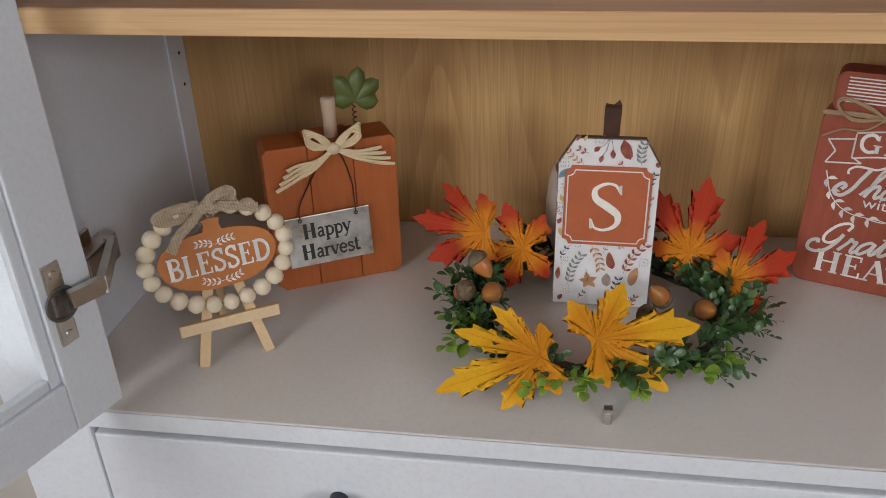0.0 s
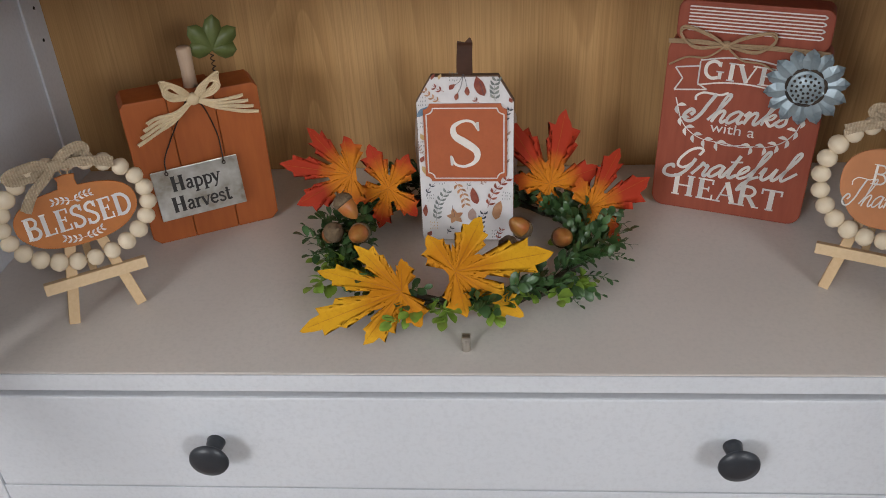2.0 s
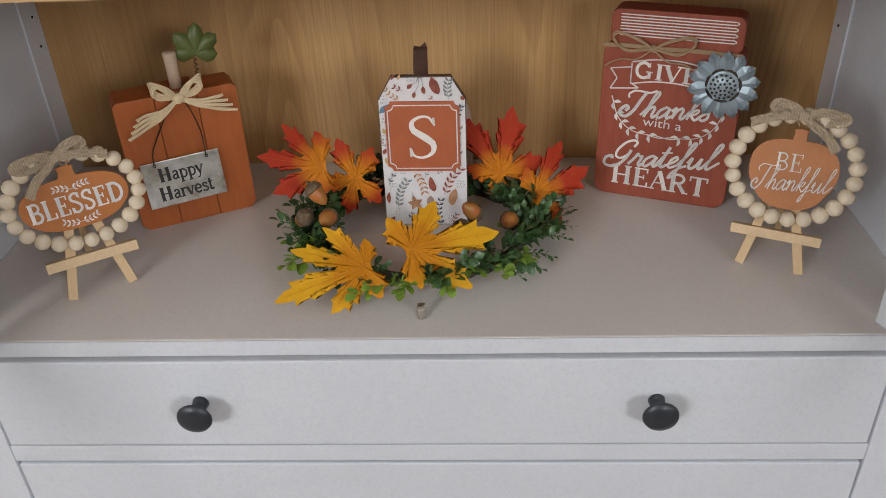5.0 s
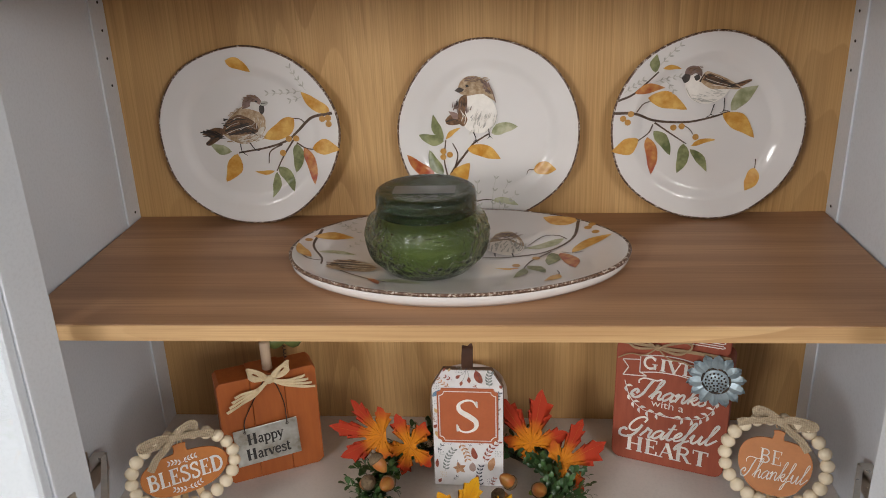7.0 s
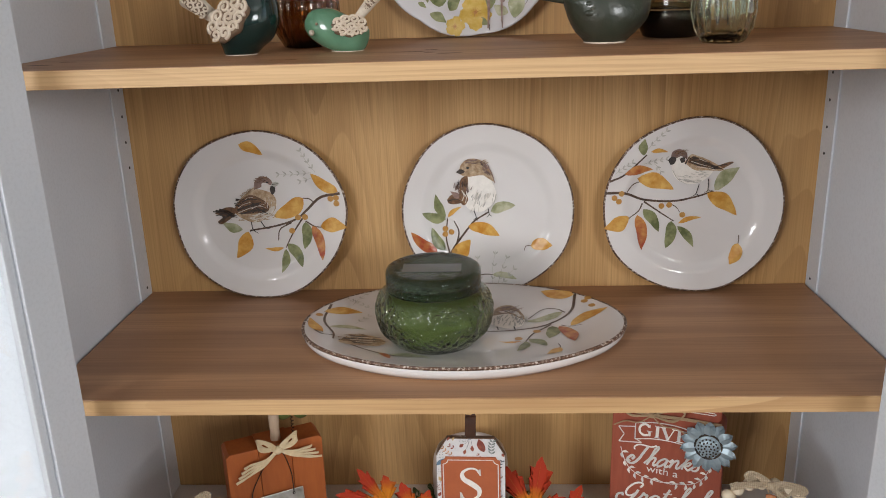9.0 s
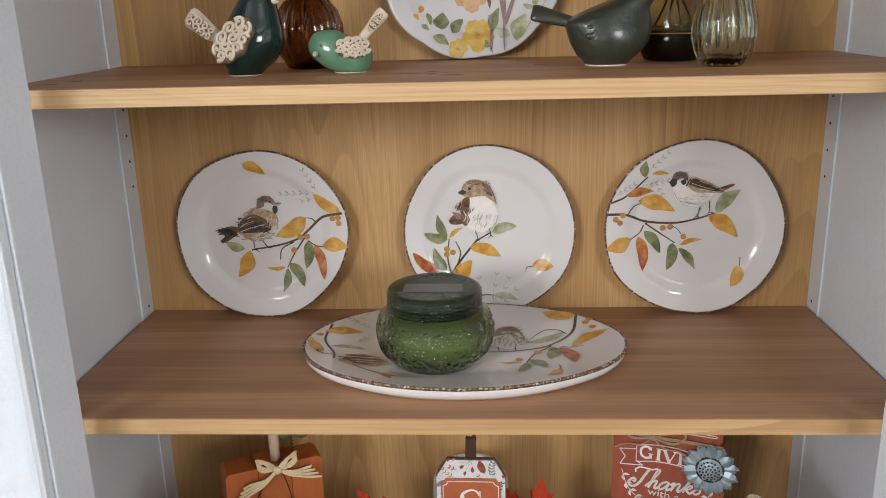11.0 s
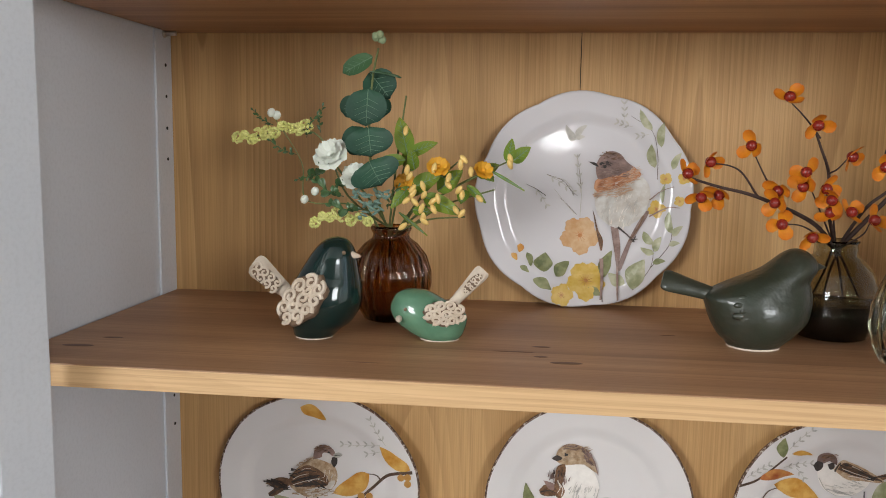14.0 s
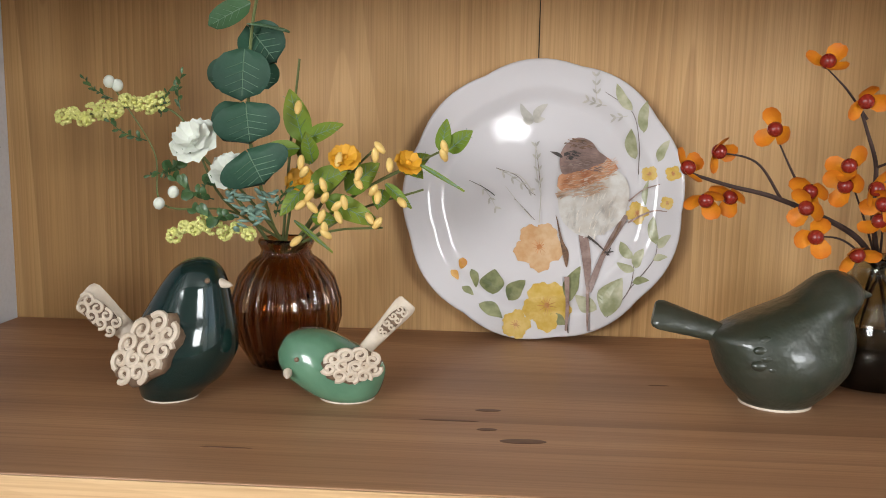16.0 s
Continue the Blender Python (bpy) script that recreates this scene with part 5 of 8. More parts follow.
def spray(rnd, length, leafsize, pairs, narrow):
    """A sprig of opposite leaves along a bent stem, growing along +x."""
    bm = bmesh.new()
    pts = [(length * t, 0.10 * length * math.sin(2.6 * t), 0.16 * length * math.sin(1.9 * t)) for t in (0, 0.25, 0.5, 0.75, 1)]
    tube(pts, 0.0007, 5, bm, 0.5)
    c, edges = spline(pts, 6), list(bm.edges)
    for i in range(pairs * 2 + 1):
        p = c[min(len(c) - 1, int((0.12 + 0.88 * i / (pairs * 2)) * (len(c) - 1)))]
        s = 1 if i % 2 else -1
        roll = rnd.uniform(0, 6.28)
        d = Vector((0.75, 0.9 * s * math.cos(roll), 0.9 * math.sin(roll) + 0.25)).normalized()
        if i == pairs * 2:
            d = Vector((1, 0, 0.1)).normalized()
        w = d.cross(Vector((rnd.uniform(-0.5, 0.5), rnd.uniform(-0.3, 0.3), 1))).normalized()
        nrm = w.cross(d)
        ln = leafsize * rnd.uniform(0.8, 1.2)
        rows = []
        for t, h, b in ((0.0, 0.08, 0.0), (0.35, 0.85, 0.06), (0.7, 1.0, 0.03), (0.92, 0.55, -0.04), (1.0, 0.0, -0.08)):
            q = p + d * ln * t + nrm * ln * b
            if h == 0:
                rows.append([bm.verts.new(q)])
            else:
                rows.append([bm.verts.new(q + w * ln * narrow * h + nrm * ln * 0.07 * h), bm.verts.new(q), bm.verts.new(q - w * ln * narrow * h + nrm * ln * 0.07 * h)])
        e = min(edges, key=lambda e: (e.verts[0].co - rows[0][1].co).length + (e.verts[1].co - rows[0][1].co).length)
        bm.faces.new((rows[0][1], e.verts[0], e.verts[1]))
        for r, u in zip(rows, rows[1:]):
            if len(u) == 3:
                bm.faces.new((r[0], r[1], u[1], u[0]))
                bm.faces.new((r[1], r[2], u[2], u[1]))
            else:
                bm.faces.new((r[0], r[1], u[0]))
                bm.faces.new((r[1], r[2], u[0]))
    me = bpy.data.meshes.new("sprig")
    bm.to_mesh(me)
    bm.free()
    for f in me.polygons:
        f.use_smooth = True
    return me


rnd = random.Random(4)
GREEN_SPRAYS = [spray(rnd, 0.040, 0.0125, 7, 0.29) for _ in range(4)]
TRAILERS = [spray(rnd, 0.042, 0.0085, 5, 0.22) for _ in range(3)]
LIME_SPRAYS = [spray(rnd, 0.026, 0.0115, 4, 0.30) for _ in range(3)]
for me in GREEN_SPRAYS + TRAILERS:
    me.materials.append(BOX_GREEN)
for me in LIME_SPRAYS:
    me.materials.append(LIME_GREEN)
SPRIG_N = 135
for k in range(SPRIG_N):
    a = 2 * math.pi * (k + rnd.uniform(-0.4, 0.4)) / SPRIG_N
    out = rnd.uniform(-1, 1)
    if math.sin(a) < -0.55 and rnd.random() < 0.55:
        continue
    me = rnd.choice(GREEN_SPRAYS)
    o = new("sprig", me)
    o.parent = wreath
    p = Vector(((WR_X + 0.006 * out) * math.cos(a), (WR_Y + 0.006 * out) * math.sin(a) - 0.005, 0.010 + rnd.uniform(0, 0.010)))
    # lies along the ring, swept outwards or inwards, lifted a little
    o.matrix_local = Matrix.Translation(p) @ pose(0, 0, 0, rnd.uniform(-60, 60), -rnd.uniform(0, 32), math.degrees(a) + 90 + rnd.uniform(-75, 40)) @ Matrix.Scale(rnd.uniform(0.68, 0.95), 4)
for a, s in ((186, 1.1), (197, 1.0), (208, 0.9), (-4, 1.0), (8, 1.1), (-14, 0.9), (-33, 0.9), (-42, 1.0), (-50, 0.9), (262, 0.7), (285, 0.7), (172, 0.8), (20, 0.9), (70, 1.1), (58, 0.9)):
    o = new("trailing_sprig", TRAILERS[int(a) % 3])
    o.parent = wreath
    r = radians(a)
    o.matrix_local = Matrix.Translation(((WR_X + 0.008) * math.cos(r), (WR_Y + 0.008) * math.sin(r) - 0.005, 0.013)) @ pose(0, 0, 0, rnd.uniform(-30, 30), 5 if a < 50 else -40, a + rnd.uniform(-14, 14)) @ Matrix.Scale(0.72 * s, 4)
for x, y in ((-0.098, -0.030), (-0.088, -0.038), (-0.104, -0.042), (-0.094, -0.052), (-0.012, -0.098), (-0.024, -0.092), (0.002, -0.104), (0.016, -0.100), (0.060, -0.082), (0.070, -0.074), (0.104, 0.000), (-0.040, -0.100), (-0.108, -0.024), (-0.114, -0.036), (-0.082, -0.048), (-0.110, -0.056), (-0.030, -0.104), (0.008, -0.096), (0.078, -0.066), (0.088, -0.056)):
    o = new("lime_sprig", rnd.choice(LIME_SPRAYS))
    o.parent = wreath
    o.matrix_local = Matrix.Translation((x, y, 0.012)) @ pose(0, 0, 0, rnd.uniform(-40, 40), -rnd.uniform(0, 24), rnd.uniform(200, 340))


def leaf_pose(at, tip, face):
    """Pose of a leaf whose middle lobe points from at to tip and whose upper side looks towards face."""
    at, d = Vector(at), (Vector(tip) - Vector(at)).normalized()
    z = (Vector(face) - d * d.dot(Vector(face))).normalized()
    y = z.cross(d)
    return Matrix.Translation(at) @ Matrix((d, y, z)).transposed().to_4x4()


UP = (0.0, -0.62, 0.78)
maple("maple_leaf", leaf_pose((-0.047, -0.236, 0.819), (-0.118, -0.272, 0.812), UP), 0.082, LEAF_YELLOW, wreath, 0.10, 0.008, 1, 1.30, ((0, 1.0), (-39, 0.82), (-70, 0.66), (-112, 0.34), (33, 0.62), (95, 0.38)))
maple("maple_leaf", leaf_pose((-0.006, -0.228, 0.832), (0.070, -0.208, 0.838), UP), 0.079, LEAF_YELLOW, wreath, 0.10, 0.008, 2, 1.30, ((0, 1.0), (52, 0.66), (112, 0.46), (-46, 0.78), (-90, 0.46)))
FRONT = (0.05, -0.85, 0.45)
maple("maple_leaf", leaf_pose((-0.100, -0.112, 0.855), (-0.163, -0.108, 0.864), FRONT), 0.066, LEAF_RED, wreath, 0.12, 0.010, 3, 1.40, ((0, 1.0), (-38, 0.86), (36, 0.86), (-70, 0.52), (99, 0.46)))
maple("maple_leaf", leaf_pose((-0.068, -0.114, 0.842), (-0.080, -0.120, 0.802), FRONT), 0.042, LEAF_RED, wreath, 0.12, 0.010, 4, 1.5, ((0, 1.0), (57, 0.85), (-54, 0.80), (-142, 1.0), (165, 0.85)))
maple("maple_leaf", leaf_pose((0.073, -0.096, 0.835), (0.086, -0.086, 0.898), FRONT), 0.066, LEAF_RED, wreath, 0.12, 0.010, 5, 1.40, ((0, 1.0), (45, 1.04), (-59, 0.68), (90, 0.52), (181, 0.40)))
maple("maple_leaf", leaf_pose((0.107, -0.116, 0.822), (0.156, -0.108, 0.847), (-0.1, -0.8, 0.55)), 0.058, LEAF_RED, wreath, 0.12, 0.010, 6, 1.40, ((0, 1.0), (36, 1.0), (80, 0.50), (-79, 0.68), (-130, 0.46)))
for i, (at, d) in enumerate((((-0.101, -0.150, 0.848), (0.6, -0.3, -0.7)), ((-0.112, -0.158, 0.824), (-0.5, 0.5, -0.6)), ((-0.089, -0.160, 0.825), (-0.2, -0.9, 0.3)), ((0.047, -0.150, 0.822), (-0.6, -0.3, 0.75)), ((0.036, -0.165, 0.814), (0.6, 0.3, -0.6)), ((0.080, -0.158, 0.818), (0.2, -0.8, 0.5)))):
    q = Vector(d).normalized().to_track_quat("Z", "Y").to_matrix().to_4x4()
    a = part("acorn", lathe([(0, 0.0165), (0.0012, 0.0158), (0.0040, 0.0135), (0.0072, 0.0075), (0.0080, 0.0010), (0.0074, -0.0040), (0, -0.0060)], 22), ACORN, wreath, "russet acorn", True)
    a.matrix_world = Matrix.Translation(at) @ q
    part("acorn_cap", lathe([(0, -0.0120), (0.0012, -0.0118), (0.0014, -0.0092), (0.0050, -0.0080), (0.0084, -0.0045), (0.0090, -0.0005), (0.0084, 0.0005), (0.0078, -0.0008)], 22), ACORN_CAP, a, "", True)

wreath.matrix_world = pose(-0.0022, -0.1217, Z0) @ Matrix.Scale(1.028, 4)


# ---- middle shelf ----
def glaze(name, a, b, rough=0.15):
    m = material(name, a, rough)
    n = Nodes(m)
    v = n.coords()
    n.color(n.ramp(n.noise(v, 9, 3), (0.35, a), (0.65, b)))
    n.rough(n.noise(v, 40, 3), max(0.02, rough - 0.03), rough + 0.05)
    n.bump(n.noise(v, 30, 2), 0.06, 0.0010)
    n.b.inputs["Specular IOR Level"].default_value = 0.5
    return m


GLAZE = glaze("cream_glaze", (0.75, 0.715, 0.70), (0.72, 0.68, 0.66), 0.06)
GLAZE_WHITE = glaze("white_glaze", (0.66, 0.635, 0.645), (0.63, 0.605, 0.615), 0.05)


def worn_rim():
    m = material("worn_brown_rim", (0.2, 0.11, 0.06), 0.5)
    n = Nodes(m)
    g = n.noise(n.coords(), 340, 4, 0.75)
    n.color(n.ramp(g, (0.44, (0.075, 0.036, 0.020)), (0.54, (0.19, 0.10, 0.060)), (0.60, (0.62, 0.56, 0.50))))
    return m


RIM = worn_rim()


def dish(name, R, ky, well, depth, wave, parent_m, label, category, group="", rim=True, body=GLAZE, steep=False):
    """A plate: flat well, raised curved rim, thin body and an uneven outline. Returns the thing and its surface height."""
    def h(f):
        u = (f - well) / (1 - well)
        if not steep:
            # a short step up out of the well, then a nearly level rim
            k = min(1.0, max(0.0, u / 0.42))
            return depth * (0.52 * k * k * (3 - 2 * k) + 0.34 * max(0.0, u))
        e = 0.14
        return depth * (0.0 if u < 0 else u * u / (2 * e) if u < e else u - e / 2) / (1 - e / 2)

    t = 0.0042
    prof = [(0, t)] + [(R * f, t + h(f)) for f in (0.2, 0.4, well - 0.01, well, *(well + (1 - well) * 0.42 * k / 7 for k in range(1, 8)), 0.90, 0.95, 0.975)]
    prof += [(R * 0.992, t + h(0.98)), (R, t + h(1) - 0.0012), (R * 0.997, h(1) - 0.0004 + 0.0016), (R * 0.97, h(0.97) + 0.0002), (R * 0.85, h(0.85)), (R * well, -0.0002), (R * well * 0.96, -0.0022), (R * well * 0.9, -0.0022), (R * well * 0.86, 0.0), (0, 0.0)]
    if steep:
        prof = prof[:16] + [(R, t + h(1) - 0.0014), (R * 0.992, h(1) * 0.62), (R * 0.972, h(1) * 0.25), (R * 0.940, 0.0008), (R * 0.915, -0.0022), (R * 0.86, -0.0022), (R * 0.84, 0.0), (0, 0.0)]
    th = empty(name, parent_m, label, category, group)
    bm = lathe(prof, 96, None, Matrix.Diagonal((1, ky, 1, 1)), wave)
    part("plate_body", bm, body, th, "", True)
    if rim:
        edge = [(R * 0.984, t + h(0.976) + 0.0001), (R * 0.994, t + h(0.985) + 0.0004), (R * 1.004, t + h(1) - 0.0012), (R * 1.002, h(1) + 0.0006), (R * 0.984, t + h(0.976) + 0.0001)]
        part("worn_rim", lathe(edge, 96, None, Matrix.Diagonal((1, ky, 1, 1)), wave), RIM, th, "brown speckled rim", True)

    def surf(x, y):
        r = math.hypot(x, y / ky)
        return t + h(min(1, r / (R * wave(math.atan2(y / ky, x), 0))))
    return th, surf


def motif(th, surf, R, mid, unit, leaves, twigs, berries, bird, fat=1.0):
    """Paints a branch with leaves, berries and a plain bird shape; the drawing's sheet has its centre at mid and unit to the radius."""
    def at(p):
        return ((p[0] - mid[0]) / unit * R, (mid[1] - p[1]) / unit * R)
    k = R / unit
    tone = {"y": P_YELLOW, "r": P_RED, "g": P_GREEN, "p": P_PALE}
    for key, x0, y0, x1, y1, w in leaves:
        x1, y1, w = x0 + (x1 - x0) * (0.8 + 0.2 * fat), y0 + (y1 - y0) * (0.8 + 0.2 * fat), w * fat
        bm = bmesh.new()
        leaf(bm, at((x0, y0)), at((x1, y1)), w * k, surf, 0.0004, 0.08)
        o = part("painted_leaf", bm, tone[key], th)
        bm = bmesh.new()
        a, b = Vector(at((x0, y0))), Vector(at((x1, y1)))
        d = b - a
        q = Vector((-d.y, d.x)) * 0.08
        stroke(bm, [a, a + d * 0.5 + q, a + d * 0.86 + q * 0.4], 2.6 * k, 1.0 * k, surf, 0.0006)
        part("midrib", bm, P_TWIG if key != "p" else P_GREEN, o)
    for w, pts in twigs:
        bm = bmesh.new()
        stroke(bm, [at(p) for p in pts], w * fat * k, w * fat * 0.6 * k, surf, 0.0007)
        part("painted_twig", bm, P_TWIG, th)
    for x, y in berries:
        bm = bmesh.new()
        blot(bm, at((x, y)), 12 * k, None, 0, surf, 0.0008, 0.03, 14)
        part("painted_berry", bm, P_BERRY, th)
    for j, (mat, x, y, rx, ry, turn) in enumerate(bird):
        bm = bmesh.new()
        blot(bm, at((x, y)), rx * k, ry * k, turn, surf, 0.0009 + 0.00012 * j, 0.05, 30, x)
        part("painted_patch", bm, mat, th)


def washes(th, surf, R, ky, mid, half, rows, lift=0.0012):
    """Washes of colour with drawn outlines: mid and half are the sheet's centre and its half width and height."""
    def at(p):
        return ((p[0] - mid[0]) / half[0] * R, (mid[1] - p[1]) / half[1] * R * ky)
    for j, (mat, *pts) in enumerate(rows):
        bm = bmesh.new()
        loop = [p.to_2d() for p in spline([(*at(p), 0) for p in (*pts, pts[0])], 6)][:-1]
        c = sum(loop, Vector((0, 0))) / len(loop)
        rings = []
        for f in (1.0, 0.66, 0.33):
            rings.append([bm.verts.new((q.x, q.y, surf(q.x, q.y) + lift + 0.00008 * j)) for q in [c + (p - c) * f for p in loop]])
        hub = bm.verts.new((c.x, c.y, surf(c.x, c.y) + lift + 0.00008 * j))
        n = len(loop)
        for k in range(n):
            l = (k + 1) % n
            for a, b in zip(rings, rings[1:]):
                bm.faces.new((a[k], a[l], b[l], b[k]))
            bm.faces.new((rings[-1][k], rings[-1][l], hub))
        part("painted_patch", bm, mat, th)


def plumage(th, surf, R, ky, mid, half, rows, seed, lift=0.0024):
    """Fine short brush marks in an oval: (paint, centre, half axes, slope in degrees, count, length)."""
    rn = random.Random(seed)
    kx, kz = R / half[0], R * ky / half[1]
    for j, (mat, cx, cy, rx, ry, turn, count, ln) in enumerate(rows):
        bm = bmesh.new()
        ca, sa = math.cos(radians(turn)), math.sin(radians(turn))
        for _ in range(count):
            q, a = math.sqrt(rn.random()), rn.uniform(0, 6.283)
            u, v = rx * q * math.cos(a), ry * q * math.sin(a)
            x, y = (cx + u * ca - v * sa - mid[0]) * kx, (mid[1] - cy + u * sa + v * ca) * kz
            d = radians(turn + rn.uniform(-16, 16))
            h = 0.5 * ln * rn.uniform(0.6, 1.2) * kx
            w = ln * rn.uniform(0.10, 0.24) * kx
            dx, dy = h * math.cos(d), h * math.sin(d)
            stroke(bm, [(x - dx, y - dy), (x, y + 0.1 * h), (x + dx, y + dy)], w, w * 0.25, surf, lift + 0.00004 * j, 2)
        tagged(part("feather_mark", bm, mat, th), "", "", "", "stuff")


def lines(th, surf, R, ky, mid, half, rows, lift=0.0029):
    """Fine brush lines: wing bars, legs, beaks and eyes."""
    for j, (mat, w, *pts) in enumerate(rows):
        bm = bmesh.new()
        stroke(bm, [((x - mid[0]) / half[0] * R, (mid[1] - y) / half[1] * R * ky) for x, y in pts], w / half[0] * R, w * 0.45 / half[0] * R, surf, lift + 0.00004 * j, 4)
        part("brush_stroke", bm, mat, th)


def grey_sprig(th, surf, R, mid, unit, a, b, n):
    def at(p):
        return Vector(((p[0] - mid[0]) / unit * R, (mid[1] - p[1]) / unit * R))
    bm = bmesh.new()
    p, q = at(a), at(b)
    d = q - p
    s = Vector((-d.y, d.x)).normalized()
    stroke(bm, [p, p + d * 0.5 + s * 0.04 * d.length, q], 2.2 * R / unit, 1.2 * R / unit, surf)
    for i in range(n):
        c = p + d * (i + 0.7) / n
        for g in (-1, 1):
            leaf(bm, c, c + d.normalized() * 14 * R / unit + s * g * 11 * R / unit, 6 * R / unit, surf, 0.0005, 0, 4)
    part("painted_sprig", bm, P_GREY, th)


def uneven(a0, amount=0.012):
    return lambda a, z: 1 + amount * math.sin(3 * a + a0) + 0.6 * amount * math.sin(5 * a + 2 * a0) + 0.25 * amount * math.sin(9 * a)


def stand(x, R, z, lean, spin=0.0, ky=1.0):
    """Pose of a plate that leans against the back panel with its foot on the shelf."""
    th = radians(lean)
    y = BACK - 0.0010 - (R * math.sin(th) - 0.0002) - 0.002
    return pose(x, y, z + R * ky * math.cos(th) * 1.0, 90 - lean, 0, 0) @ pose(0, 0, 0, 0, 0, spin)


PLATES = "bird plates against the back"
R1 = 0.1098
th, sf = dish("bird_plate", R1, 0.975, 0.66, 0.0080, uneven(0.6), stand(-0.2615, R1, Z1, 4.2, 0, 0.975), "cream glazed plate painted with a sparrow on a leafy branch", "plate", PLATES)
motif(th, sf, R1, (478, 455), 342,
      (("y", 418, 175, 505, 218, 42), ("y", 652, 392, 530, 465, 66), ("y", 792, 366, 688, 293, 46), ("y", 715, 503, 822, 508, 56), ("y", 425, 522, 370, 630, 58), ("y", 562, 590, 485, 590, 16), ("p", 402, 514, 322, 482, 36)), (), (), ())
motif(th, sf, R1, (478, 455), 342,
      (("g", 655, 487, 645, 597, 44), ("r", 682, 502, 718, 640, 42), ("g", 580, 573, 636, 667, 44), ("g", 570, 595, 548, 692, 32)),
      ((11, ((800, 372), (722, 388), (662, 440), (620, 474), (540, 500), (430, 518))), (7, ((645, 470), (600, 535), (570, 590))), (6, ((600, 488), (552, 515), (542, 560))), (6, ((655, 483), (690, 505), (725, 508))), (5, ((690, 408), (675, 395), (648, 392)))),
      ((762, 393), (784, 390), (785, 412), (626, 468), (654, 467), (599, 521)),
      ())
for a, b, n in (((690, 290), (556, 297), 5), ((708, 288), (652, 200), 4), ((690, 312), (640, 326), 2)):
    grey_sprig(th, sf, R1, (478, 455), 342, a, b, n)

SHEET = (R1, 0.975, (458.5, 375), (154.5, 146))
washes(th, sf, *SHEET, (
    (P_BROWN, (376, 371), (398, 361), (416, 364), (408, 378), (388, 390), (381, 386), (390, 378)),
    (P_TAN, (412, 370), (420, 352), (436, 337), (452, 330), (470, 333), (484, 340), (489, 354), (484, 369), (468, 382), (446, 388), (424, 380)),
    (P_CREAM, (436, 378), (462, 370), (484, 360), (482, 370), (468, 381), (448, 387)),
    (P_BROWN, (411, 370), (417, 356), (430, 345), (444, 340), (462, 347), (474, 358), (472, 369), (450, 372), (428, 373)),
    (P_HEAD, (450, 331), (453, 317), (463, 309), (476, 310), (484, 318), (482, 324), (470, 320), (463, 327)),
    (P_WHITE, (464, 327), (466, 320), (476, 321), (480, 328), (474, 333), (466, 331)),
    (P_DARK, (480, 326), (487, 324), (488, 334), (483, 340), (479, 333)),
    (P_GREY, (482, 321), (490, 318), (496, 321), (490, 326), (483, 325))))
plumage(th, sf, *SHEET, ((P_TAN, 452, 380, 34, 7, 4, 40, 9), (P_CREAM, 478, 354, 8, 12, 80, 14, 7), (P_TAN, 440, 334, 16, 4, 20, 26, 8), (P_BROWN, 466, 313, 13, 5, 10, 40, 6), (P_DARK, 444, 360, 30, 10, -18, 46, 11), (P_DARK, 396, 373, 16, 7, -14, 22, 14)), 31)
lines(th, sf, *SHEET, ((P_CREAM, 1.1, (420, 362), (430, 356), (444, 352)), (P_CREAM, 1.2, (420, 370), (440, 363), (468, 356)), (P_CREAM, 1.0, (432, 350), (438, 345), (448, 344)), (P_CREAM, 1.0, (444, 364), (456, 359), (470, 362)), (P_DARK, 3.4, (418, 366), (440, 358), (462, 353)), (P_DARK, 3.0, (424, 372), (448, 368), (472, 366)), (P_DARK, 2.6, (428, 352), (440, 347), (456, 348)), (P_INK, 3.0, (474, 318), (478, 319)), (P_DARK, 1.6, (484, 322), (495, 321)), (P_INK, 2.0, (442, 387), (444, 400), (453, 407)), (P_INK, 1.6, (444, 400), (438, 404)), (P_INK, 2.0, (459, 386), (467, 397), (475, 399)), (P_DARK, 2.4, (383, 388), (398, 376), (412, 370))))

R2 = 0.1066
th, sf = dish("bird_plate", R2, 1.010, 0.66, 0.0080, uneven(2.1, 0.009), stand(0.0250, R2, Z1, 4.2, 0, 1.010), "cream glazed plate painted with a plump bird above leaves", "plate", PLATES)
motif(th, sf, R2, (462, 447), 352,
      (("g", 290, 482, 193, 453, 44), ("g", 288, 476, 250, 376, 36), ("g", 284, 614, 232, 516, 42), ("r", 252, 616, 145, 530, 46), ("y", 298, 474, 356, 430, 18), ("y", 382, 512, 512, 556, 52), ("y", 338, 655, 390, 570, 62), ("p", 476, 452, 578, 428, 46)), (), (), ())
motif(th, sf, R2, (462, 447), 352,
      (("y", 640, 600, 728, 596, 52), ("p", 480, 718, 582, 738, 26)),
      ((10, ((296, 650), (330, 590), (390, 512), (412, 488), (466, 455))), (7, ((306, 640), (290, 560), (297, 478))), (6, ((332, 588), (343, 535), (324, 490))), (6, ((312, 632), (260, 620), (212, 632))), (5, ((414, 722), (450, 716), (500, 720))), (4, ((640, 600), (620, 602), (613, 620)))),
      ((287, 522), (312, 536), (286, 545), (323, 618)),
      ())
for a, b, n in (((432, 770), (418, 640), 3), ((478, 770), (494, 620), 3), ((500, 765), (545, 640), 3), ((512, 765), (574, 690), 3)):
    grey_sprig(th, sf, R2, (462, 447), 352, a, b, n)

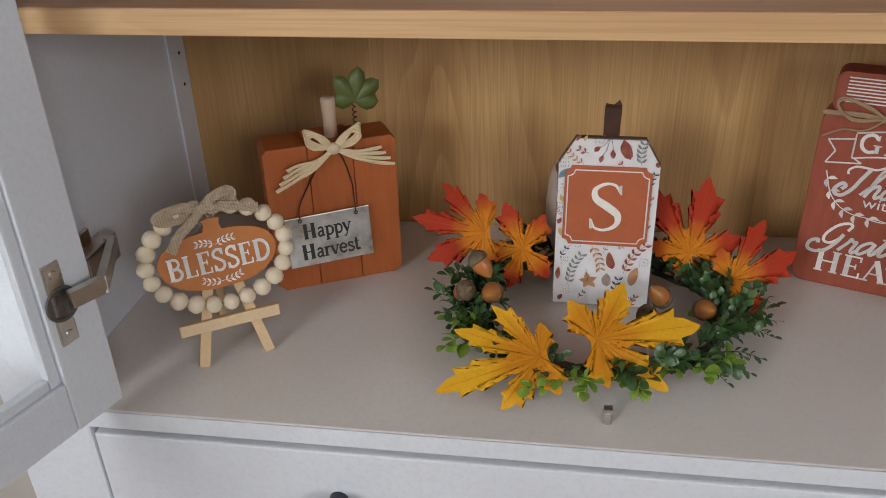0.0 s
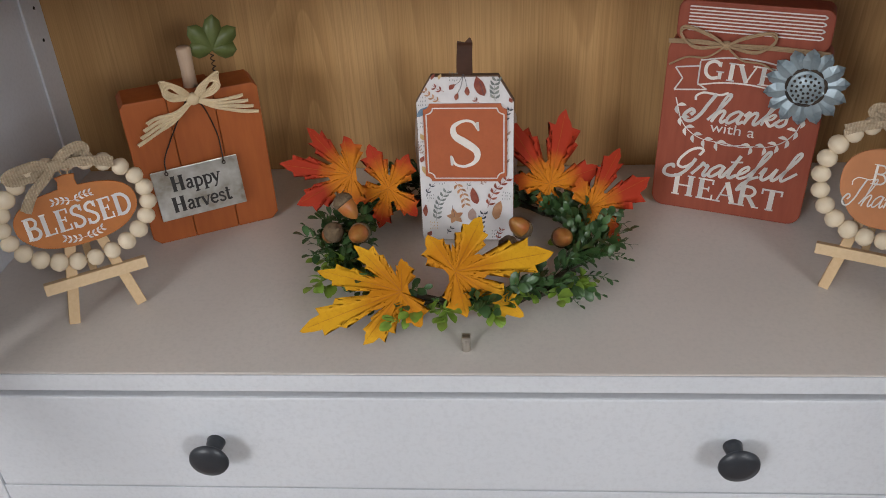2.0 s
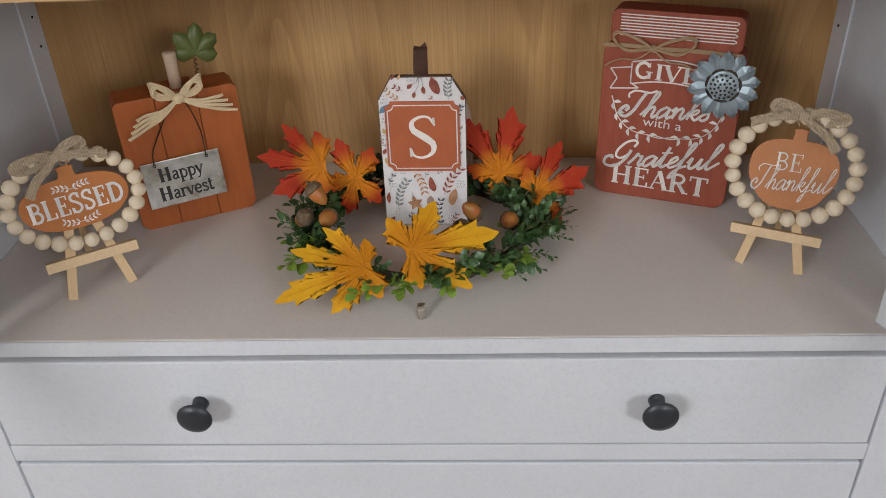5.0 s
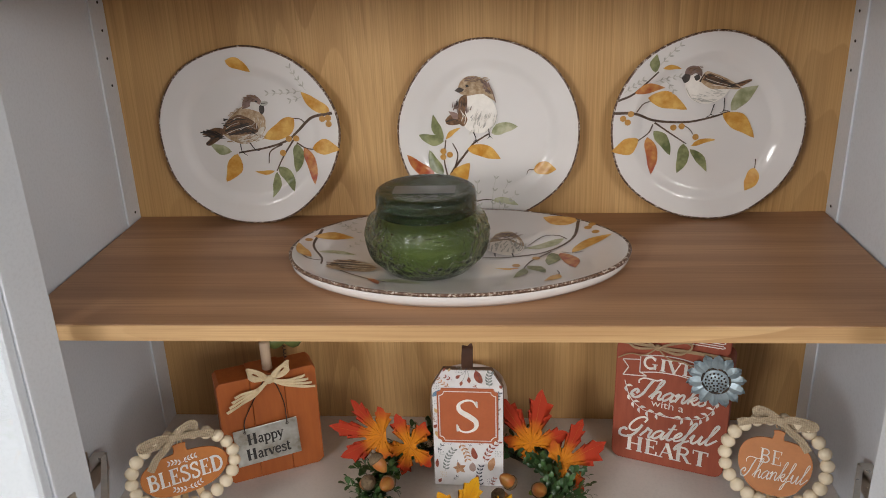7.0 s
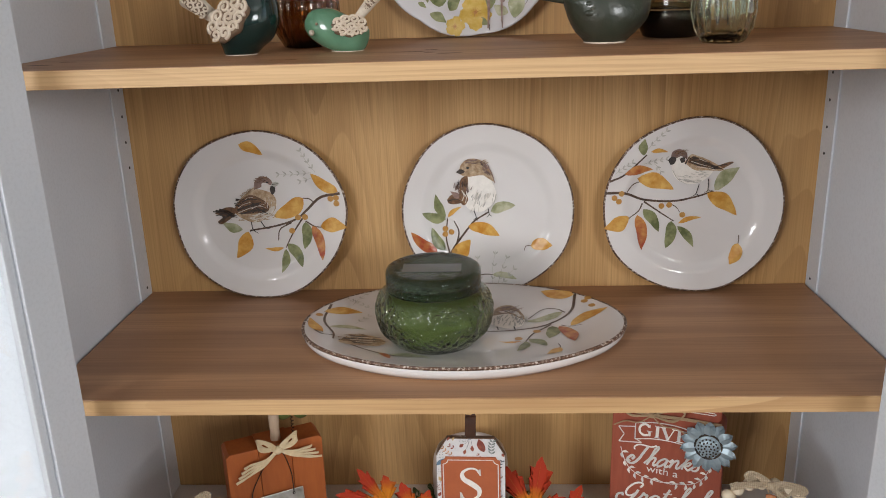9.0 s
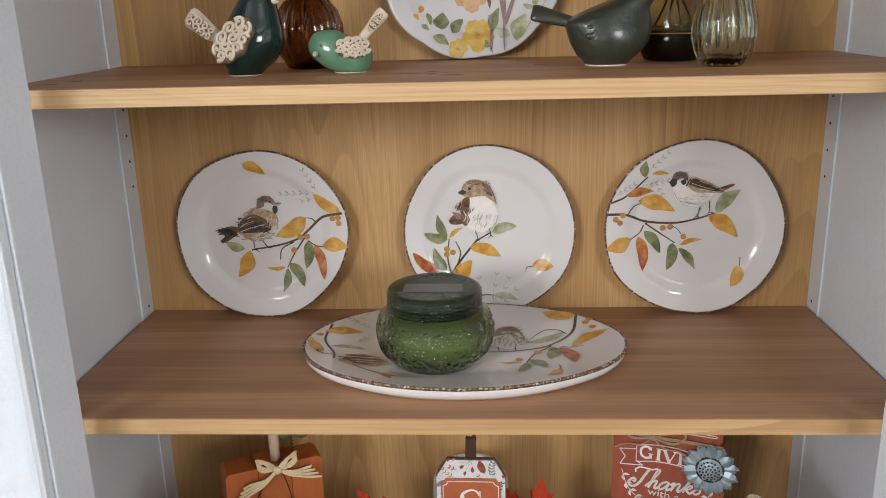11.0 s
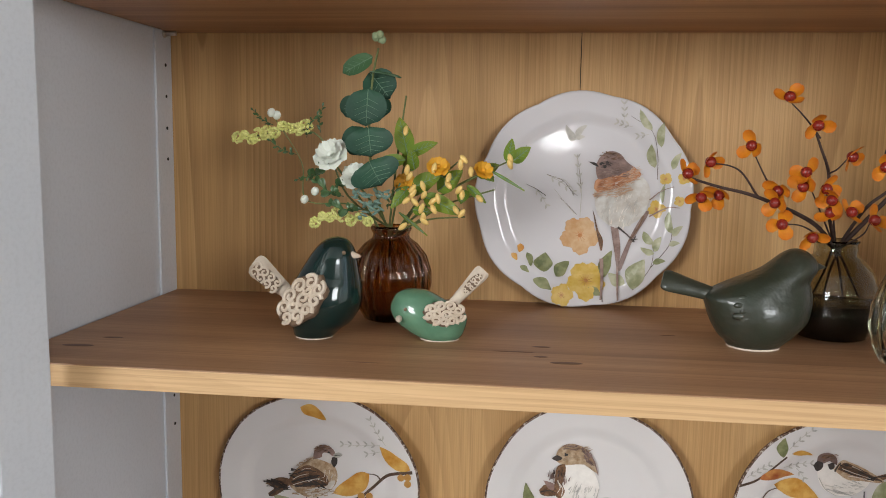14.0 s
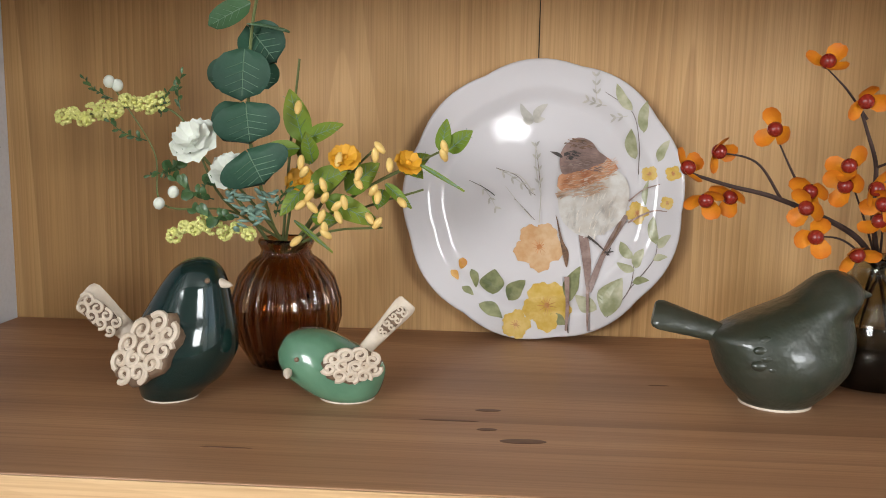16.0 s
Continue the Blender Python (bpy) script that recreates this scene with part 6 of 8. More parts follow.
SHEET = (R2, 1.010, (863, 361), (153, 142))
washes(th, sf, *SHEET, (
    (P_BROWN, (791, 342), (800, 334), (812, 338), (818, 347), (804, 350), (794, 348)),
    (P_HEAD, (797, 328), (810, 331), (818, 338), (806, 340)),
    (P_WHITE, (823, 308), (840, 298), (862, 301), (874, 318), (879, 334), (872, 350), (856, 362), (838, 362), (824, 352), (819, 335)),
    (P_TAN, (813, 297), (818, 284), (830, 276), (846, 276), (860, 283), (871, 298), (876, 314), (862, 304), (846, 303), (830, 305), (818, 302)),
    (P_BROWN, (814, 322), (817, 308), (828, 304), (829, 318), (825, 330), (829, 342), (822, 352), (814, 344)),
    (P_DARK, (808, 297), (816, 292), (824, 296), (816, 300))))
plumage(th, sf, *SHEET, ((P_SHADE, 846, 346, 20, 13, 70, 22, 10), (P_SHADE, 860, 340, 10, 18, 80, 16, 9), (P_TAN, 842, 288, 24, 9, 20, 46, 9), (P_HEAD, 862, 292, 12, 6, -50, 26, 10), (P_HEAD, 838, 280, 14, 4, 0, 24, 8), (P_HEAD, 820, 322, 6, 18, 80, 26, 9), (P_DARK, 818, 316, 4, 10, 75, 10, 8)), 32)
lines(th, sf, *SHEET, ((P_HEAD, 2.6, (858, 282), (870, 296), (877, 316)), (P_CREAM, 1.8, (820, 330), (826, 338), (824, 348)), (P_CREAM, 1.6, (818, 326), (822, 336), (818, 344)), (P_DARK, 2.2, (793, 344), (806, 341), (816, 344)), (P_INK, 5.0, (827, 290), (832, 290)), (P_INK, 1.8, (839, 361), (843, 372), (838, 376)), (P_INK, 1.4, (843, 372), (846, 378)), (P_INK, 1.8, (864, 356), (866, 367), (862, 372)), (P_INK, 1.4, (866, 367), (871, 371)), (P_GREY, 1.6, (879, 334), (874, 350), (858, 362))))

R3 = 0.1094
th, sf = dish("bird_plate", R3, 0.992, 0.66, 0.0080, uneven(4.0), stand(0.2775, R3, Z1, 4.2, 0, 0.992), "cream glazed plate painted with a brown-capped sparrow", "plate", PLATES)
motif(th, sf, R3, (460, 440), 364,
      (("g", 253, 226, 256, 158, 36), ("y", 282, 212, 352, 216, 18), ("r", 180, 302, 296, 286, 36), ("y", 232, 322, 382, 370, 62), ("y", 202, 480, 98, 524, 60), ("r", 236, 474, 255, 620, 48), ("g", 260, 450, 326, 546, 44)), (), (), ())
motif(th, sf, R3, (460, 440), 364,
      (("g", 376, 502, 356, 617, 48), ("g", 402, 524, 470, 614, 34), ("y", 405, 511, 497, 488, 20), ("p", 546, 376, 642, 284, 56), ("y", 516, 388, 640, 482, 62), ("y", 652, 600, 616, 686, 50)),
      ((11, ((100, 377), (180, 380), (262, 410), (380, 418), (470, 402), (542, 380))), (9, ((118, 330), (180, 302), (266, 224))), (7, ((262, 418), (330, 465), (386, 502))), (5, ((190, 376), (214, 346), (250, 334))), (6, ((256, 425), (240, 458), (200, 488))), (4, ((372, 430), (395, 445), (410, 466))), (4, ((653, 565), (653, 590), (648, 640)))),
      ((139, 398), (157, 413), (168, 381), (334, 438), (365, 434), (420, 476)),
      ())
for a, b, n in (((258, 262), (352, 244), 4), ((270, 200), (345, 125), 4), ((300, 262), (330, 300), 2), ((140, 300), (212, 252), 4)):
    grey_sprig(th, sf, R3, (460, 440), 364, a, b, n)

SHEET = (R3, 0.992, (1229, 360.5), (161, 154.5))
washes(th, sf, *SHEET, (
    (P_WHITE, (1188, 282), (1200, 274), (1216, 281), (1240, 288), (1262, 294), (1256, 308), (1236, 320), (1214, 320), (1198, 312), (1190, 298)),
    (P_BROWN, (1262, 293), (1290, 284), (1297, 286), (1272, 298)),
    (P_TAN, (1211, 284), (1222, 270), (1236, 273), (1256, 281), (1280, 295), (1276, 299), (1250, 298), (1230, 297)),
    (P_BROWN, (1216, 283), (1226, 273), (1242, 278), (1262, 288), (1279, 296), (1256, 294), (1236, 290)),
    (P_HEAD, (1186, 276), (1190, 264), (1202, 260), (1214, 266), (1215, 277), (1206, 272), (1196, 276)),
    (P_DARK, (1182, 279), (1188, 273), (1196, 276), (1194, 284), (1187, 287)),
    (P_DARK, (1202, 277), (1210, 274), (1212, 281), (1206, 284))))
plumage(th, sf, *SHEET, ((P_SHADE, 1222, 312, 24, 6, -8, 22, 11), (P_SHADE, 1238, 304, 16, 6, -10, 12, 10), (P_BROWN, 1204, 266, 12, 5, 10, 30, 7), (P_DARK, 1244, 286, 26, 6, -20, 34, 9)), 33)
lines(th, sf, *SHEET, ((P_CREAM, 1.2, (1222, 281), (1240, 287), (1262, 293)), (P_CREAM, 1.0, (1230, 291), (1248, 293), (1266, 297)), (P_CREAM, 1.0, (1236, 277), (1250, 283)), (P_DARK, 2.6, (1212, 286), (1216, 278), (1220, 273)), (P_DARK, 2.2, (1244, 284), (1264, 291), (1279, 297)), (P_DARK, 2.0, (1266, 291), (1296, 286)), (P_INK, 2.2, (1192, 274), (1195, 275)), (P_GREY, 1.4, (1190, 296), (1200, 312), (1216, 321)), (P_INK, 1.8, (1238, 322), (1233, 338), (1226, 343)), (P_INK, 1.4, (1233, 338), (1240, 342)), (P_INK, 1.8, (1254, 312), (1254, 332), (1248, 336)), (P_INK, 1.4, (1254, 332), (1262, 333))))

# platter
RP = 0.1810
platter, sf = dish("oval_platter", RP, 0.672, 0.45, 0.0125, uneven(1.2, 0.006), pose(-0.0060, -0.1070, Z1 + 0.0024), "oval cream platter painted with birds and autumn branches", "platter", "", True, GLAZE, True)
motif(platter, sf, RP, (0, 0), 507, (("y", -452, -89, -329, -109, 50), ("p", -416, 19, -302, 13, 25), ("y", -429, 66, -488, -32, 34), ("y", 372, -208, 265, -254, 62), ("y", 340, 8, 470, -93, 45), ("p", 324, -99, 199, -56, 39), ("g", 283, -7, 267, 92, 45), ("r", 305, 2, 339, 143, 45), ("g", 206, 78, 255, 161, 36), ("g", 198, 99, 165, 191, 31), ("y", 181, 98, 113, 97, 11), ("p", -205, 221, -85, 239, 34), ("y", 292, 190, 248, 246, 34), ("r", -236, 209, -201, 263, 22)), (), (), ())
motif(platter, sf, RP, (0, 0), 507, (), ((10, ((376, -211), (351, -99), (282, -30), (164, 12), (75, 18))), (7, ((281, -21), (224, 36), (195, 99))), (9, ((-438, -147), (-441, -27), (-398, 63), (-389, 114))), (7, ((-490, -6), (-440, 75), (-394, 84))), (7, ((-372, 114), (-294, 177), (-222, 221), (-187, 233))), (5, ((332, -94), (307, -124), (262, -130), (213, -79))), (4, ((310, -7), (339, 12), (375, 9))), (4, ((289, 150), (292, 182), (278, 212)))), ((401, -156), (421, -121), (415, -175), (-463, -61), (175, 77), (234, 23)), ())
for a, b, n in (((-300, -143), (-392, -197), 5), ((-368, -155), (-333, -241), 3), ((-340, -25), (-303, -94), 3)):
    grey_sprig(platter, sf, RP, (0, 0), 507, a, b, n)
SHEET = (RP, 1.0, (0, 0), (507, 507))
washes(platter, sf, *SHEET, ((P_WHITE, (90, -36), (99, -121), (133, -154), (179, -138), (200, -79), (190, -24), (155, 3), (120, -12)), (P_TAN, (91, -102), (114, -165), (162, -174), (195, -118), (198, -70), (160, -119), (123, -115)), (P_TAN, (-372, 135), (-350, 85), (-310, 61), (-259, 71), (-231, 105), (-244, 146), (-297, 157), (-349, 152))))
plumage(platter, sf, *SHEET, ((P_GREY, 150, -60, 46, 60, 80, 40, 30), (P_HEAD, 150, -140, 44, 24, 10, 34, 26), (P_BROWN, -300, 108, 66, 40, 6, 60, 34), (P_DARK, -296, 106, 60, 34, 6, 26, 32)), 34)
lines(platter, sf, *SHEET, ((P_CREAM, 6, (-348, 102), (-257, 88)), (P_CREAM, 6, (-336, 123), (-247, 113)), (P_CREAM, 5, (-316, 140), (-252, 134)), (P_INK, 6, (111, -3), (114, 24)), (P_INK, 6, (164, -2), (167, 25))))

# candle jar
GREEN_GLASS = glass("green_glass", (0.52, 0.60, 0.42), 0.02, 1.45)
LID_GLASS = glass("dark_green_lid_glass", (0.20, 0.30, 0.27), 0.02, 1.45)
n = Nodes(LID_GLASS)
n.bump(n.ramp(n.noise(n.coords(), 130, 3, 0.6, 1.8), (0.44, (0, 0, 0)), (0.56, (1, 1, 1))), 0.45, 0.003)
n = Nodes(GREEN_GLASS)
n.bump(n.ramp(n.noise(n.coords(), 170, 2, 0.5, 1.6), (0.50, (0, 0, 0)), (0.60, (1, 1, 1))), 0.18, 0.002)
WAX = mottled("green_wax", (0.43, 0.48, 0.21), (0.37, 0.42, 0.17), 30, 0.5, 0.05)
candle = empty("candle_jar", pose(-0.0345, -0.1330, Z1 + 0.0072) @ Matrix.Scale(1.04, 4), "green embossed glass candle jar with lid on the platter", "candle")


def embossed(a, z):
    """Slanting dashes pressed out of the glass, in staggered rows."""
    k = max(0.0, min(1.0, (z - 0.010) / 0.006)) * max(0.0, min(1.0, (0.058 - z) / 0.006))
    w = math.sin(31 * a + 3.0 * math.sin(5 * a + 90 * z) + 210 * z) * math.sin(620 * z + 2.6 * math.sin(7 * a) + 1.8 * math.sin(12 * a + 200 * z))
    return 1 + 0.055 * k * max(-0.25, min(0.40, w))


outside = [p for p in spline([(0.045, 0.003, 0), (0.0560, 0.016, 0), (0.0605, 0.032, 0), (0.0602, 0.042, 0), (0.0565, 0.053, 0), (0.0500, 0.060, 0), (0.0465, 0.064, 0)], 12)]
bm = lathe([(0, 0), (0.036, 0)] + [(p.x, p.y) for p in outside] + [(0.0465, 0.068)], 300, None, None, embossed)
lathe([(0.0465, 0.068), (0.0440, 0.068), (0.0440, 0.064), (0.047, 0.059), (0.0535, 0.051), (0.0570, 0.041), (0.0572, 0.032), (0.0525, 0.017), (0.043, 0.0065), (0.034, 0.0045), (0, 0.0045)], 300, bm)
bmesh.ops.remove_doubles(bm, verts=bm.verts, dist=0.00002)
part("jar_glass", bm, GREEN_GLASS, candle, "green embossed glass bowl", True)
part("wax", lathe([(0, 0.0050), (0.033, 0.0050), (0.0425, 0.0070), (0.0520, 0.0175), (0.0565, 0.0315), (0.0565, 0.037), (0, 0.0375)], 56), WAX, candle, "green candle wax", True)
lid = part("lid", lathe([(0.0452, 0.0600), (0.0490, 0.0600), (0.0495, 0.0620), (0.0492, 0.0760), (0.0478, 0.0805), (0.0450, 0.0820), (0.0405, 0.0812), (0.036, 0.0800), (0, 0.0800), (0, 0.0770), (0.043, 0.0770), (0.0455, 0.0745), (0.0455, 0.0602)], 72), LID_GLASS, candle, "dark green glass lid", True)
LABEL = mottled("clear_label", (0.13, 0.145, 0.135), (0.11, 0.12, 0.11), 40, 0.3, 0.0)
lab = part("lid_label", board(rounded(-0.0300, -0.0120, 0.0300, 0.0120, 0.001), 0.0003), LABEL, lid, "grey sticker with unreadable print")
lab.matrix_local = pose(-0.001, -0.002, 0.0806)


# ---- upper shelf ----
def stack(sections, n=40, bm=None, mat=0):
    """A rounded body from level ovals: (height, centre x, half length, half width)."""
    bm = bm or bmesh.new()
    # densify with a smooth curve so the silhouette stays round
    c = spline([(z, x, rx) for z, x, rx, _ in sections], 5)
    w = spline([(z, ry, 0) for z, _, _, ry in sections], 5)
    rows = []
    for p, q in zip(c, w):
        rows.append([bm.verts.new((p.y + max(p.z, 0.0002) * math.cos(2 * math.pi * k / n), max(q.y, 0.0002) * math.sin(2 * math.pi * k / n), p.x)) for k in range(n)])
    made = []
    for a, b in zip(rows, rows[1:]):
        for k in range(n):
            made.append(bm.faces.new((a[k], a[(k + 1) % n], b[(k + 1) % n], b[k])))
    made += [bm.faces.new(rows[0]), bm.faces.new(rows[-1])]
    for f in made:
        f.material_index = mat
    return bm


def add_mat(bm, before, index):
    for f in list(bm.faces)[before:]:
        f.material_index = index


def ceramic(name, a, b, rough=0.12, scale=18.0, pool=(0.02, 0.02, 0.02), relief=0.10):
    """Thick pooled glaze: lighter where thin, darker in the folds of a slow noise."""
    m = material(name, a, rough)
    n = Nodes(m)
    v = n.coords()
    slow = n.noise(v, scale, 4, 0.6, 0.8)
    c = n.ramp(slow, (0.30, a), (0.62, b), (0.76, pool))
    n.color(c)
    n.rough(n.noise(v, scale * 5), rough, rough + 0.10)
    n.bump(n.noise(v, scale * 6, 2), relief, 0.002)
    n.b.inputs["Coat Weight"].default_value = 0.4
    n.b.inputs["Coat Roughness"].default_value = 0.08
    return m


TEAL = ceramic("teal_glaze", (0.0035, 0.016, 0.018), (0.005, 0.022, 0.018), 0.07, 20, (0.012, 0.020, 0.012))
MINT = ceramic("mint_glaze", (0.095, 0.21, 0.130), (0.125, 0.26, 0.162), 0.10, 26, (0.22, 0.30, 0.20))
SLATE = ceramic("slate_green_glaze", (0.024, 0.034, 0.022), (0.040, 0.042, 0.030), 0.30, 22, (0.066, 0.054, 0.046), 0.45)
BISQUE = mottled("cream_bisque", (0.66, 0.56, 0.45), (0.56, 0.45, 0.34), 90, 0.55, 0.2)
SCROLL = mottled("brown_scroll_line", (0.13, 0.08, 0.05), (0.24, 0.155, 0.095), 120, 0.6, 0.1)


def curl(bm, m, s, cx, cy, r, a0, turns, thick, lift):
    pts = []
    for i in range(17):
        t = i / 16
        a = a0 + turns * 2 * math.pi * t
        q = r * (1.12 - 0.90 * t)
        u, w = cx + q * math.cos(a), cy + q * math.sin(a)
        pts.append(m @ Vector((u * s, w * s, lift - 0.0011 * (u * u + w * w))))
    tube(pts, thick, 6, bm, 0.75)


def scrolls(bm, m, s, thick, lift=0.0):
    """Fat curls of clay laid side by side over a patch, in the plane of m (x along, y up)."""
    for cx, cy, r, a0, turns in ((-0.62, 0.30, 0.25, 3.6, -1.3), (-0.20, 0.44, 0.25, 3.0, -1.3), (0.26, 0.44, 0.25, 2.6, -1.3), (0.66, 0.22, 0.25, 1.6, -1.3), (0.70, -0.20, 0.24, 0.4, -1.3), (0.36, -0.44, 0.24, 5.6, 1.3), (-0.06, -0.46, 0.22, 5.0, 1.3), (-0.46, -0.34, 0.24, 4.2, 1.3), (-0.78, -0.06, 0.20, 3.3, 1.2), (-0.32, 0.02, 0.22, 1.0, 1.2), (0.10, -0.04, 0.22, 4.0, -1.2), (0.40, 0.02, 0.16, 2.0, 1.1)):
        curl(bm, m, s, cx, cy, r, a0, turns, thick, lift)


def tail_scrolls(bm, m, ln, w, thick):
    """Two rows of small curls along a tail whose middle is m, x along it."""
    for k in range(4):
        u = (k - 1.5) / 1.7
        for g in (-1, 1):
            curl(bm, m, 1.0, u * ln * 0.5, g * w * 0.20, w * (0.20 + 0.02 * k), 1.4 * g + 0.5 * k, g * 1.15, thick * 1.5, 0.0011)


def disc(bm, m, rx, ry, thick, jag, idx, n=30):
    """A domed patch with a scalloped edge, standing proud by thick along m's z."""
    before = len(bm.faces)
    rows = []
    for f, h in ((1.0, -0.7), (1.0, 0.35), (0.90, 0.80), (0.5, 0.95)):
        rows.append([bm.verts.new(m @ Vector((rx * f * (1 + jag * math.sin(7 * a)) * math.cos(a), ry * f * (1 + jag * math.sin(7 * a)) * math.sin(a), thick * h))) for a in [2 * math.pi * k / n for k in range(n)]])
    mid = bm.verts.new(m @ Vector((0, 0, thick)))
    for k in range(n):
        l = (k + 1) % n
        for r, s in zip(rows, rows[1:]):
            bm.faces.new((r[k], r[l], s[l], s[k]))
        bm.faces.new((rows[-1][k], rows[-1][l], mid))
    bm.faces.ensure_lookup_table()
    add_mat(bm, before, idx)


def paddle(bm, a, b, w0, w1, thick, idx, face=(0, -1, 0)):
    """A flat tail from a to b, widening from w0 to w1 with a rounded end."""
    before = len(bm.faces)
    a, b = Vector(a), Vector(b)
    d = b - a
    side = d.cross(Vector(face)).normalized()
    nrm = side.cross(d).normalized()
    rows = []
    for t, k in ((0, 0), (0.25, 0.25), (0.5, 0.5), (0.75, 0.85), (0.9, 1.0), (0.97, 0.8), (1.0, 0.35)):
        w = (w0 + (w1 - w0) * k) * 0.5
        th = thick * (1.0 if t < 0.95 else 0.6)
        c = a + d * t
        rows.append([bm.verts.new(c + side * w * math.cos(q) + nrm * th * math.sin(q)) for q in [2 * math.pi * j / 14 for j in range(14)]])
    for r, s in zip(rows, rows[1:]):
        for j in range(14):
            bm.faces.new((r[j], r[(j + 1) % 14], s[(j + 1) % 14], s[j]))
    bm.faces.new(rows[0])
    bm.faces.new(rows[-1])
    bm.faces.ensure_lookup_table()
    add_mat(bm, before, idx)


def figurine(name, bm, mats, m, label):
    o = part(name, bm, mats, None, "", True)
    o.matrix_world = m
    sharp(o, 50)
    return tagged(o, label, "figurine", "ceramic bird figurines")


# teal figurine
bm = stack(((0.0, 0.002, 0.0135, 0.0125), (0.0012, 0.002, 0.0160, 0.0150), (0.006, 0.0040, 0.0190, 0.0185), (0.014, 0.0078, 0.0250, 0.0235), (0.028, 0.0100, 0.0303, 0.0270), (0.040, 0.0122, 0.0284, 0.0250), (0.050, 0.0144, 0.0246, 0.0215), (0.060, 0.0166, 0.0205, 0.0185), (0.067, 0.0182, 0.0174, 0.0165), (0.074, 0.0196, 0.0130, 0.0130), (0.0785, 0.0205, 0.0074, 0.0074), (0.0802, 0.0208, 0.0008, 0.0008)))
bm.faces.ensure_lookup_table()
paddle(bm, (-0.010, 0, 0.026), (-0.0500, 0.004, 0.0560), 0.009, 0.0205, 0.0032, 1)
k = len(bm.faces)
lathe([(0, 0.0075), (0.0014, 0.0055), (0.0030, 0), (0.0030, -0.003)], 12, bm, pose(0.0340, -0.004, 0.0665, 0, 97, -8))
bm.faces.ensure_lookup_table()
add_mat(bm, k, 1)
mw = pose(0.0010, -0.0236, 0.0300, 78, 0, -14)
mw = Matrix.Translation((0, 0, 0.003)) @ mw @ pose(0, 0, 0, 0, 0, 48) @ Matrix.Diagonal((1.2, 1.0, 1, 1))
disc(bm, mw, 0.0196, 0.0147, 0.0042, 0.07, 2)
tail = Matrix.Translation((-0.0365, -0.0012, 0.0459)) @ pose(0, 0, 0, 90, 0, 0) @ pose(0, 0, 0.0028, 0, 0, 143)
disc(bm, tail, 0.0130, 0.0066, 0.0008, 0, 2)
k = len(bm.faces)
scrolls(bm, mw, 0.0196, 0.00185, 0.0042)
tail_scrolls(bm, tail, 0.0225, 0.0150, 0.00072)
bm.faces.ensure_lookup_table()
add_mat(bm, k, 1)
k = len(bm.faces)
lathe([(0, -0.0001), (0.0150, -0.0001), (0.0146, 0.0012), (0, 0.0014)], 28, bm, pose(0.0020, 0, 0) @ Matrix.Diagonal((1, 0.96, 1, 1)))
bm.faces.ensure_lookup_table()
add_mat(bm, k, 1)
for s in (-1,):
    k = len(bm.faces)
    ball(0.0016, (0.0295, s * 0.0118, 0.0690), 8, bm)
    bm.faces.ensure_lookup_table()
    add_mat(bm, k, 2)
figurine("bird_figurine", bm, [TEAL, BISQUE, SCROLL], pose(-0.2175, -0.1400, Z2 + 0.0002, 0, 0, -2) @ Matrix.Scale(1.045, 4), "dark teal glazed ceramic bird with cream scrolled wing")

# mint figurine
bm = stack(((0.0, 0.006, 0.0130, 0.0110), (0.001, 0.0055, 0.0160, 0.0135), (0.005, 0.0030, 0.0215, 0.0165), (0.013, -0.0010, 0.0280, 0.0190), (0.020, -0.0035, 0.0300, 0.0200), (0.027, -0.0075, 0.0268, 0.0185), (0.032, -0.0118, 0.0205, 0.0160), (0.0365, -0.0142, 0.0150, 0.0125), (0.0395, -0.0148, 0.0085, 0.0075), (0.0405, -0.0148, 0.0010, 0.0010)))
bm.faces.ensure_lookup_table()
paddle(bm, (0.0150, 0, 0.0280), (0.0400, 0.002, 0.0560), 0.008, 0.0130, 0.0026, 1)
mw = pose(0.0090, -0.0168, 0.0235, 80, 0, 12)
mw = mw @ Matrix.Diagonal((1, 0.80, 1, 1))
disc(bm, mw, 0.0162, 0.0122, 0.0038, 0.07, 2)
tail = Matrix.Translation((0.0310, -0.0008, 0.0459)) @ pose(0, 0, 0, 90, 0, 0) @ pose(0, 0, 0.0022, 0, 0, 48)
disc(bm, tail, 0.0100, 0.0037, 0.0008, 0, 2)
k = len(bm.faces)
scrolls(bm, mw, 0.0166, 0.00150, 0.0038)
tail_scrolls(bm, tail, 0.0180, 0.0085, 0.00048)
bm.faces.ensure_lookup_table()
add_mat(bm, k, 1)
k = len(bm.faces)
ball(0.0014, (-0.0215, -0.0165, 0.0265), 8, bm)
bm.faces.ensure_lookup_table()
add_mat(bm, k, 2)
k = len(bm.faces)
lathe([(0, 0.0055), (0.0012, 0.0042), (0.0026, 0), (0.0026, -0.002)], 10, bm, pose(-0.0265, -0.0165, 0.0185, 100, -30, 0))
lathe([(0, -0.0001), (0.0158, -0.0001), (0.0152, 0.0010), (0, 0.0012)], 24, bm, pose(0.0055, 0, 0) @ Matrix.Diagonal((1, 0.84, 1, 1)))
bm.faces.ensure_lookup_table()
add_mat(bm, k, 1)
figurine("bird_figurine", bm, [MINT, BISQUE, SCROLL], pose(-0.1170, -0.1310, Z2 + 0.0002, 0, 0, 6) @ Matrix.Scale(1.03, 4), "small mint green ceramic bird with cream scrolled wing")

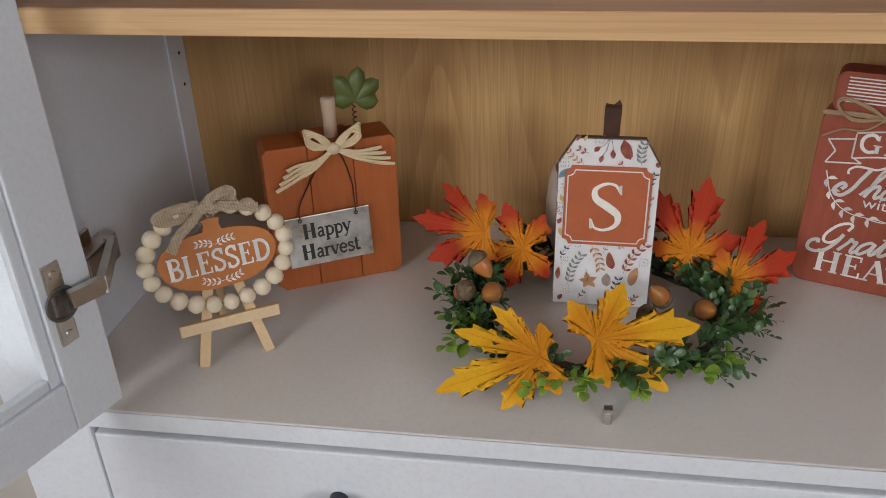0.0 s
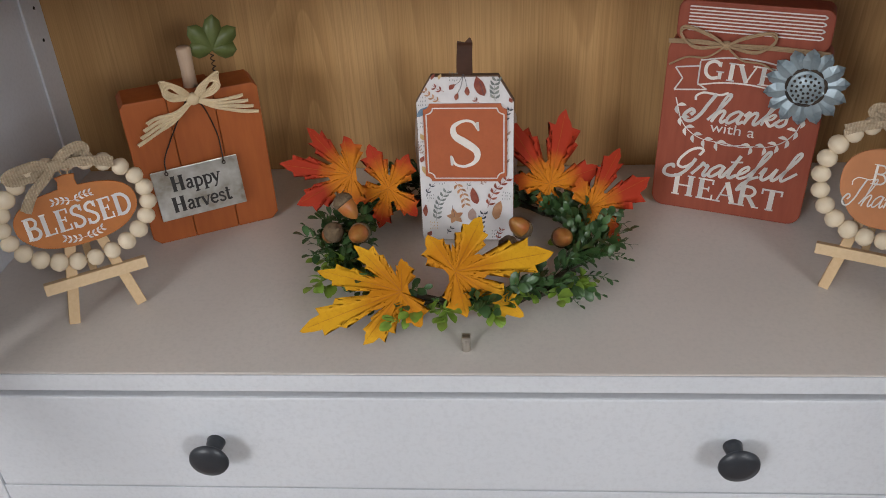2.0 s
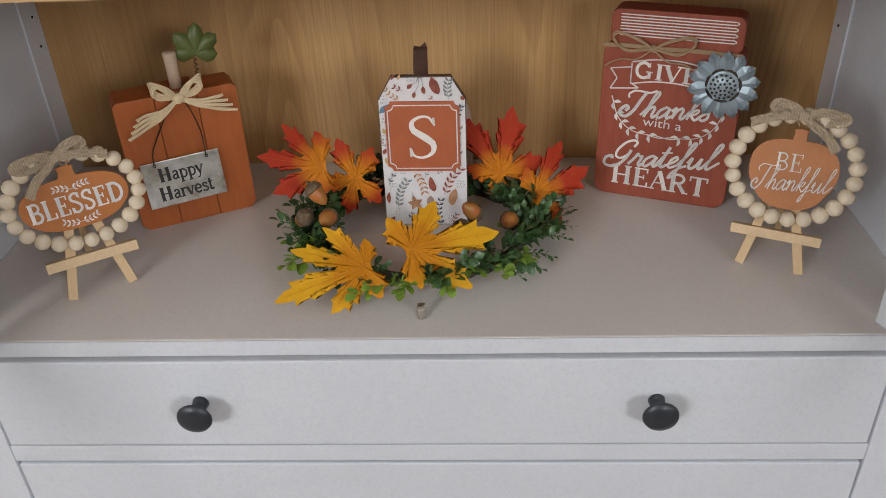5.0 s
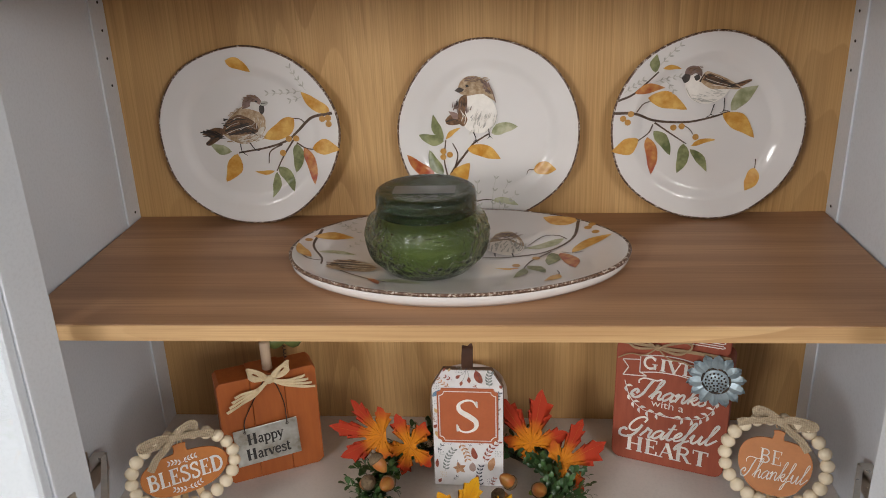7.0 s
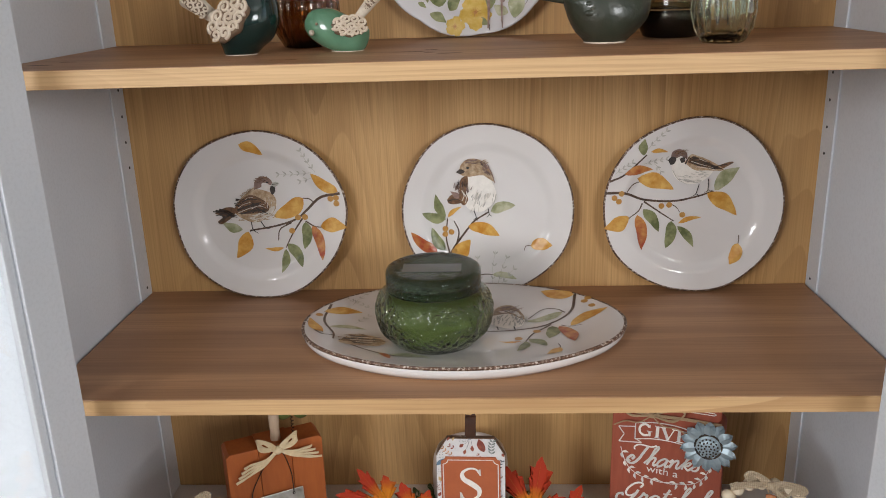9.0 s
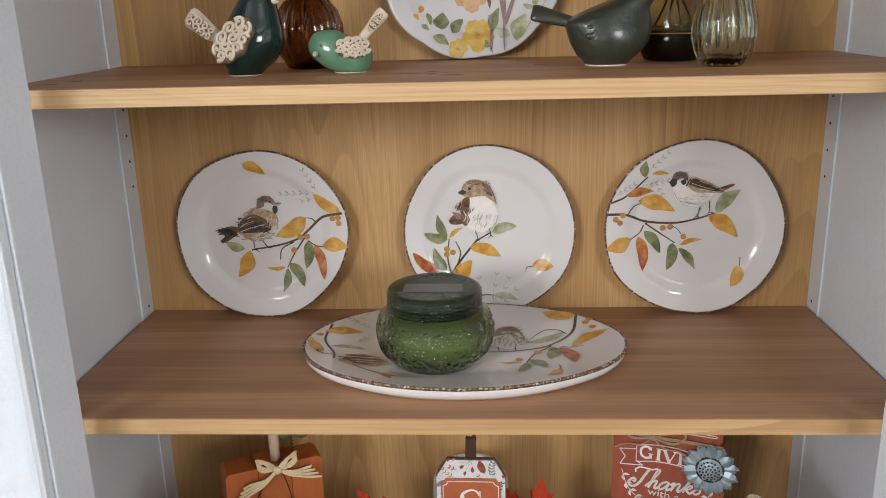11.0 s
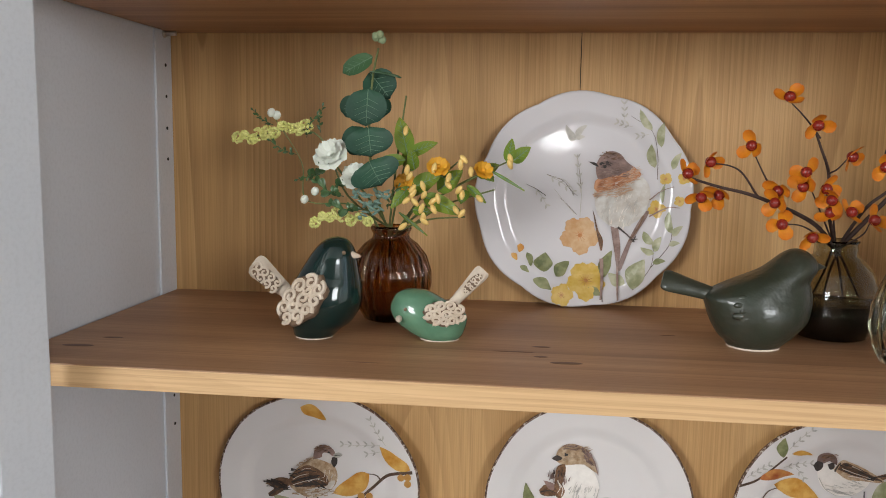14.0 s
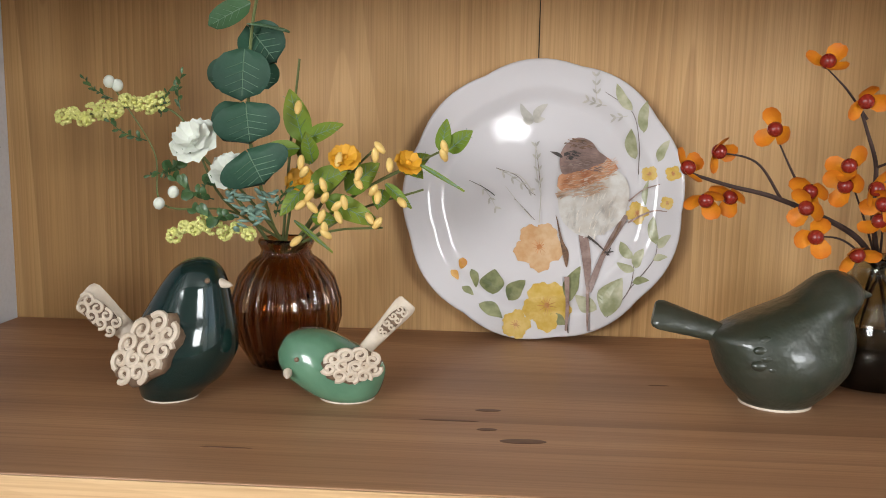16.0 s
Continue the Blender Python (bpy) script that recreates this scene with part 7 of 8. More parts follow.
# slate figurine
bm = stack(((0.0, 0.0, 0.0160, 0.0150), (0.001, 0.0, 0.0200, 0.0185), (0.005, 0.0005, 0.0240, 0.0220), (0.0106, 0.0010, 0.0300, 0.0260), (0.021, 0.0025, 0.0375, 0.0300), (0.032, 0.0020, 0.0410, 0.0300), (0.0406, 0.0012, 0.0425, 0.0275), (0.0465, 0.0045, 0.0380, 0.0255), (0.0530, 0.0112, 0.0300, 0.0230), (0.0610, 0.0235, 0.0222, 0.0200), (0.0680, 0.0285, 0.0172, 0.0165), (0.0740, 0.0298, 0.0112, 0.0115), (0.0775, 0.0300, 0.0052, 0.0055), (0.0785, 0.0300, 0.0006, 0.0006)), 48)
bm.faces.ensure_lookup_table()
paddle(bm, (-0.0300, 0, 0.0400), (-0.0720, 0.009, 0.0515), 0.0115, 0.0195, 0.0044, 0, (0, -0.8, 0.6))
lathe([(0, 0.0120), (0.0010, 0.0108), (0.0034, 0.0050), (0.0070, -0.001), (0.0095, -0.006)], 16, bm, pose(0.0420, 0, 0.0645, 0, 93, 0))
mw = pose(-0.0070, -0.0268, 0.0340, 80, 0, -6)
for i in range(17):
    q = 0.019 * math.sqrt(i / 17)
    ball(0.0042, mw @ Vector((q * math.cos(2.4 * i), 0.62 * q * math.sin(2.4 * i), -0.0020 - 5 * q * q)), 12, bm, (1.5, 0.75, 0.8))
k = len(bm.faces)
lathe([(0, -0.0001), (0.0205, -0.0001), (0.0200, 0.0016), (0, 0.0018)], 28, bm, Matrix.Diagonal((1, 0.93, 1, 1)))
bm.faces.ensure_lookup_table()
add_mat(bm, k, 1)
figurine("bird_figurine", bm, [SLATE, BISQUE], pose(0.1440, -0.1090, Z2 + 0.0002, 0, 0, 8) @ Matrix.Scale(1.03, 4), "slate green matt-glazed ceramic bird figurine")

# scalloped plate
R4 = 0.1060
th, sf = dish("scalloped_plate", R4, 1.0, 0.70, 0.0090, lambda a, z: 1 + 0.027 * (abs(math.sin(4.5 * a + 0.3)) - 0.6) + 0.004 * math.sin(2 * a), stand(0.0085, R4 * 1.008, Z2, 3.5, 0, 1.0), "white scalloped plate painted with a robin and yellow flowers", "plate", "", False, GLAZE_WHITE)
motif(th, sf, R4, (468, 415), 366,
      (("g", 345, 665, 348, 598, 62), ("g", 386, 680, 430, 626, 44), ("g", 308, 690, 372, 726, 36), ("g", 262, 646, 294, 668, 18), ("g", 285, 600, 300, 648, 22), ("y", 262, 570, 258, 600, 24), ("y", 232, 602, 252, 628, 18), ("g", 545, 680, 574, 584, 40), ("g", 490, 718, 540, 738, 30)), (), (), ())
motif(th, sf, R4, (468, 415), 366,
      (("p", 640, 714, 682, 610, 62), ("p", 618, 696, 562, 662, 40), ("p", 706, 560, 676, 516, 28), ("p", 712, 590, 668, 572, 22), ("p", 714, 584, 734, 532, 26), ("g", 708, 622, 750, 614, 20), ("p", 765, 520, 756, 446, 26), ("p", 770, 530, 802, 494, 22), ("p", 758, 560, 795, 552, 18), ("p", 736, 420, 742, 352, 14), ("p", 690, 176, 648, 108, 26), ("p", 722, 232, 728, 150, 28), ("p", 706, 300, 690, 222, 30), ("p", 762, 306, 788, 250, 24)),
      ((2.2, ((644, 716), (700, 640), (712, 560))), (2.2, ((700, 640), (760, 560), (768, 500))), (3, ((545, 760), (540, 690), (560, 620))), (1.8, ((716, 340), (712, 260), (690, 180), (620, 130))), (1.7, ((345, 330), (400, 350), (430, 385), (450, 400))), (1.7, ((446, 260), (455, 320), (462, 380))), (1.7, ((395, 410), (425, 440), (450, 465)))), (),
      ())
SHEET = (R4, 1.0, (1125, 373), (214, 209))
washes(th, sf, *SHEET, (
    (P_BROWN, (1146, 392), (1150, 402), (1158, 430), (1168, 450), (1165, 472), (1156, 440)),
    (P_MAUVE, (1182, 422), (1196, 424), (1203, 470), (1198, 506), (1191, 470)),
    (P_MAUVE, (1249, 390), (1255, 398), (1226, 450), (1206, 506), (1200, 496), (1222, 440)),
    (P_CREAM, (1147, 350), (1168, 344), (1200, 338), (1224, 324), (1240, 326), (1254, 342), (1257, 368), (1246, 398), (1222, 418), (1192, 425), (1166, 412), (1152, 390)),
    (P_ROBIN, (1147, 350), (1150, 334), (1168, 326), (1196, 318), (1216, 304), (1238, 320), (1228, 330), (1204, 342), (1176, 352), (1156, 357)),
    (P_HEAD, (1150, 302), (1158, 288), (1176, 277), (1196, 282), (1208, 296), (1222, 309), (1200, 320), (1174, 328), (1156, 332), (1150, 318)),
    (P_DARK, (1134, 298), (1148, 300), (1155, 308), (1146, 305)),
    (P_DARK, (1156, 300), (1172, 296), (1182, 302), (1172, 310), (1158, 308))))
plumage(th, sf, *SHEET, ((P_CREAM, 1204, 380, 44, 34, 75, 60, 13), (P_SHADE, 1222, 394, 24, 18, 60, 26, 12), (P_SHADE, 1172, 394, 14, 14, 80, 16, 11), (P_BLUSH, 1186, 356, 38, 10, 14, 80, 13), (P_BLUSH, 1196, 336, 42, 12, 14, 60, 12), (P_ROBIN, 1186, 337, 38, 13, 14, 80, 10), (P_BLUSH, 1224, 316, 14, 8, 30, 24, 9), (P_HEAD, 1186, 312, 34, 16, -6, 90, 10), (P_MAUVE, 1176, 318, 20, 9, 0, 40, 9), (P_BROWN, 1180, 288, 20, 8, -10, 36, 9)), 35)
lines(th, sf, *SHEET, ((P_DARK, 4, (1196, 424), (1212, 436), (1230, 452)), (P_DARK, 3, (1222, 448), (1236, 446)), (P_DARK, 3, (1226, 452), (1232, 440)), (P_BROWN, 3, (1246, 400), (1236, 424), (1218, 452)), (P_MAUVE, 8, (1166, 486), (1168, 520), (1166, 566)), (P_MAUVE, 5, (1198, 500), (1198, 540), (1199, 566)), (P_INK, 3, (1168, 302), (1172, 302)), (P_GREY, 1.6, (1121, 405), (1122, 350), (1112, 285)), (P_GREY, 1.6, (1110, 400), (1090, 378), (1068, 352)), (P_GREY, 1.6, (1112, 362), (1090, 336), (1058, 328)), (P_DARK, 1.6, (1052, 366), (1034, 354), (1012, 344)), (P_MAUVE, 3, (1256, 402), (1290, 384), (1312, 384)), (P_MAUVE, 2.4, (1256, 370), (1278, 352), (1300, 344))))
for cx, cy, r, n, mat in ((464, 536, 44, 5, P_PEACH), (488, 690, 44, 5, P_LEMON), (407, 742, 26, 5, P_LEMON), (800, 336, 14, 4, P_LEMON), (742, 338, 14, 4, P_LEMON), (716, 440, 20, 4, P_LEMON), (788, 412, 12, 4, P_LEMON)):
    k4 = R4 / 366
    for j in range(n):
        bm = bmesh.new()
        a = 2 * math.pi * j / n + cx
        blot(bm, ((cx + 0.72 * r * math.cos(a) - 468) * k4, (415 - cy - 0.72 * r * math.sin(a)) * k4), r * (0.80 + 0.1 * math.sin(3 * j)) * k4, r * 0.74 * k4, math.degrees(a), sf, 0.0006 + 0.00008 * j, 0.16, 26, j + cx)
        part("painted_petal", bm, mat, th)
    bm = bmesh.new()
    blot(bm, ((cx - 468) * k4, (415 - cy) * k4), r * 0.15 * k4, None, 0, sf, 0.0013, 0.2, 10)
    for j in range(11):
        a = 0.571 * j + cx
        stroke(bm, [((cx + r * 0.12 * math.cos(a) - 468) * k4, (415 - cy - r * 0.12 * math.sin(a)) * k4), ((cx + r * (0.45 + 0.15 * math.sin(5 * j)) * math.cos(a) - 468) * k4, (415 - cy - r * 0.5 * math.sin(a)) * k4)], 2.2 * k4, 0.8 * k4, sf, 0.0013)
    part("painted_centre", bm, P_ORANGE, th)
bm = bmesh.new()
for s in (-1, 1):
    for a, b, w in (((440, 205), (440 + s * 36, 160), 22), ((440, 208), (440 + s * 30, 200), 16)):
        leaf(bm, ((a[0] - 468) * k4, (415 - a[1]) * k4), ((b[0] - 468) * k4, (415 - b[1]) * k4), w * k4, sf, 0.0005)
part("painted_butterfly", bm, P_GREY, th)
for a, b, n in (((345, 330), (440, 390), 4), ((462, 390), (446, 262), 4), ((600, 150), (595, 85), 3), ((625, 165), (575, 150), 3), ((680, 190), (645, 195), 2), ((300, 370), (350, 440), 3)):
    grey_sprig(th, sf, R4, (468, 415), 366, a, b, n)

# ---- vases ----
# the vases and their bouquets are drawn above the datum U0, then set down on the shelf
U0 = 1.389
AMBER = glass("amber_glass", (0.45, 0.265, 0.13), 0.02, 1.45)
SMOKE = glass("smoke_glass", (0.66, 0.66, 0.56), 0.02, 1.45)
CLEAR = glass("clear_green_glass", (0.90, 0.94, 0.80), 0.02, 1.45)


def ribs(count, amount, z0, z1, twist=0.0, lump=0.0):
    def f(a, z):
        k = max(0.0, min(1.0, (z - z0) / 0.008)) * max(0.0, min(1.0, (z1 - z) / 0.010))
        return 1 + amount * k * (abs(math.sin(count * 0.5 * a + twist * z)) - 0.5) + lump * k * math.sin(3 * a + 160 * z)
    return f


def grooves(count, amount, z0, z1):
    def f(a, z):
        k = max(0.0, min(1.0, (z - z0) / 0.006)) * max(0.0, min(1.0, (z1 - z) / 0.008))
        return 1 - amount * k * (1 - abs(math.sin(count * 0.5 * a))) ** 2.5
    return f


def blown(outer, inner, wave):
    """Blown glass: ribbed outside, plain inside."""
    bm = lathe(outer, 240, None, None, wave)
    lathe(inner, 240, bm)
    bmesh.ops.remove_doubles(bm, verts=bm.verts, dist=0.00002)
    return bm


amber = empty("ribbed_vase", pose(-0.1640, -0.0600, U0), "round amber brown ribbed glass bud vase with mixed flowers", "vase")
part("vase_glass", blown([(0, 0), (0.020, 0), (0.0235, 0.0015), (0.0310, 0.014), (0.0362, 0.032), (0.0360, 0.044), (0.0315, 0.058), (0.0235, 0.068), (0.0170, 0.0725), (0.0160, 0.0760), (0.0172, 0.0785), (0.0182, 0.0810), (0.0172, 0.0835)], [(0.0172, 0.0835), (0.0150, 0.0835), (0.0138, 0.0800), (0.0138, 0.0740), (0.0200, 0.0665), (0.0275, 0.0570), (0.0318, 0.0440), (0.0320, 0.0320), (0.0270, 0.0150), (0.0180, 0.0050), (0, 0.0045)], grooves(24, 0.10, 0.001, 0.074)), AMBER, amber, "amber ribbed glass", True)

smoke = empty("round_vase", pose(0.2240, -0.0420, U0), "squat smoky glass vase with dark base holding berry branches", "vase")
part("vase_glass", lathe([(0, 0), (0.024, 0), (0.029, 0.002), (0.0345, 0.014), (0.0368, 0.030), (0.0360, 0.043), (0.0305, 0.058), (0.0220, 0.067), (0.0175, 0.0705), (0.0172, 0.0800), (0.0185, 0.0825), (0.0165, 0.0830), (0.0155, 0.0800), (0.0155, 0.0710), (0.0205, 0.0655), (0.0285, 0.0570), (0.0338, 0.0430), (0.0346, 0.0310), (0.0330, 0.0290), (0, 0.0285)], 72), SMOKE, smoke, "smoky glass", True)
part("dark_base", lathe([(0, 0.0040), (0.024, 0.0040), (0.0320, 0.0140), (0.0338, 0.0250), (0.0330, 0.0275), (0, 0.0278)], 56), material("black_base", (0.012, 0.010, 0.010), 0.15), smoke, "black solid glass base", True)

clear = empty("clear_vase", pose(0.2475, -0.1330, U0), "clear greenish ribbed glass carafe vase with one berry blossom", "vase")
part("vase_glass", blown([(0, 0), (0.0176, 0), (0.0207, 0.0020), (0.0255, 0.0130), (0.0283, 0.0290), (0.0275, 0.0430), (0.0224, 0.0600), (0.0158, 0.0740), (0.0116, 0.0840), (0.0121, 0.0930), (0.0154, 0.1040), (0.0172, 0.1060), (0.0169, 0.1075)], [(0.0169, 0.1075), (0.0155, 0.1070), (0.0139, 0.1030), (0.0104, 0.0930), (0.0099, 0.0840), (0.0141, 0.0735), (0.0198, 0.0595), (0.0242, 0.0430), (0.0251, 0.0290), (0.0224, 0.0140), (0.0167, 0.0070), (0, 0.0065)], ribs(20, 0.10, 0.004, 0.090, 25, 0.020)), CLEAR, clear, "ribbed clear glass", True)

# ---- flowers in the amber vase ----
EUCA = leaf_stuff("eucalyptus_leaf", (0.030, 0.088, 0.052), (0.022, 0.062, 0.040), (0.060, 0.12, 0.085), 0.02, 0.5)
EUCA_YOUNG = leaf_stuff("eucalyptus_young", (0.060, 0.135, 0.055), (0.050, 0.115, 0.050), (0.10, 0.18, 0.10), 0.02, 0.5)
OLIVE = leaf_stuff("olive_leaf", (0.15, 0.23, 0.025), (0.20, 0.26, 0.035), (0.10, 0.17, 0.02), 0.02, 0.45)
STEM = mottled("green_stem", (0.16, 0.19, 0.06), (0.11, 0.13, 0.04), 60, 0.6, 0.1)
BUD = mottled("yellow_bud", (0.80, 0.57, 0.20), (0.76, 0.50, 0.15), 90, 0.4, 0.05)
WHITE_PETAL = mottled("white_petal", (0.78, 0.80, 0.74), (0.70, 0.74, 0.62), 60, 0.7, 0.1)
YELLOW_PETAL = mottled("yellow_petal", (0.72, 0.36, 0.018), (0.66, 0.28, 0.012), 60, 0.6, 0.1)
SPRAY = mottled("lime_yellow_spray", (0.78, 0.76, 0.30), (0.66, 0.66, 0.18), 160, 0.75, 0.2)
SUCC = mottled("blue_green_succulent", (0.17, 0.28, 0.23), (0.24, 0.36, 0.29), 90, 0.55, 0.1)
NECK = Vector((-0.1640, -0.0600, U0 + 0.0800))


def stem(vase, tip, r=0.0010, mat=STEM, root=None, bow=0.15, start=None):
    """A bent stalk from inside the vase's neck to tip."""
    a = Vector(start) if start else Vector(root or NECK) + Vector((random.uniform(-0.006, 0.006), random.uniform(-0.006, 0.006), -0.005))
    b = Vector(tip)
    d = b - a
    mid = a + d * 0.5 + Vector((0, 0, 1)) * d.length * bow
    o = part("stem", tube(spline([a, mid, b], 8), r, 6, None, 0.7), mat, vase)
    o.matrix_parent_inverse = vase.matrix_world.inverted()
    return o


def broad_leaf(vase, at, tip, face, w, mat, name="leaf", round_=0.5, parent=None):
    """A broad cupped leaf from at to tip; round_ sets where it is widest."""
    at, tip = Vector(at), Vector(tip)
    ln = (tip - at).length
    m = leaf_pose(at, tip, face)
    bm = bmesh.new()
    rows = []
    for i in range(9):
        t = i / 8
        if round_ > 0.6:
            h = w * 0.5 * math.sqrt(max(0.0, 1 - (2 * t - 1) ** 2)) + 0.0005
        else:
            h = w * 0.5 * math.sin(math.pi * t ** 0.75) ** 0.7 if 0 < i < 8 else 0.0006
        rows.append([bm.verts.new((ln * t, h * s, 0.10 * w * s * s - 0.10 * ln * t * t + 0.004 * ln * math.sin(9 * t) * s)) for s in (-1, -0.5, 0, 0.5, 1)])
    for r, s in zip(rows, rows[1:]):
        for j in range(4):
            bm.faces.new((r[j], r[j + 1], s[j + 1], s[j]))
    o = part(name, bm, mat, vase, "", True)
    o.matrix_world = m
    bm = bmesh.new()
    tube([(ln * t, 0, -0.10 * ln * t * t + 0.0003) for t in (0.0, 0.3, 0.6, 0.9)], 0.0004, 4, bm, 0.4)
    for t in (0.25, 0.42, 0.58, 0.74):
        for s in (-1, 1):
            tube([(ln * t, 0, -0.10 * ln * t * t + 0.0003), (ln * (t + 0.16), s * w * 0.30, 0.10 * w * 0.36 - 0.10 * ln * (t + 0.16) ** 2 + 0.0004)], 0.00022, 3, bm, 0.5)
    part("vein", bm, VEIN_PALE, o)
    return o


VEIN_PALE = mottled("pale_vein", (0.16, 0.26, 0.17), (0.20, 0.30, 0.2), 60, 0.6, 0.0)
FACE = (0.05, -0.93, 0.36)
# eucalyptus: round leaves in pairs up one stalk
spine = [NECK + Vector((0, 0, -0.004)), Vector((-0.170, -0.0743, 1.485)), Vector((-0.175, -0.0966, 1.529)), Vector((-0.1754, -0.1005, 1.554)), Vector((-0.1741, -0.1024, 1.578)), Vector((-0.1711, -0.1044, 1.602)), Vector((-0.1664, -0.1083, 1.620))]
o = part("stem", tube(spline(spine, 6), 0.0013, 6, None, 0.7), STEM, amber)
o.matrix_parent_inverse = amber.matrix_world.inverted()
for i, (at, tip, w) in enumerate((((-0.1722, -0.1034, 1.6136), (-0.1956, -0.1102, 1.6009), 0.015),
                                ((-0.174, -0.1063, 1.6014), (-0.1463, -0.118, 1.5985), 0.0062),
                                ((-0.1754, -0.0985, 1.6012), (-0.1576, -0.1044, 1.5812), 0.0269),
                                ((-0.1865, -0.0966, 1.5818), (-0.1953, -0.0985, 1.5652), 0.0194),
                                ((-0.1705, -0.0966, 1.5819), (-0.1644, -0.0966, 1.5656), 0.0186),
                                ((-0.1748, -0.1083, 1.5873), (-0.1752, -0.116, 1.5582), 0.0323),
                                ((-0.181, -0.0976, 1.5572), (-0.1917, -0.0985, 1.5346), 0.0244),
                                ((-0.1745, -0.1083, 1.5563), (-0.1705, -0.116, 1.5337), 0.0381),
                                ((-0.172, -0.1141, 1.5284), (-0.1607, -0.1218, 1.5112), 0.041))):
    broad_leaf(amber, at, tip, FACE if i != 1 else (0, -0.3, 0.95), w, EUCA_YOUNG if i < 2 else EUCA, "eucalyptus_leaf", 0.62)
bm = bmesh.new()
for j in range(5):
    ball(0.0032, (0.003 * math.cos(1.3 * j), 0.003 * math.sin(1.3 * j), 0.001 * j), 8, bm, (1, 0.6, 1))
part("leaf_tip", bm, mottled("pale_tip", (0.34, 0.42, 0.24), (0.28, 0.36, 0.2), 90, 0.6, 0.1), amber, "pale eucalyptus tip", True).matrix_world = pose(-0.1662, -0.1083, 1.6265)
# olive leaves
for at, tip, w in (((-0.1439, -0.0966, 1.5354), (-0.1493, -0.1063, 1.5647), 0.016),
                   ((-0.1422, -0.0966, 1.5363), (-0.1188, -0.1102, 1.5458), 0.0114),
                   ((-0.1448, -0.1024, 1.531), (-0.1671, -0.1141, 1.5297), 0.0113),
                   ((-0.1392, -0.0966, 1.5081), (-0.1153, -0.1063, 1.5199), 0.016),
                   ((-0.1187, -0.0908, 1.5057), (-0.0986, -0.0985, 1.5232), 0.0162),
                   ((-0.1309, -0.0947, 1.5014), (-0.0964, -0.1102, 1.4888), 0.0144),
                   ((-0.1424, -0.0985, 1.509), (-0.1558, -0.1063, 1.4917), 0.0101),
                   ((-0.0613, -0.0966, 1.5308), (-0.058, -0.1024, 1.5492), 0.0093),
                   ((-0.0572, -0.0966, 1.5313), (-0.0435, -0.1044, 1.543), 0.0118),
                   ((-0.0753, -0.0966, 1.5236), (-0.047, -0.1044, 1.5091), 0.003),
                   ((-0.0943, -0.0947, 1.5107), (-0.0781, -0.1044, 1.4982), 0.0068),
                   ((-0.1539, -0.0791, 1.4858), (-0.1283, -0.0888, 1.4686), 0.0035),
                   ((-0.1398, -0.0888, 1.4893), (-0.124, -0.0985, 1.4885), 0.0094)):
    broad_leaf(amber, at, tip, FACE, w, OLIVE, "olive_leaf", 0.55)
rn = random.Random(21)
for i in range(9):
    at = Vector((rn.uniform(-0.150, -0.085), rn.uniform(-0.098, -0.070), rn.uniform(1.482, 1.530)))
    tip = at + Vector((rn.uniform(-0.010, 0.026), -0.012, rn.uniform(-0.010, 0.024)))
    broad_leaf(amber, at, tip, FACE, rn.uniform(0.009, 0.014), OLIVE, "olive_leaf", 0.55)
for i in range(6):
    b = part("bud", lathe([(0, 0.0052), (0.0012, 0.0044), (0.0022, 0.0020), (0.0022, -0.0008), (0.0012, -0.0034), (0, -0.0040)], 12), BUD, amber, "", True)
    b.matrix_world = pose(rn.uniform(-0.140, -0.082), -0.111, rn.uniform(1.484, 1.528), rn.uniform(-40, 40), rn.uniform(-60, 60), 0)
for tip in ((-0.1452, -0.0985, 1.583), (-0.0613, -0.0966, 1.531), (-0.0716, -0.0966, 1.508), (-0.0944, -0.1083, 1.486), (-0.1021, -0.0985, 1.530), (-0.0753, -0.0966, 1.524), (-0.1439, -0.0966, 1.536)):
    stem(amber, tip, 0.0010, STEM, None, 0.06)
for p in ((-0.1434, -0.1102, 1.5543), (-0.142, -0.1102, 1.5228), (-0.1403, -0.1102, 1.5175), (-0.1287, -0.1102, 1.51), (-0.1372, -0.1102, 1.5037), (-0.1281, -0.1102, 1.5027), (-0.1425, -0.1102, 1.4982), (-0.135, -0.1102, 1.4968), (-0.1211, -0.1102, 1.498), (-0.13, -0.1102, 1.4916), (-0.1197, -0.1102, 1.4914), (-0.1269, -0.1102, 1.4813), (-0.1282, -0.1102, 1.4846), (-0.1013, -0.1102, 1.4911), (-0.0972, -0.1102, 1.4884), (-0.1455, -0.1102, 1.4767), (-0.1377, -0.1102, 1.5078), (-0.0955, -0.1102, 1.5322), (-0.09, -0.1102, 1.5222), (-0.0997, -0.1102, 1.5075), (-0.0968, -0.1102, 1.5035), (-0.0584, -0.1102, 1.5329), (-0.0586, -0.1102, 1.5285)):
    b = part("bud", lathe([(0, 0.0052), (0.0012, 0.0044), (0.0022, 0.0020), (0.0022, -0.0008), (0.0012, -0.0034), (0, -0.0040)], 12), BUD, amber, "", True)
    b.matrix_world = pose(*p, random.uniform(-40, 40), random.uniform(-50, 50), 0)


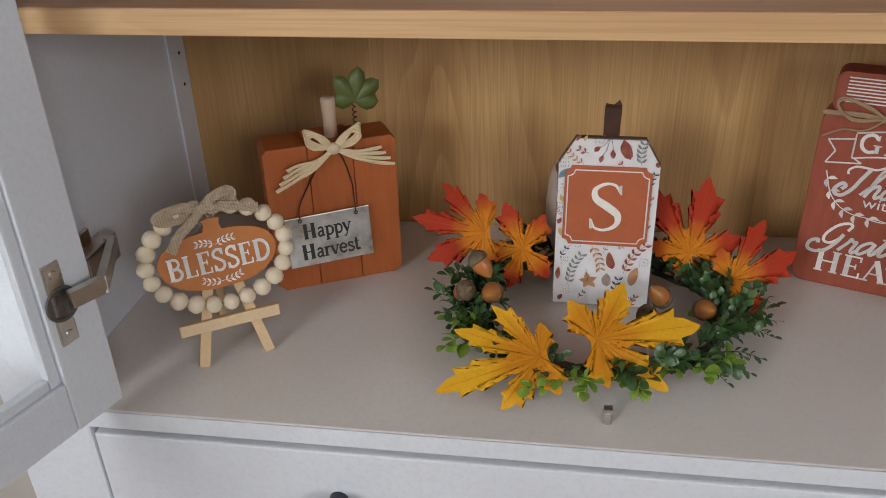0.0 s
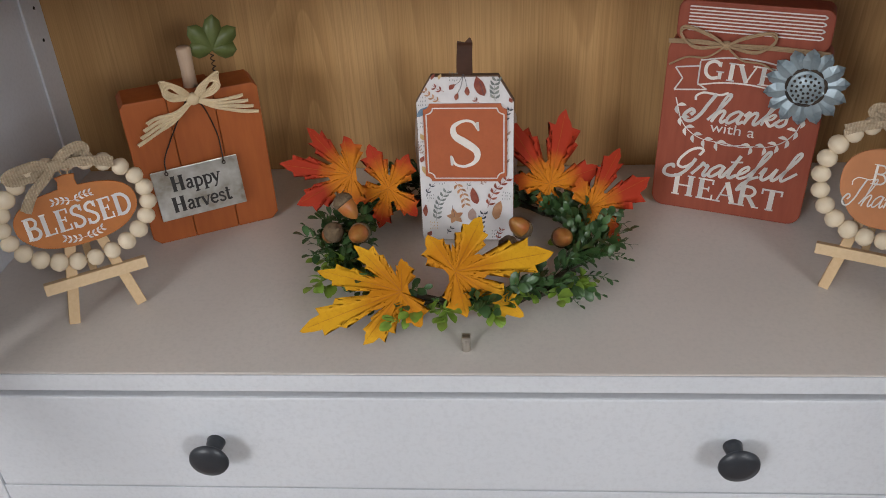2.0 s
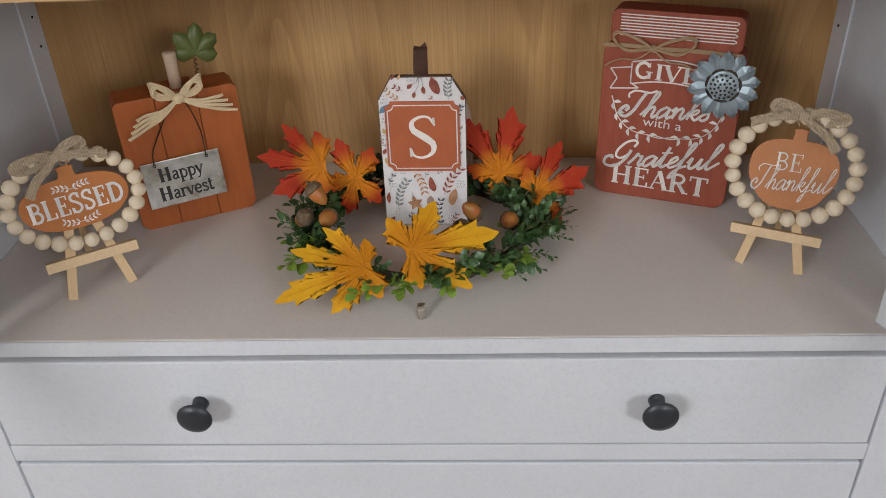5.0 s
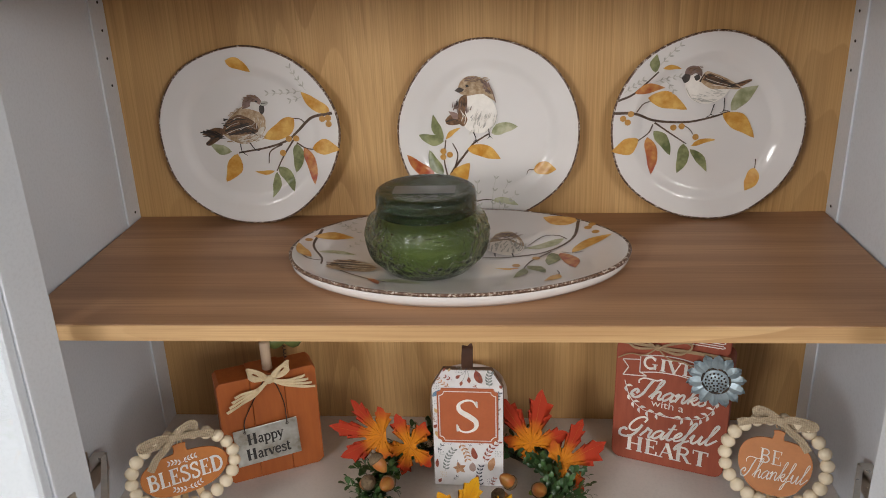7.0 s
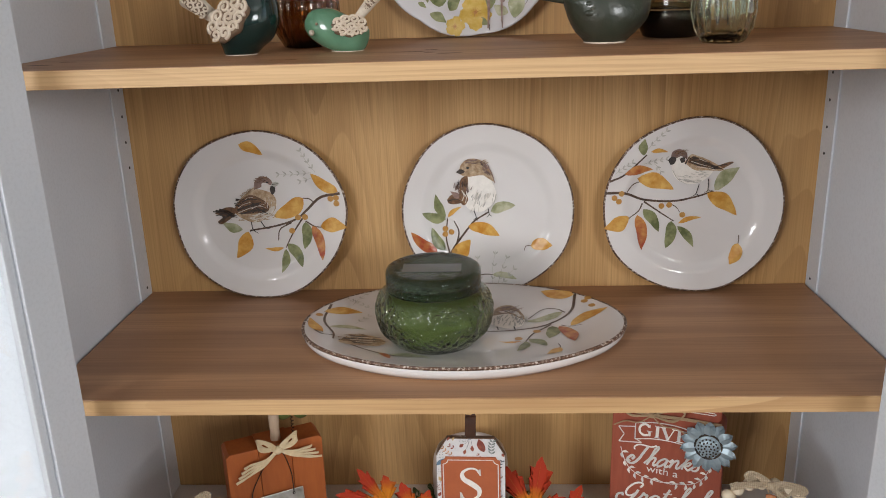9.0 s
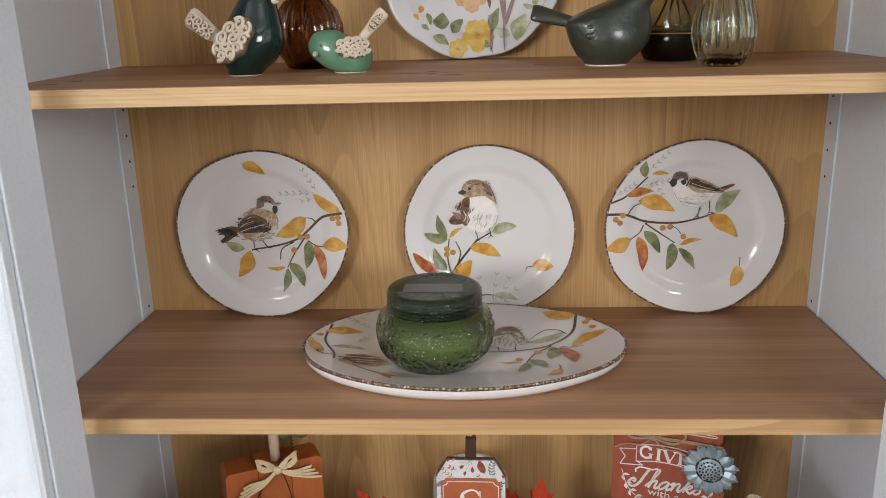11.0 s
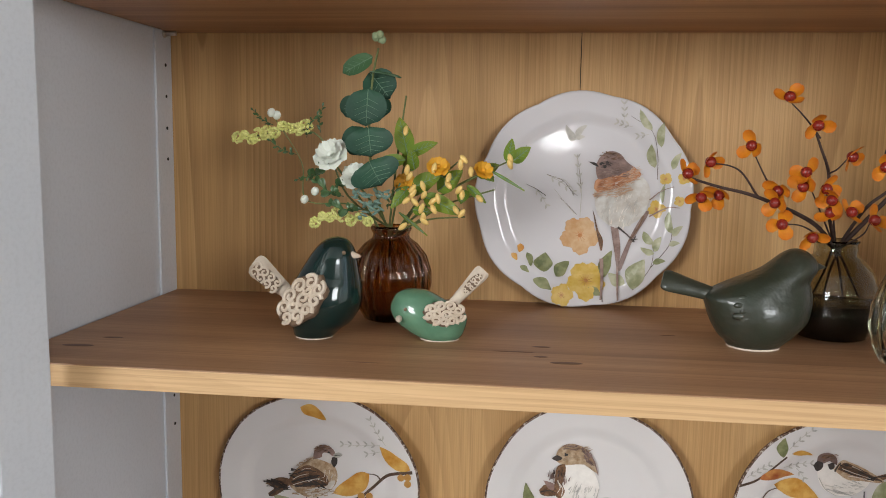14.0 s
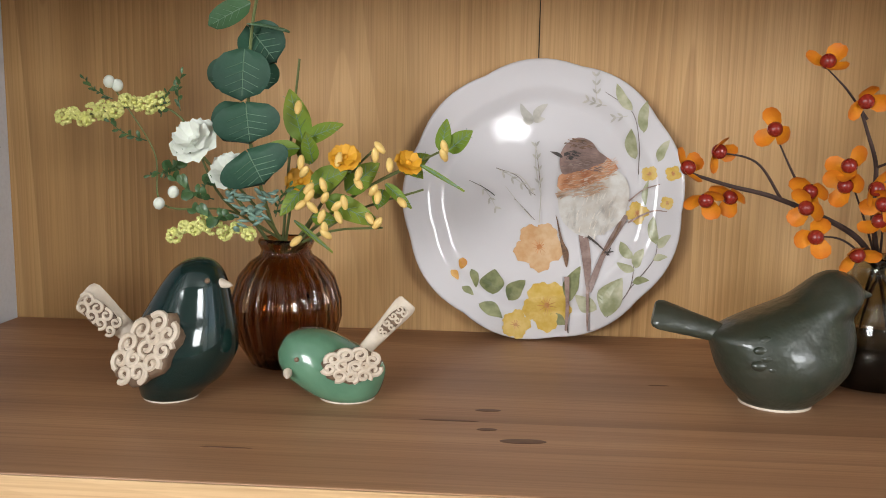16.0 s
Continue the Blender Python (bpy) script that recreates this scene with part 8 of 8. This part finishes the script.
def blossom(vase, at, face, r, petals, mat, name, layers=2, ruffle=0.12):
    """A layered cloth flower looking towards face."""
    m = Matrix.Translation(at) @ Vector(face).normalized().to_track_quat("Z", "Y").to_matrix().to_4x4()
    o = part(name, ball(r * 0.22, (0, 0, r * 0.1), 8), mat, vase, "", True)
    o.matrix_world = m
    for L in range(layers):
        for k in range(petals):
            a = 2 * math.pi * (k + 0.5 * L) / petals + 0.1 * L
            bm = bmesh.new()
            q = r * (1 - 0.22 * L)
            rows = []
            for t, h in ((0.05, 0.15), (0.4, 0.8), (0.75, 1.0), (1.0, 0.55)):
                rows.append([bm.verts.new((q * t, q * 0.42 * h * s, r * (0.10 + 0.30 * L) * t + ruffle * r * math.sin(5 * s + k + 3 * t) * t)) for s in (-1, 0, 1)])
            for u, v_ in zip(rows, rows[1:]):
                for j in (0, 1):
                    bm.faces.new((u[j], u[j + 1], v_[j + 1], v_[j]))
            p = part("petal", bm, mat, o, "", True)
            p.matrix_local = pose(0, 0, 0, 0, 0, math.degrees(a))
    return o


blossom(amber, (-0.206, -0.106, 1.534), (-0.2, -0.9, 0.5), 0.0150, 7, WHITE_PETAL, "white_flower", 3)
blossom(amber, (-0.186, -0.106, 1.517), (-0.1, -0.9, 0.4), 0.0120, 7, WHITE_PETAL, "white_flower", 3)
blossom(amber, (-0.117, -0.106, 1.526), (0.1, -0.8, 0.6), 0.0095, 8, YELLOW_PETAL, "yellow_flower", 2)
blossom(amber, (-0.146, -0.094, 1.511), (0.1, -0.9, 0.4), 0.0095, 8, YELLOW_PETAL, "yellow_flower", 2)
blossom(amber, (-0.0806, -0.0985, 1.5236), (0.4, -0.7, 0.5), 0.0085, 7, YELLOW_PETAL, "yellow_flower", 2)
for tip in ((-0.206, -0.104, 1.530), (-0.186, -0.104, 1.513), (-0.117, -0.104, 1.522)):
    stem(amber, tip, 0.0012, STEM, None, 0.02)


def frothy(vase, pts, r, count, seed):
    """A flower spray of tiny crumbs clustered along a curve."""
    rn = random.Random(seed)
    c = spline(pts, 10)
    bm = bmesh.new()
    clumps = max(4, int(sum((b - a).length for a, b in zip(c, c[1:])) / 0.0064))
    for i in range(count):
        p = c[int(i / count * (len(c) - 1))]
        k = r * (0.75 + 0.35 * math.sin(i * 0.11))
        g = rn.randrange(clumps)
        p = c[int((g + 0.5) / clumps * (len(c) - 1))] + Vector((0, 0, 0.0022 * math.sin(2.3 * g)))
        k = r * (0.95 + 0.22 * math.sin(5 * g))
        d = Vector((rn.gauss(0, 1), rn.gauss(0, 1), rn.gauss(0, 1))).normalized() * k
        bmesh.ops.create_icosphere(bm, subdivisions=1, radius=rn.uniform(0.0009, 0.0014), matrix=Matrix.Translation(p + d))
    o = part("flower_spray", bm, SPRAY, vase, "lime yellow flower spray")
    o.matrix_parent_inverse = vase.matrix_world.inverted()
    tagged(o, "", "", "", "stuff")
    return o


frothy(amber, [(-0.290, -0.102, 1.547), (-0.268, -0.104, 1.549), (-0.246, -0.104, 1.556), (-0.224, -0.102, 1.555)], 0.0046, 620, 3)
frothy(amber, [(-0.222, -0.106, 1.477), (-0.206, -0.106, 1.485), (-0.190, -0.104, 1.482), (-0.172, -0.102, 1.480)], 0.0044, 460, 5)
o = part("stem", tube(spline([NECK, (-0.196, -0.090, 1.500), (-0.222, -0.100, 1.552), (-0.285, -0.102, 1.547)], 8), 0.0010, 6, None, 0.5), STEM, amber)
o.matrix_parent_inverse = amber.matrix_world.inverted()
o = part("stem", tube(spline([NECK, (-0.190, -0.092, 1.492), (-0.228, -0.102, 1.496), (-0.232, -0.104, 1.528), (-0.256, -0.104, 1.566)], 8), 0.0008, 6, None, 0.5), STEM, amber)
o.matrix_parent_inverse = amber.matrix_world.inverted()
for p in ((-0.256, -0.108, 1.568), (-0.252, -0.106, 1.566), (-0.220, -0.106, 1.504), (-0.229, -0.106, 1.497)):
    part("white_bud", ball(0.0034, (0, 0, 0), 10, None, (1, 0.9, 1.15)), WHITE_PETAL, amber, "", True).matrix_world = pose(*p, 10, 20, 0)
for p, r, s in (((-0.236, -0.104, 1.534), 150, 0.55), ((-0.228, -0.102, 1.548), 60, 0.5), ((-0.216, -0.102, 1.552), 80, 0.5), ((-0.226, -0.104, 1.512), 40, 0.6), ((-0.206, -0.100, 1.506), 20, 0.6), ((-0.214, -0.104, 1.522), 200, 0.5), ((-0.196, -0.104, 1.500), 150, 0.6), ((-0.256, -0.104, 1.558), 140, 0.45), ((-0.180, -0.108, 1.490), 170, 0.6), ((-0.160, -0.100, 1.490), 60, 0.5)):
    o = new("small_sprig", TRAILERS[int(r) % 3] if s < 0.58 else GREEN_SPRAYS[int(r) % 4])
    o.parent = amber
    o.matrix_world = Matrix.Translation(p) @ pose(0, 0, 0, 90, -r, 0) @ Matrix.Scale(s, 4)
bm = bmesh.new()
rn = random.Random(9)
for i in range(46):
    c = Vector((rn.gauss(0, 0.008), rn.gauss(0, 0.003), rn.gauss(0, 0.0055)))
    d = Vector((rn.uniform(-1, 1), rn.uniform(-1, -0.1), rn.uniform(-0.4, 1))).normalized()
    m = Matrix.Translation(c) @ d.to_track_quat("Z", "Y").to_matrix().to_4x4() @ Matrix.Diagonal((0.0022, 0.0011, 0.0040, 1))
    bmesh.ops.create_icosphere(bm, subdivisions=1, radius=1, matrix=m)
o = part("succulent", bm, SUCC, amber, "blue-green succulent cluster", True)
o.matrix_world = pose(-0.174, -0.106, 1.496)
tagged(o, "", "", "", "stuff")

# ---- berry branches in the smoky vase ----
BARK = mottled("dark_branch", (0.060, 0.030, 0.022), (0.035, 0.018, 0.015), 90, 0.75, 0.3)
BERRY = mottled("red_berry", (0.25, 0.022, 0.014), (0.18, 0.016, 0.012), 60, 0.28, 0.02)
PETAL_ORANGE = leaf_stuff("orange_husk", (0.66, 0.225, 0.012), (0.58, 0.15, 0.012), (0.50, 0.12, 0.01), 0.012, 0.5)
ROOT = Vector((0.2240, -0.0420, U0 + 0.074))


def berry_blossom(vase, at, face, s=1.0):
    """A dark red berry in an opened three-part orange husk."""
    m = Matrix.Translation(at) @ Vector(face).normalized().to_track_quat("Z", "Y").to_matrix().to_4x4() @ pose(0, 0, 0, 0, 0, 360 * (at[0] * 37 % 1)) @ Matrix.Scale(s, 4)
    o = part("berry", ball(0.0040, (0, 0, 0.0022), 14), BERRY, vase, "dark red berry", True)
    o.matrix_world = m
    for k in range(3):
        bm = bmesh.new()
        rows = []
        for t, h in ((0.0, 0.25), (0.3, 0.75), (0.62, 1.0), (0.88, 0.75), (1.0, 0.3)):
            rows.append([bm.verts.new((0.0120 * t, 0.0052 * h * u, 0.0030 * t * t + 0.0015 * u * u * h)) for u in (-1, -0.5, 0, 0.5, 1)])
        for a, b in zip(rows, rows[1:]):
            for j in range(4):
                bm.faces.new((a[j], a[j + 1], b[j + 1], b[j]))
        part("husk_petal", bm, PETAL_ORANGE, o, "", True).matrix_local = pose(0, 0, 0, 0, -12, 120 * k + 14 * math.sin(k + at[2] * 90))
    return o


def branch(vase, pts, r):
    o = part("branch", tube(spline(pts, 8), r, 7, None, 0.45), BARK, vase)
    o.matrix_parent_inverse = vase.matrix_world.inverted()


LEFT, MID, RIGHT, HIGH = Vector((0.150, -0.076, 1.508)), Vector((0.204, -0.072, 1.528)), Vector((0.268, -0.072, 1.532)), Vector((0.252, -0.074, 1.520))
for pts, r in (((ROOT, (0.196, -0.066, 1.488), LEFT, (0.118, -0.080, 1.516), (0.094, -0.082, 1.523)), 0.0021), ((ROOT, (0.208, -0.064, 1.500), MID, (0.195, -0.078, 1.548), (0.188, -0.080, 1.564)), 0.0018), ((ROOT, (0.246, -0.064, 1.500), RIGHT, (0.288, -0.078, 1.566), (0.306, -0.080, 1.598)), 0.0022), ((ROOT, (0.236, -0.066, 1.500), HIGH, (0.243, -0.080, 1.545), (0.255, -0.080, 1.564)), 0.0016), ((RIGHT, (0.296, -0.078, 1.548), (0.338, -0.082, 1.566)), 0.0014), (((0.280, -0.076, 1.552), (0.300, -0.080, 1.556), (0.323, -0.082, 1.562)), 0.0010), ((LEFT, (0.132, -0.082, 1.530), (0.108, -0.082, 1.536)), 0.0010), (((0.160, -0.078, 1.514), (0.150, -0.082, 1.530), (0.142, -0.082, 1.546)), 0.0009), ((MID, (0.208, -0.080, 1.532), (0.214, -0.082, 1.540)), 0.0009), (((0.194, -0.078, 1.556), (0.180, -0.082, 1.572), (0.168, -0.082, 1.584)), 0.0009), ((ROOT, (0.190, -0.070, 1.484), (0.166, -0.084, 1.488)), 0.0009), ((ROOT, (0.204, -0.076, 1.478), (0.189, -0.086, 1.480)), 0.0009), ((ROOT, (0.230, -0.080, 1.480), (0.233, -0.086, 1.490)), 0.0009), ((HIGH, (0.246, -0.082, 1.530), (0.241, -0.084, 1.534)), 0.0008), ((RIGHT, (0.266, -0.082, 1.536), (0.265, -0.084, 1.540)), 0.0008), ((ROOT, (0.198, -0.074, 1.500), (0.183, -0.084, 1.526)), 0.0009), ((ROOT, (0.210, -0.074, 1.490), (0.204, -0.084, 1.507)), 0.0009)):
    branch(smoke, pts, r)
for p in ((0.091, -0.084, 1.525), (0.108, -0.084, 1.537), (0.119, -0.084, 1.511), (0.142, -0.084, 1.549), (0.104, -0.084, 1.509), (0.167, -0.084, 1.586), (0.189, -0.084, 1.567), (0.215, -0.084, 1.543), (0.184, -0.086, 1.528), (0.162, -0.086, 1.505), (0.182, -0.088, 1.518), (0.164, -0.084, 1.515), (0.204, -0.088, 1.509), (0.197, -0.086, 1.517), (0.233, -0.090, 1.492), (0.167, -0.086, 1.488), (0.189, -0.090, 1.480), (0.241, -0.086, 1.535), (0.256, -0.084, 1.567), (0.265, -0.088, 1.541), (0.279, -0.086, 1.555), (0.308, -0.084, 1.601), (0.323, -0.086, 1.562), (0.218, -0.084, 1.497), (0.206, -0.080, 1.496)):
    f = Vector((0.9 * math.sin(p[0] * 300), -0.8, 0.75 * math.cos(p[2] * 210)))
    berry_blossom(smoke, p, f, 1.12)
for a, d in ((0, -0.011), (1, 0.004), (2, 0.012), (3, -0.002)):
    branch(smoke, (ROOT + Vector((0.002 * a - 0.003, 0, 0)), ROOT + Vector((d, -0.006 + 0.004 * a, -0.020)), ROOT + Vector((2.0 * d, -0.010 + 0.007 * a, -0.042))), 0.0014)
branch(clear, ((0.2600, -0.1330, U0 + 0.108), (0.2570, -0.1330, U0 + 0.085), (0.2500, -0.1330, U0 + 0.04)), 0.0012)
berry_blossom(clear, (0.2590, -0.1350, U0 + 0.113), (0.1, -0.75, 0.6), 1.1)

for o, x, y, k in ((amber, -0.1660, -0.0603, 1.030), (smoke, 0.2200, -0.0590, 1.015), (clear, 0.2485, -0.1500, 1.020)):
    o.matrix_world = pose(x, y, Z2) @ Matrix.Scale(k, 4)
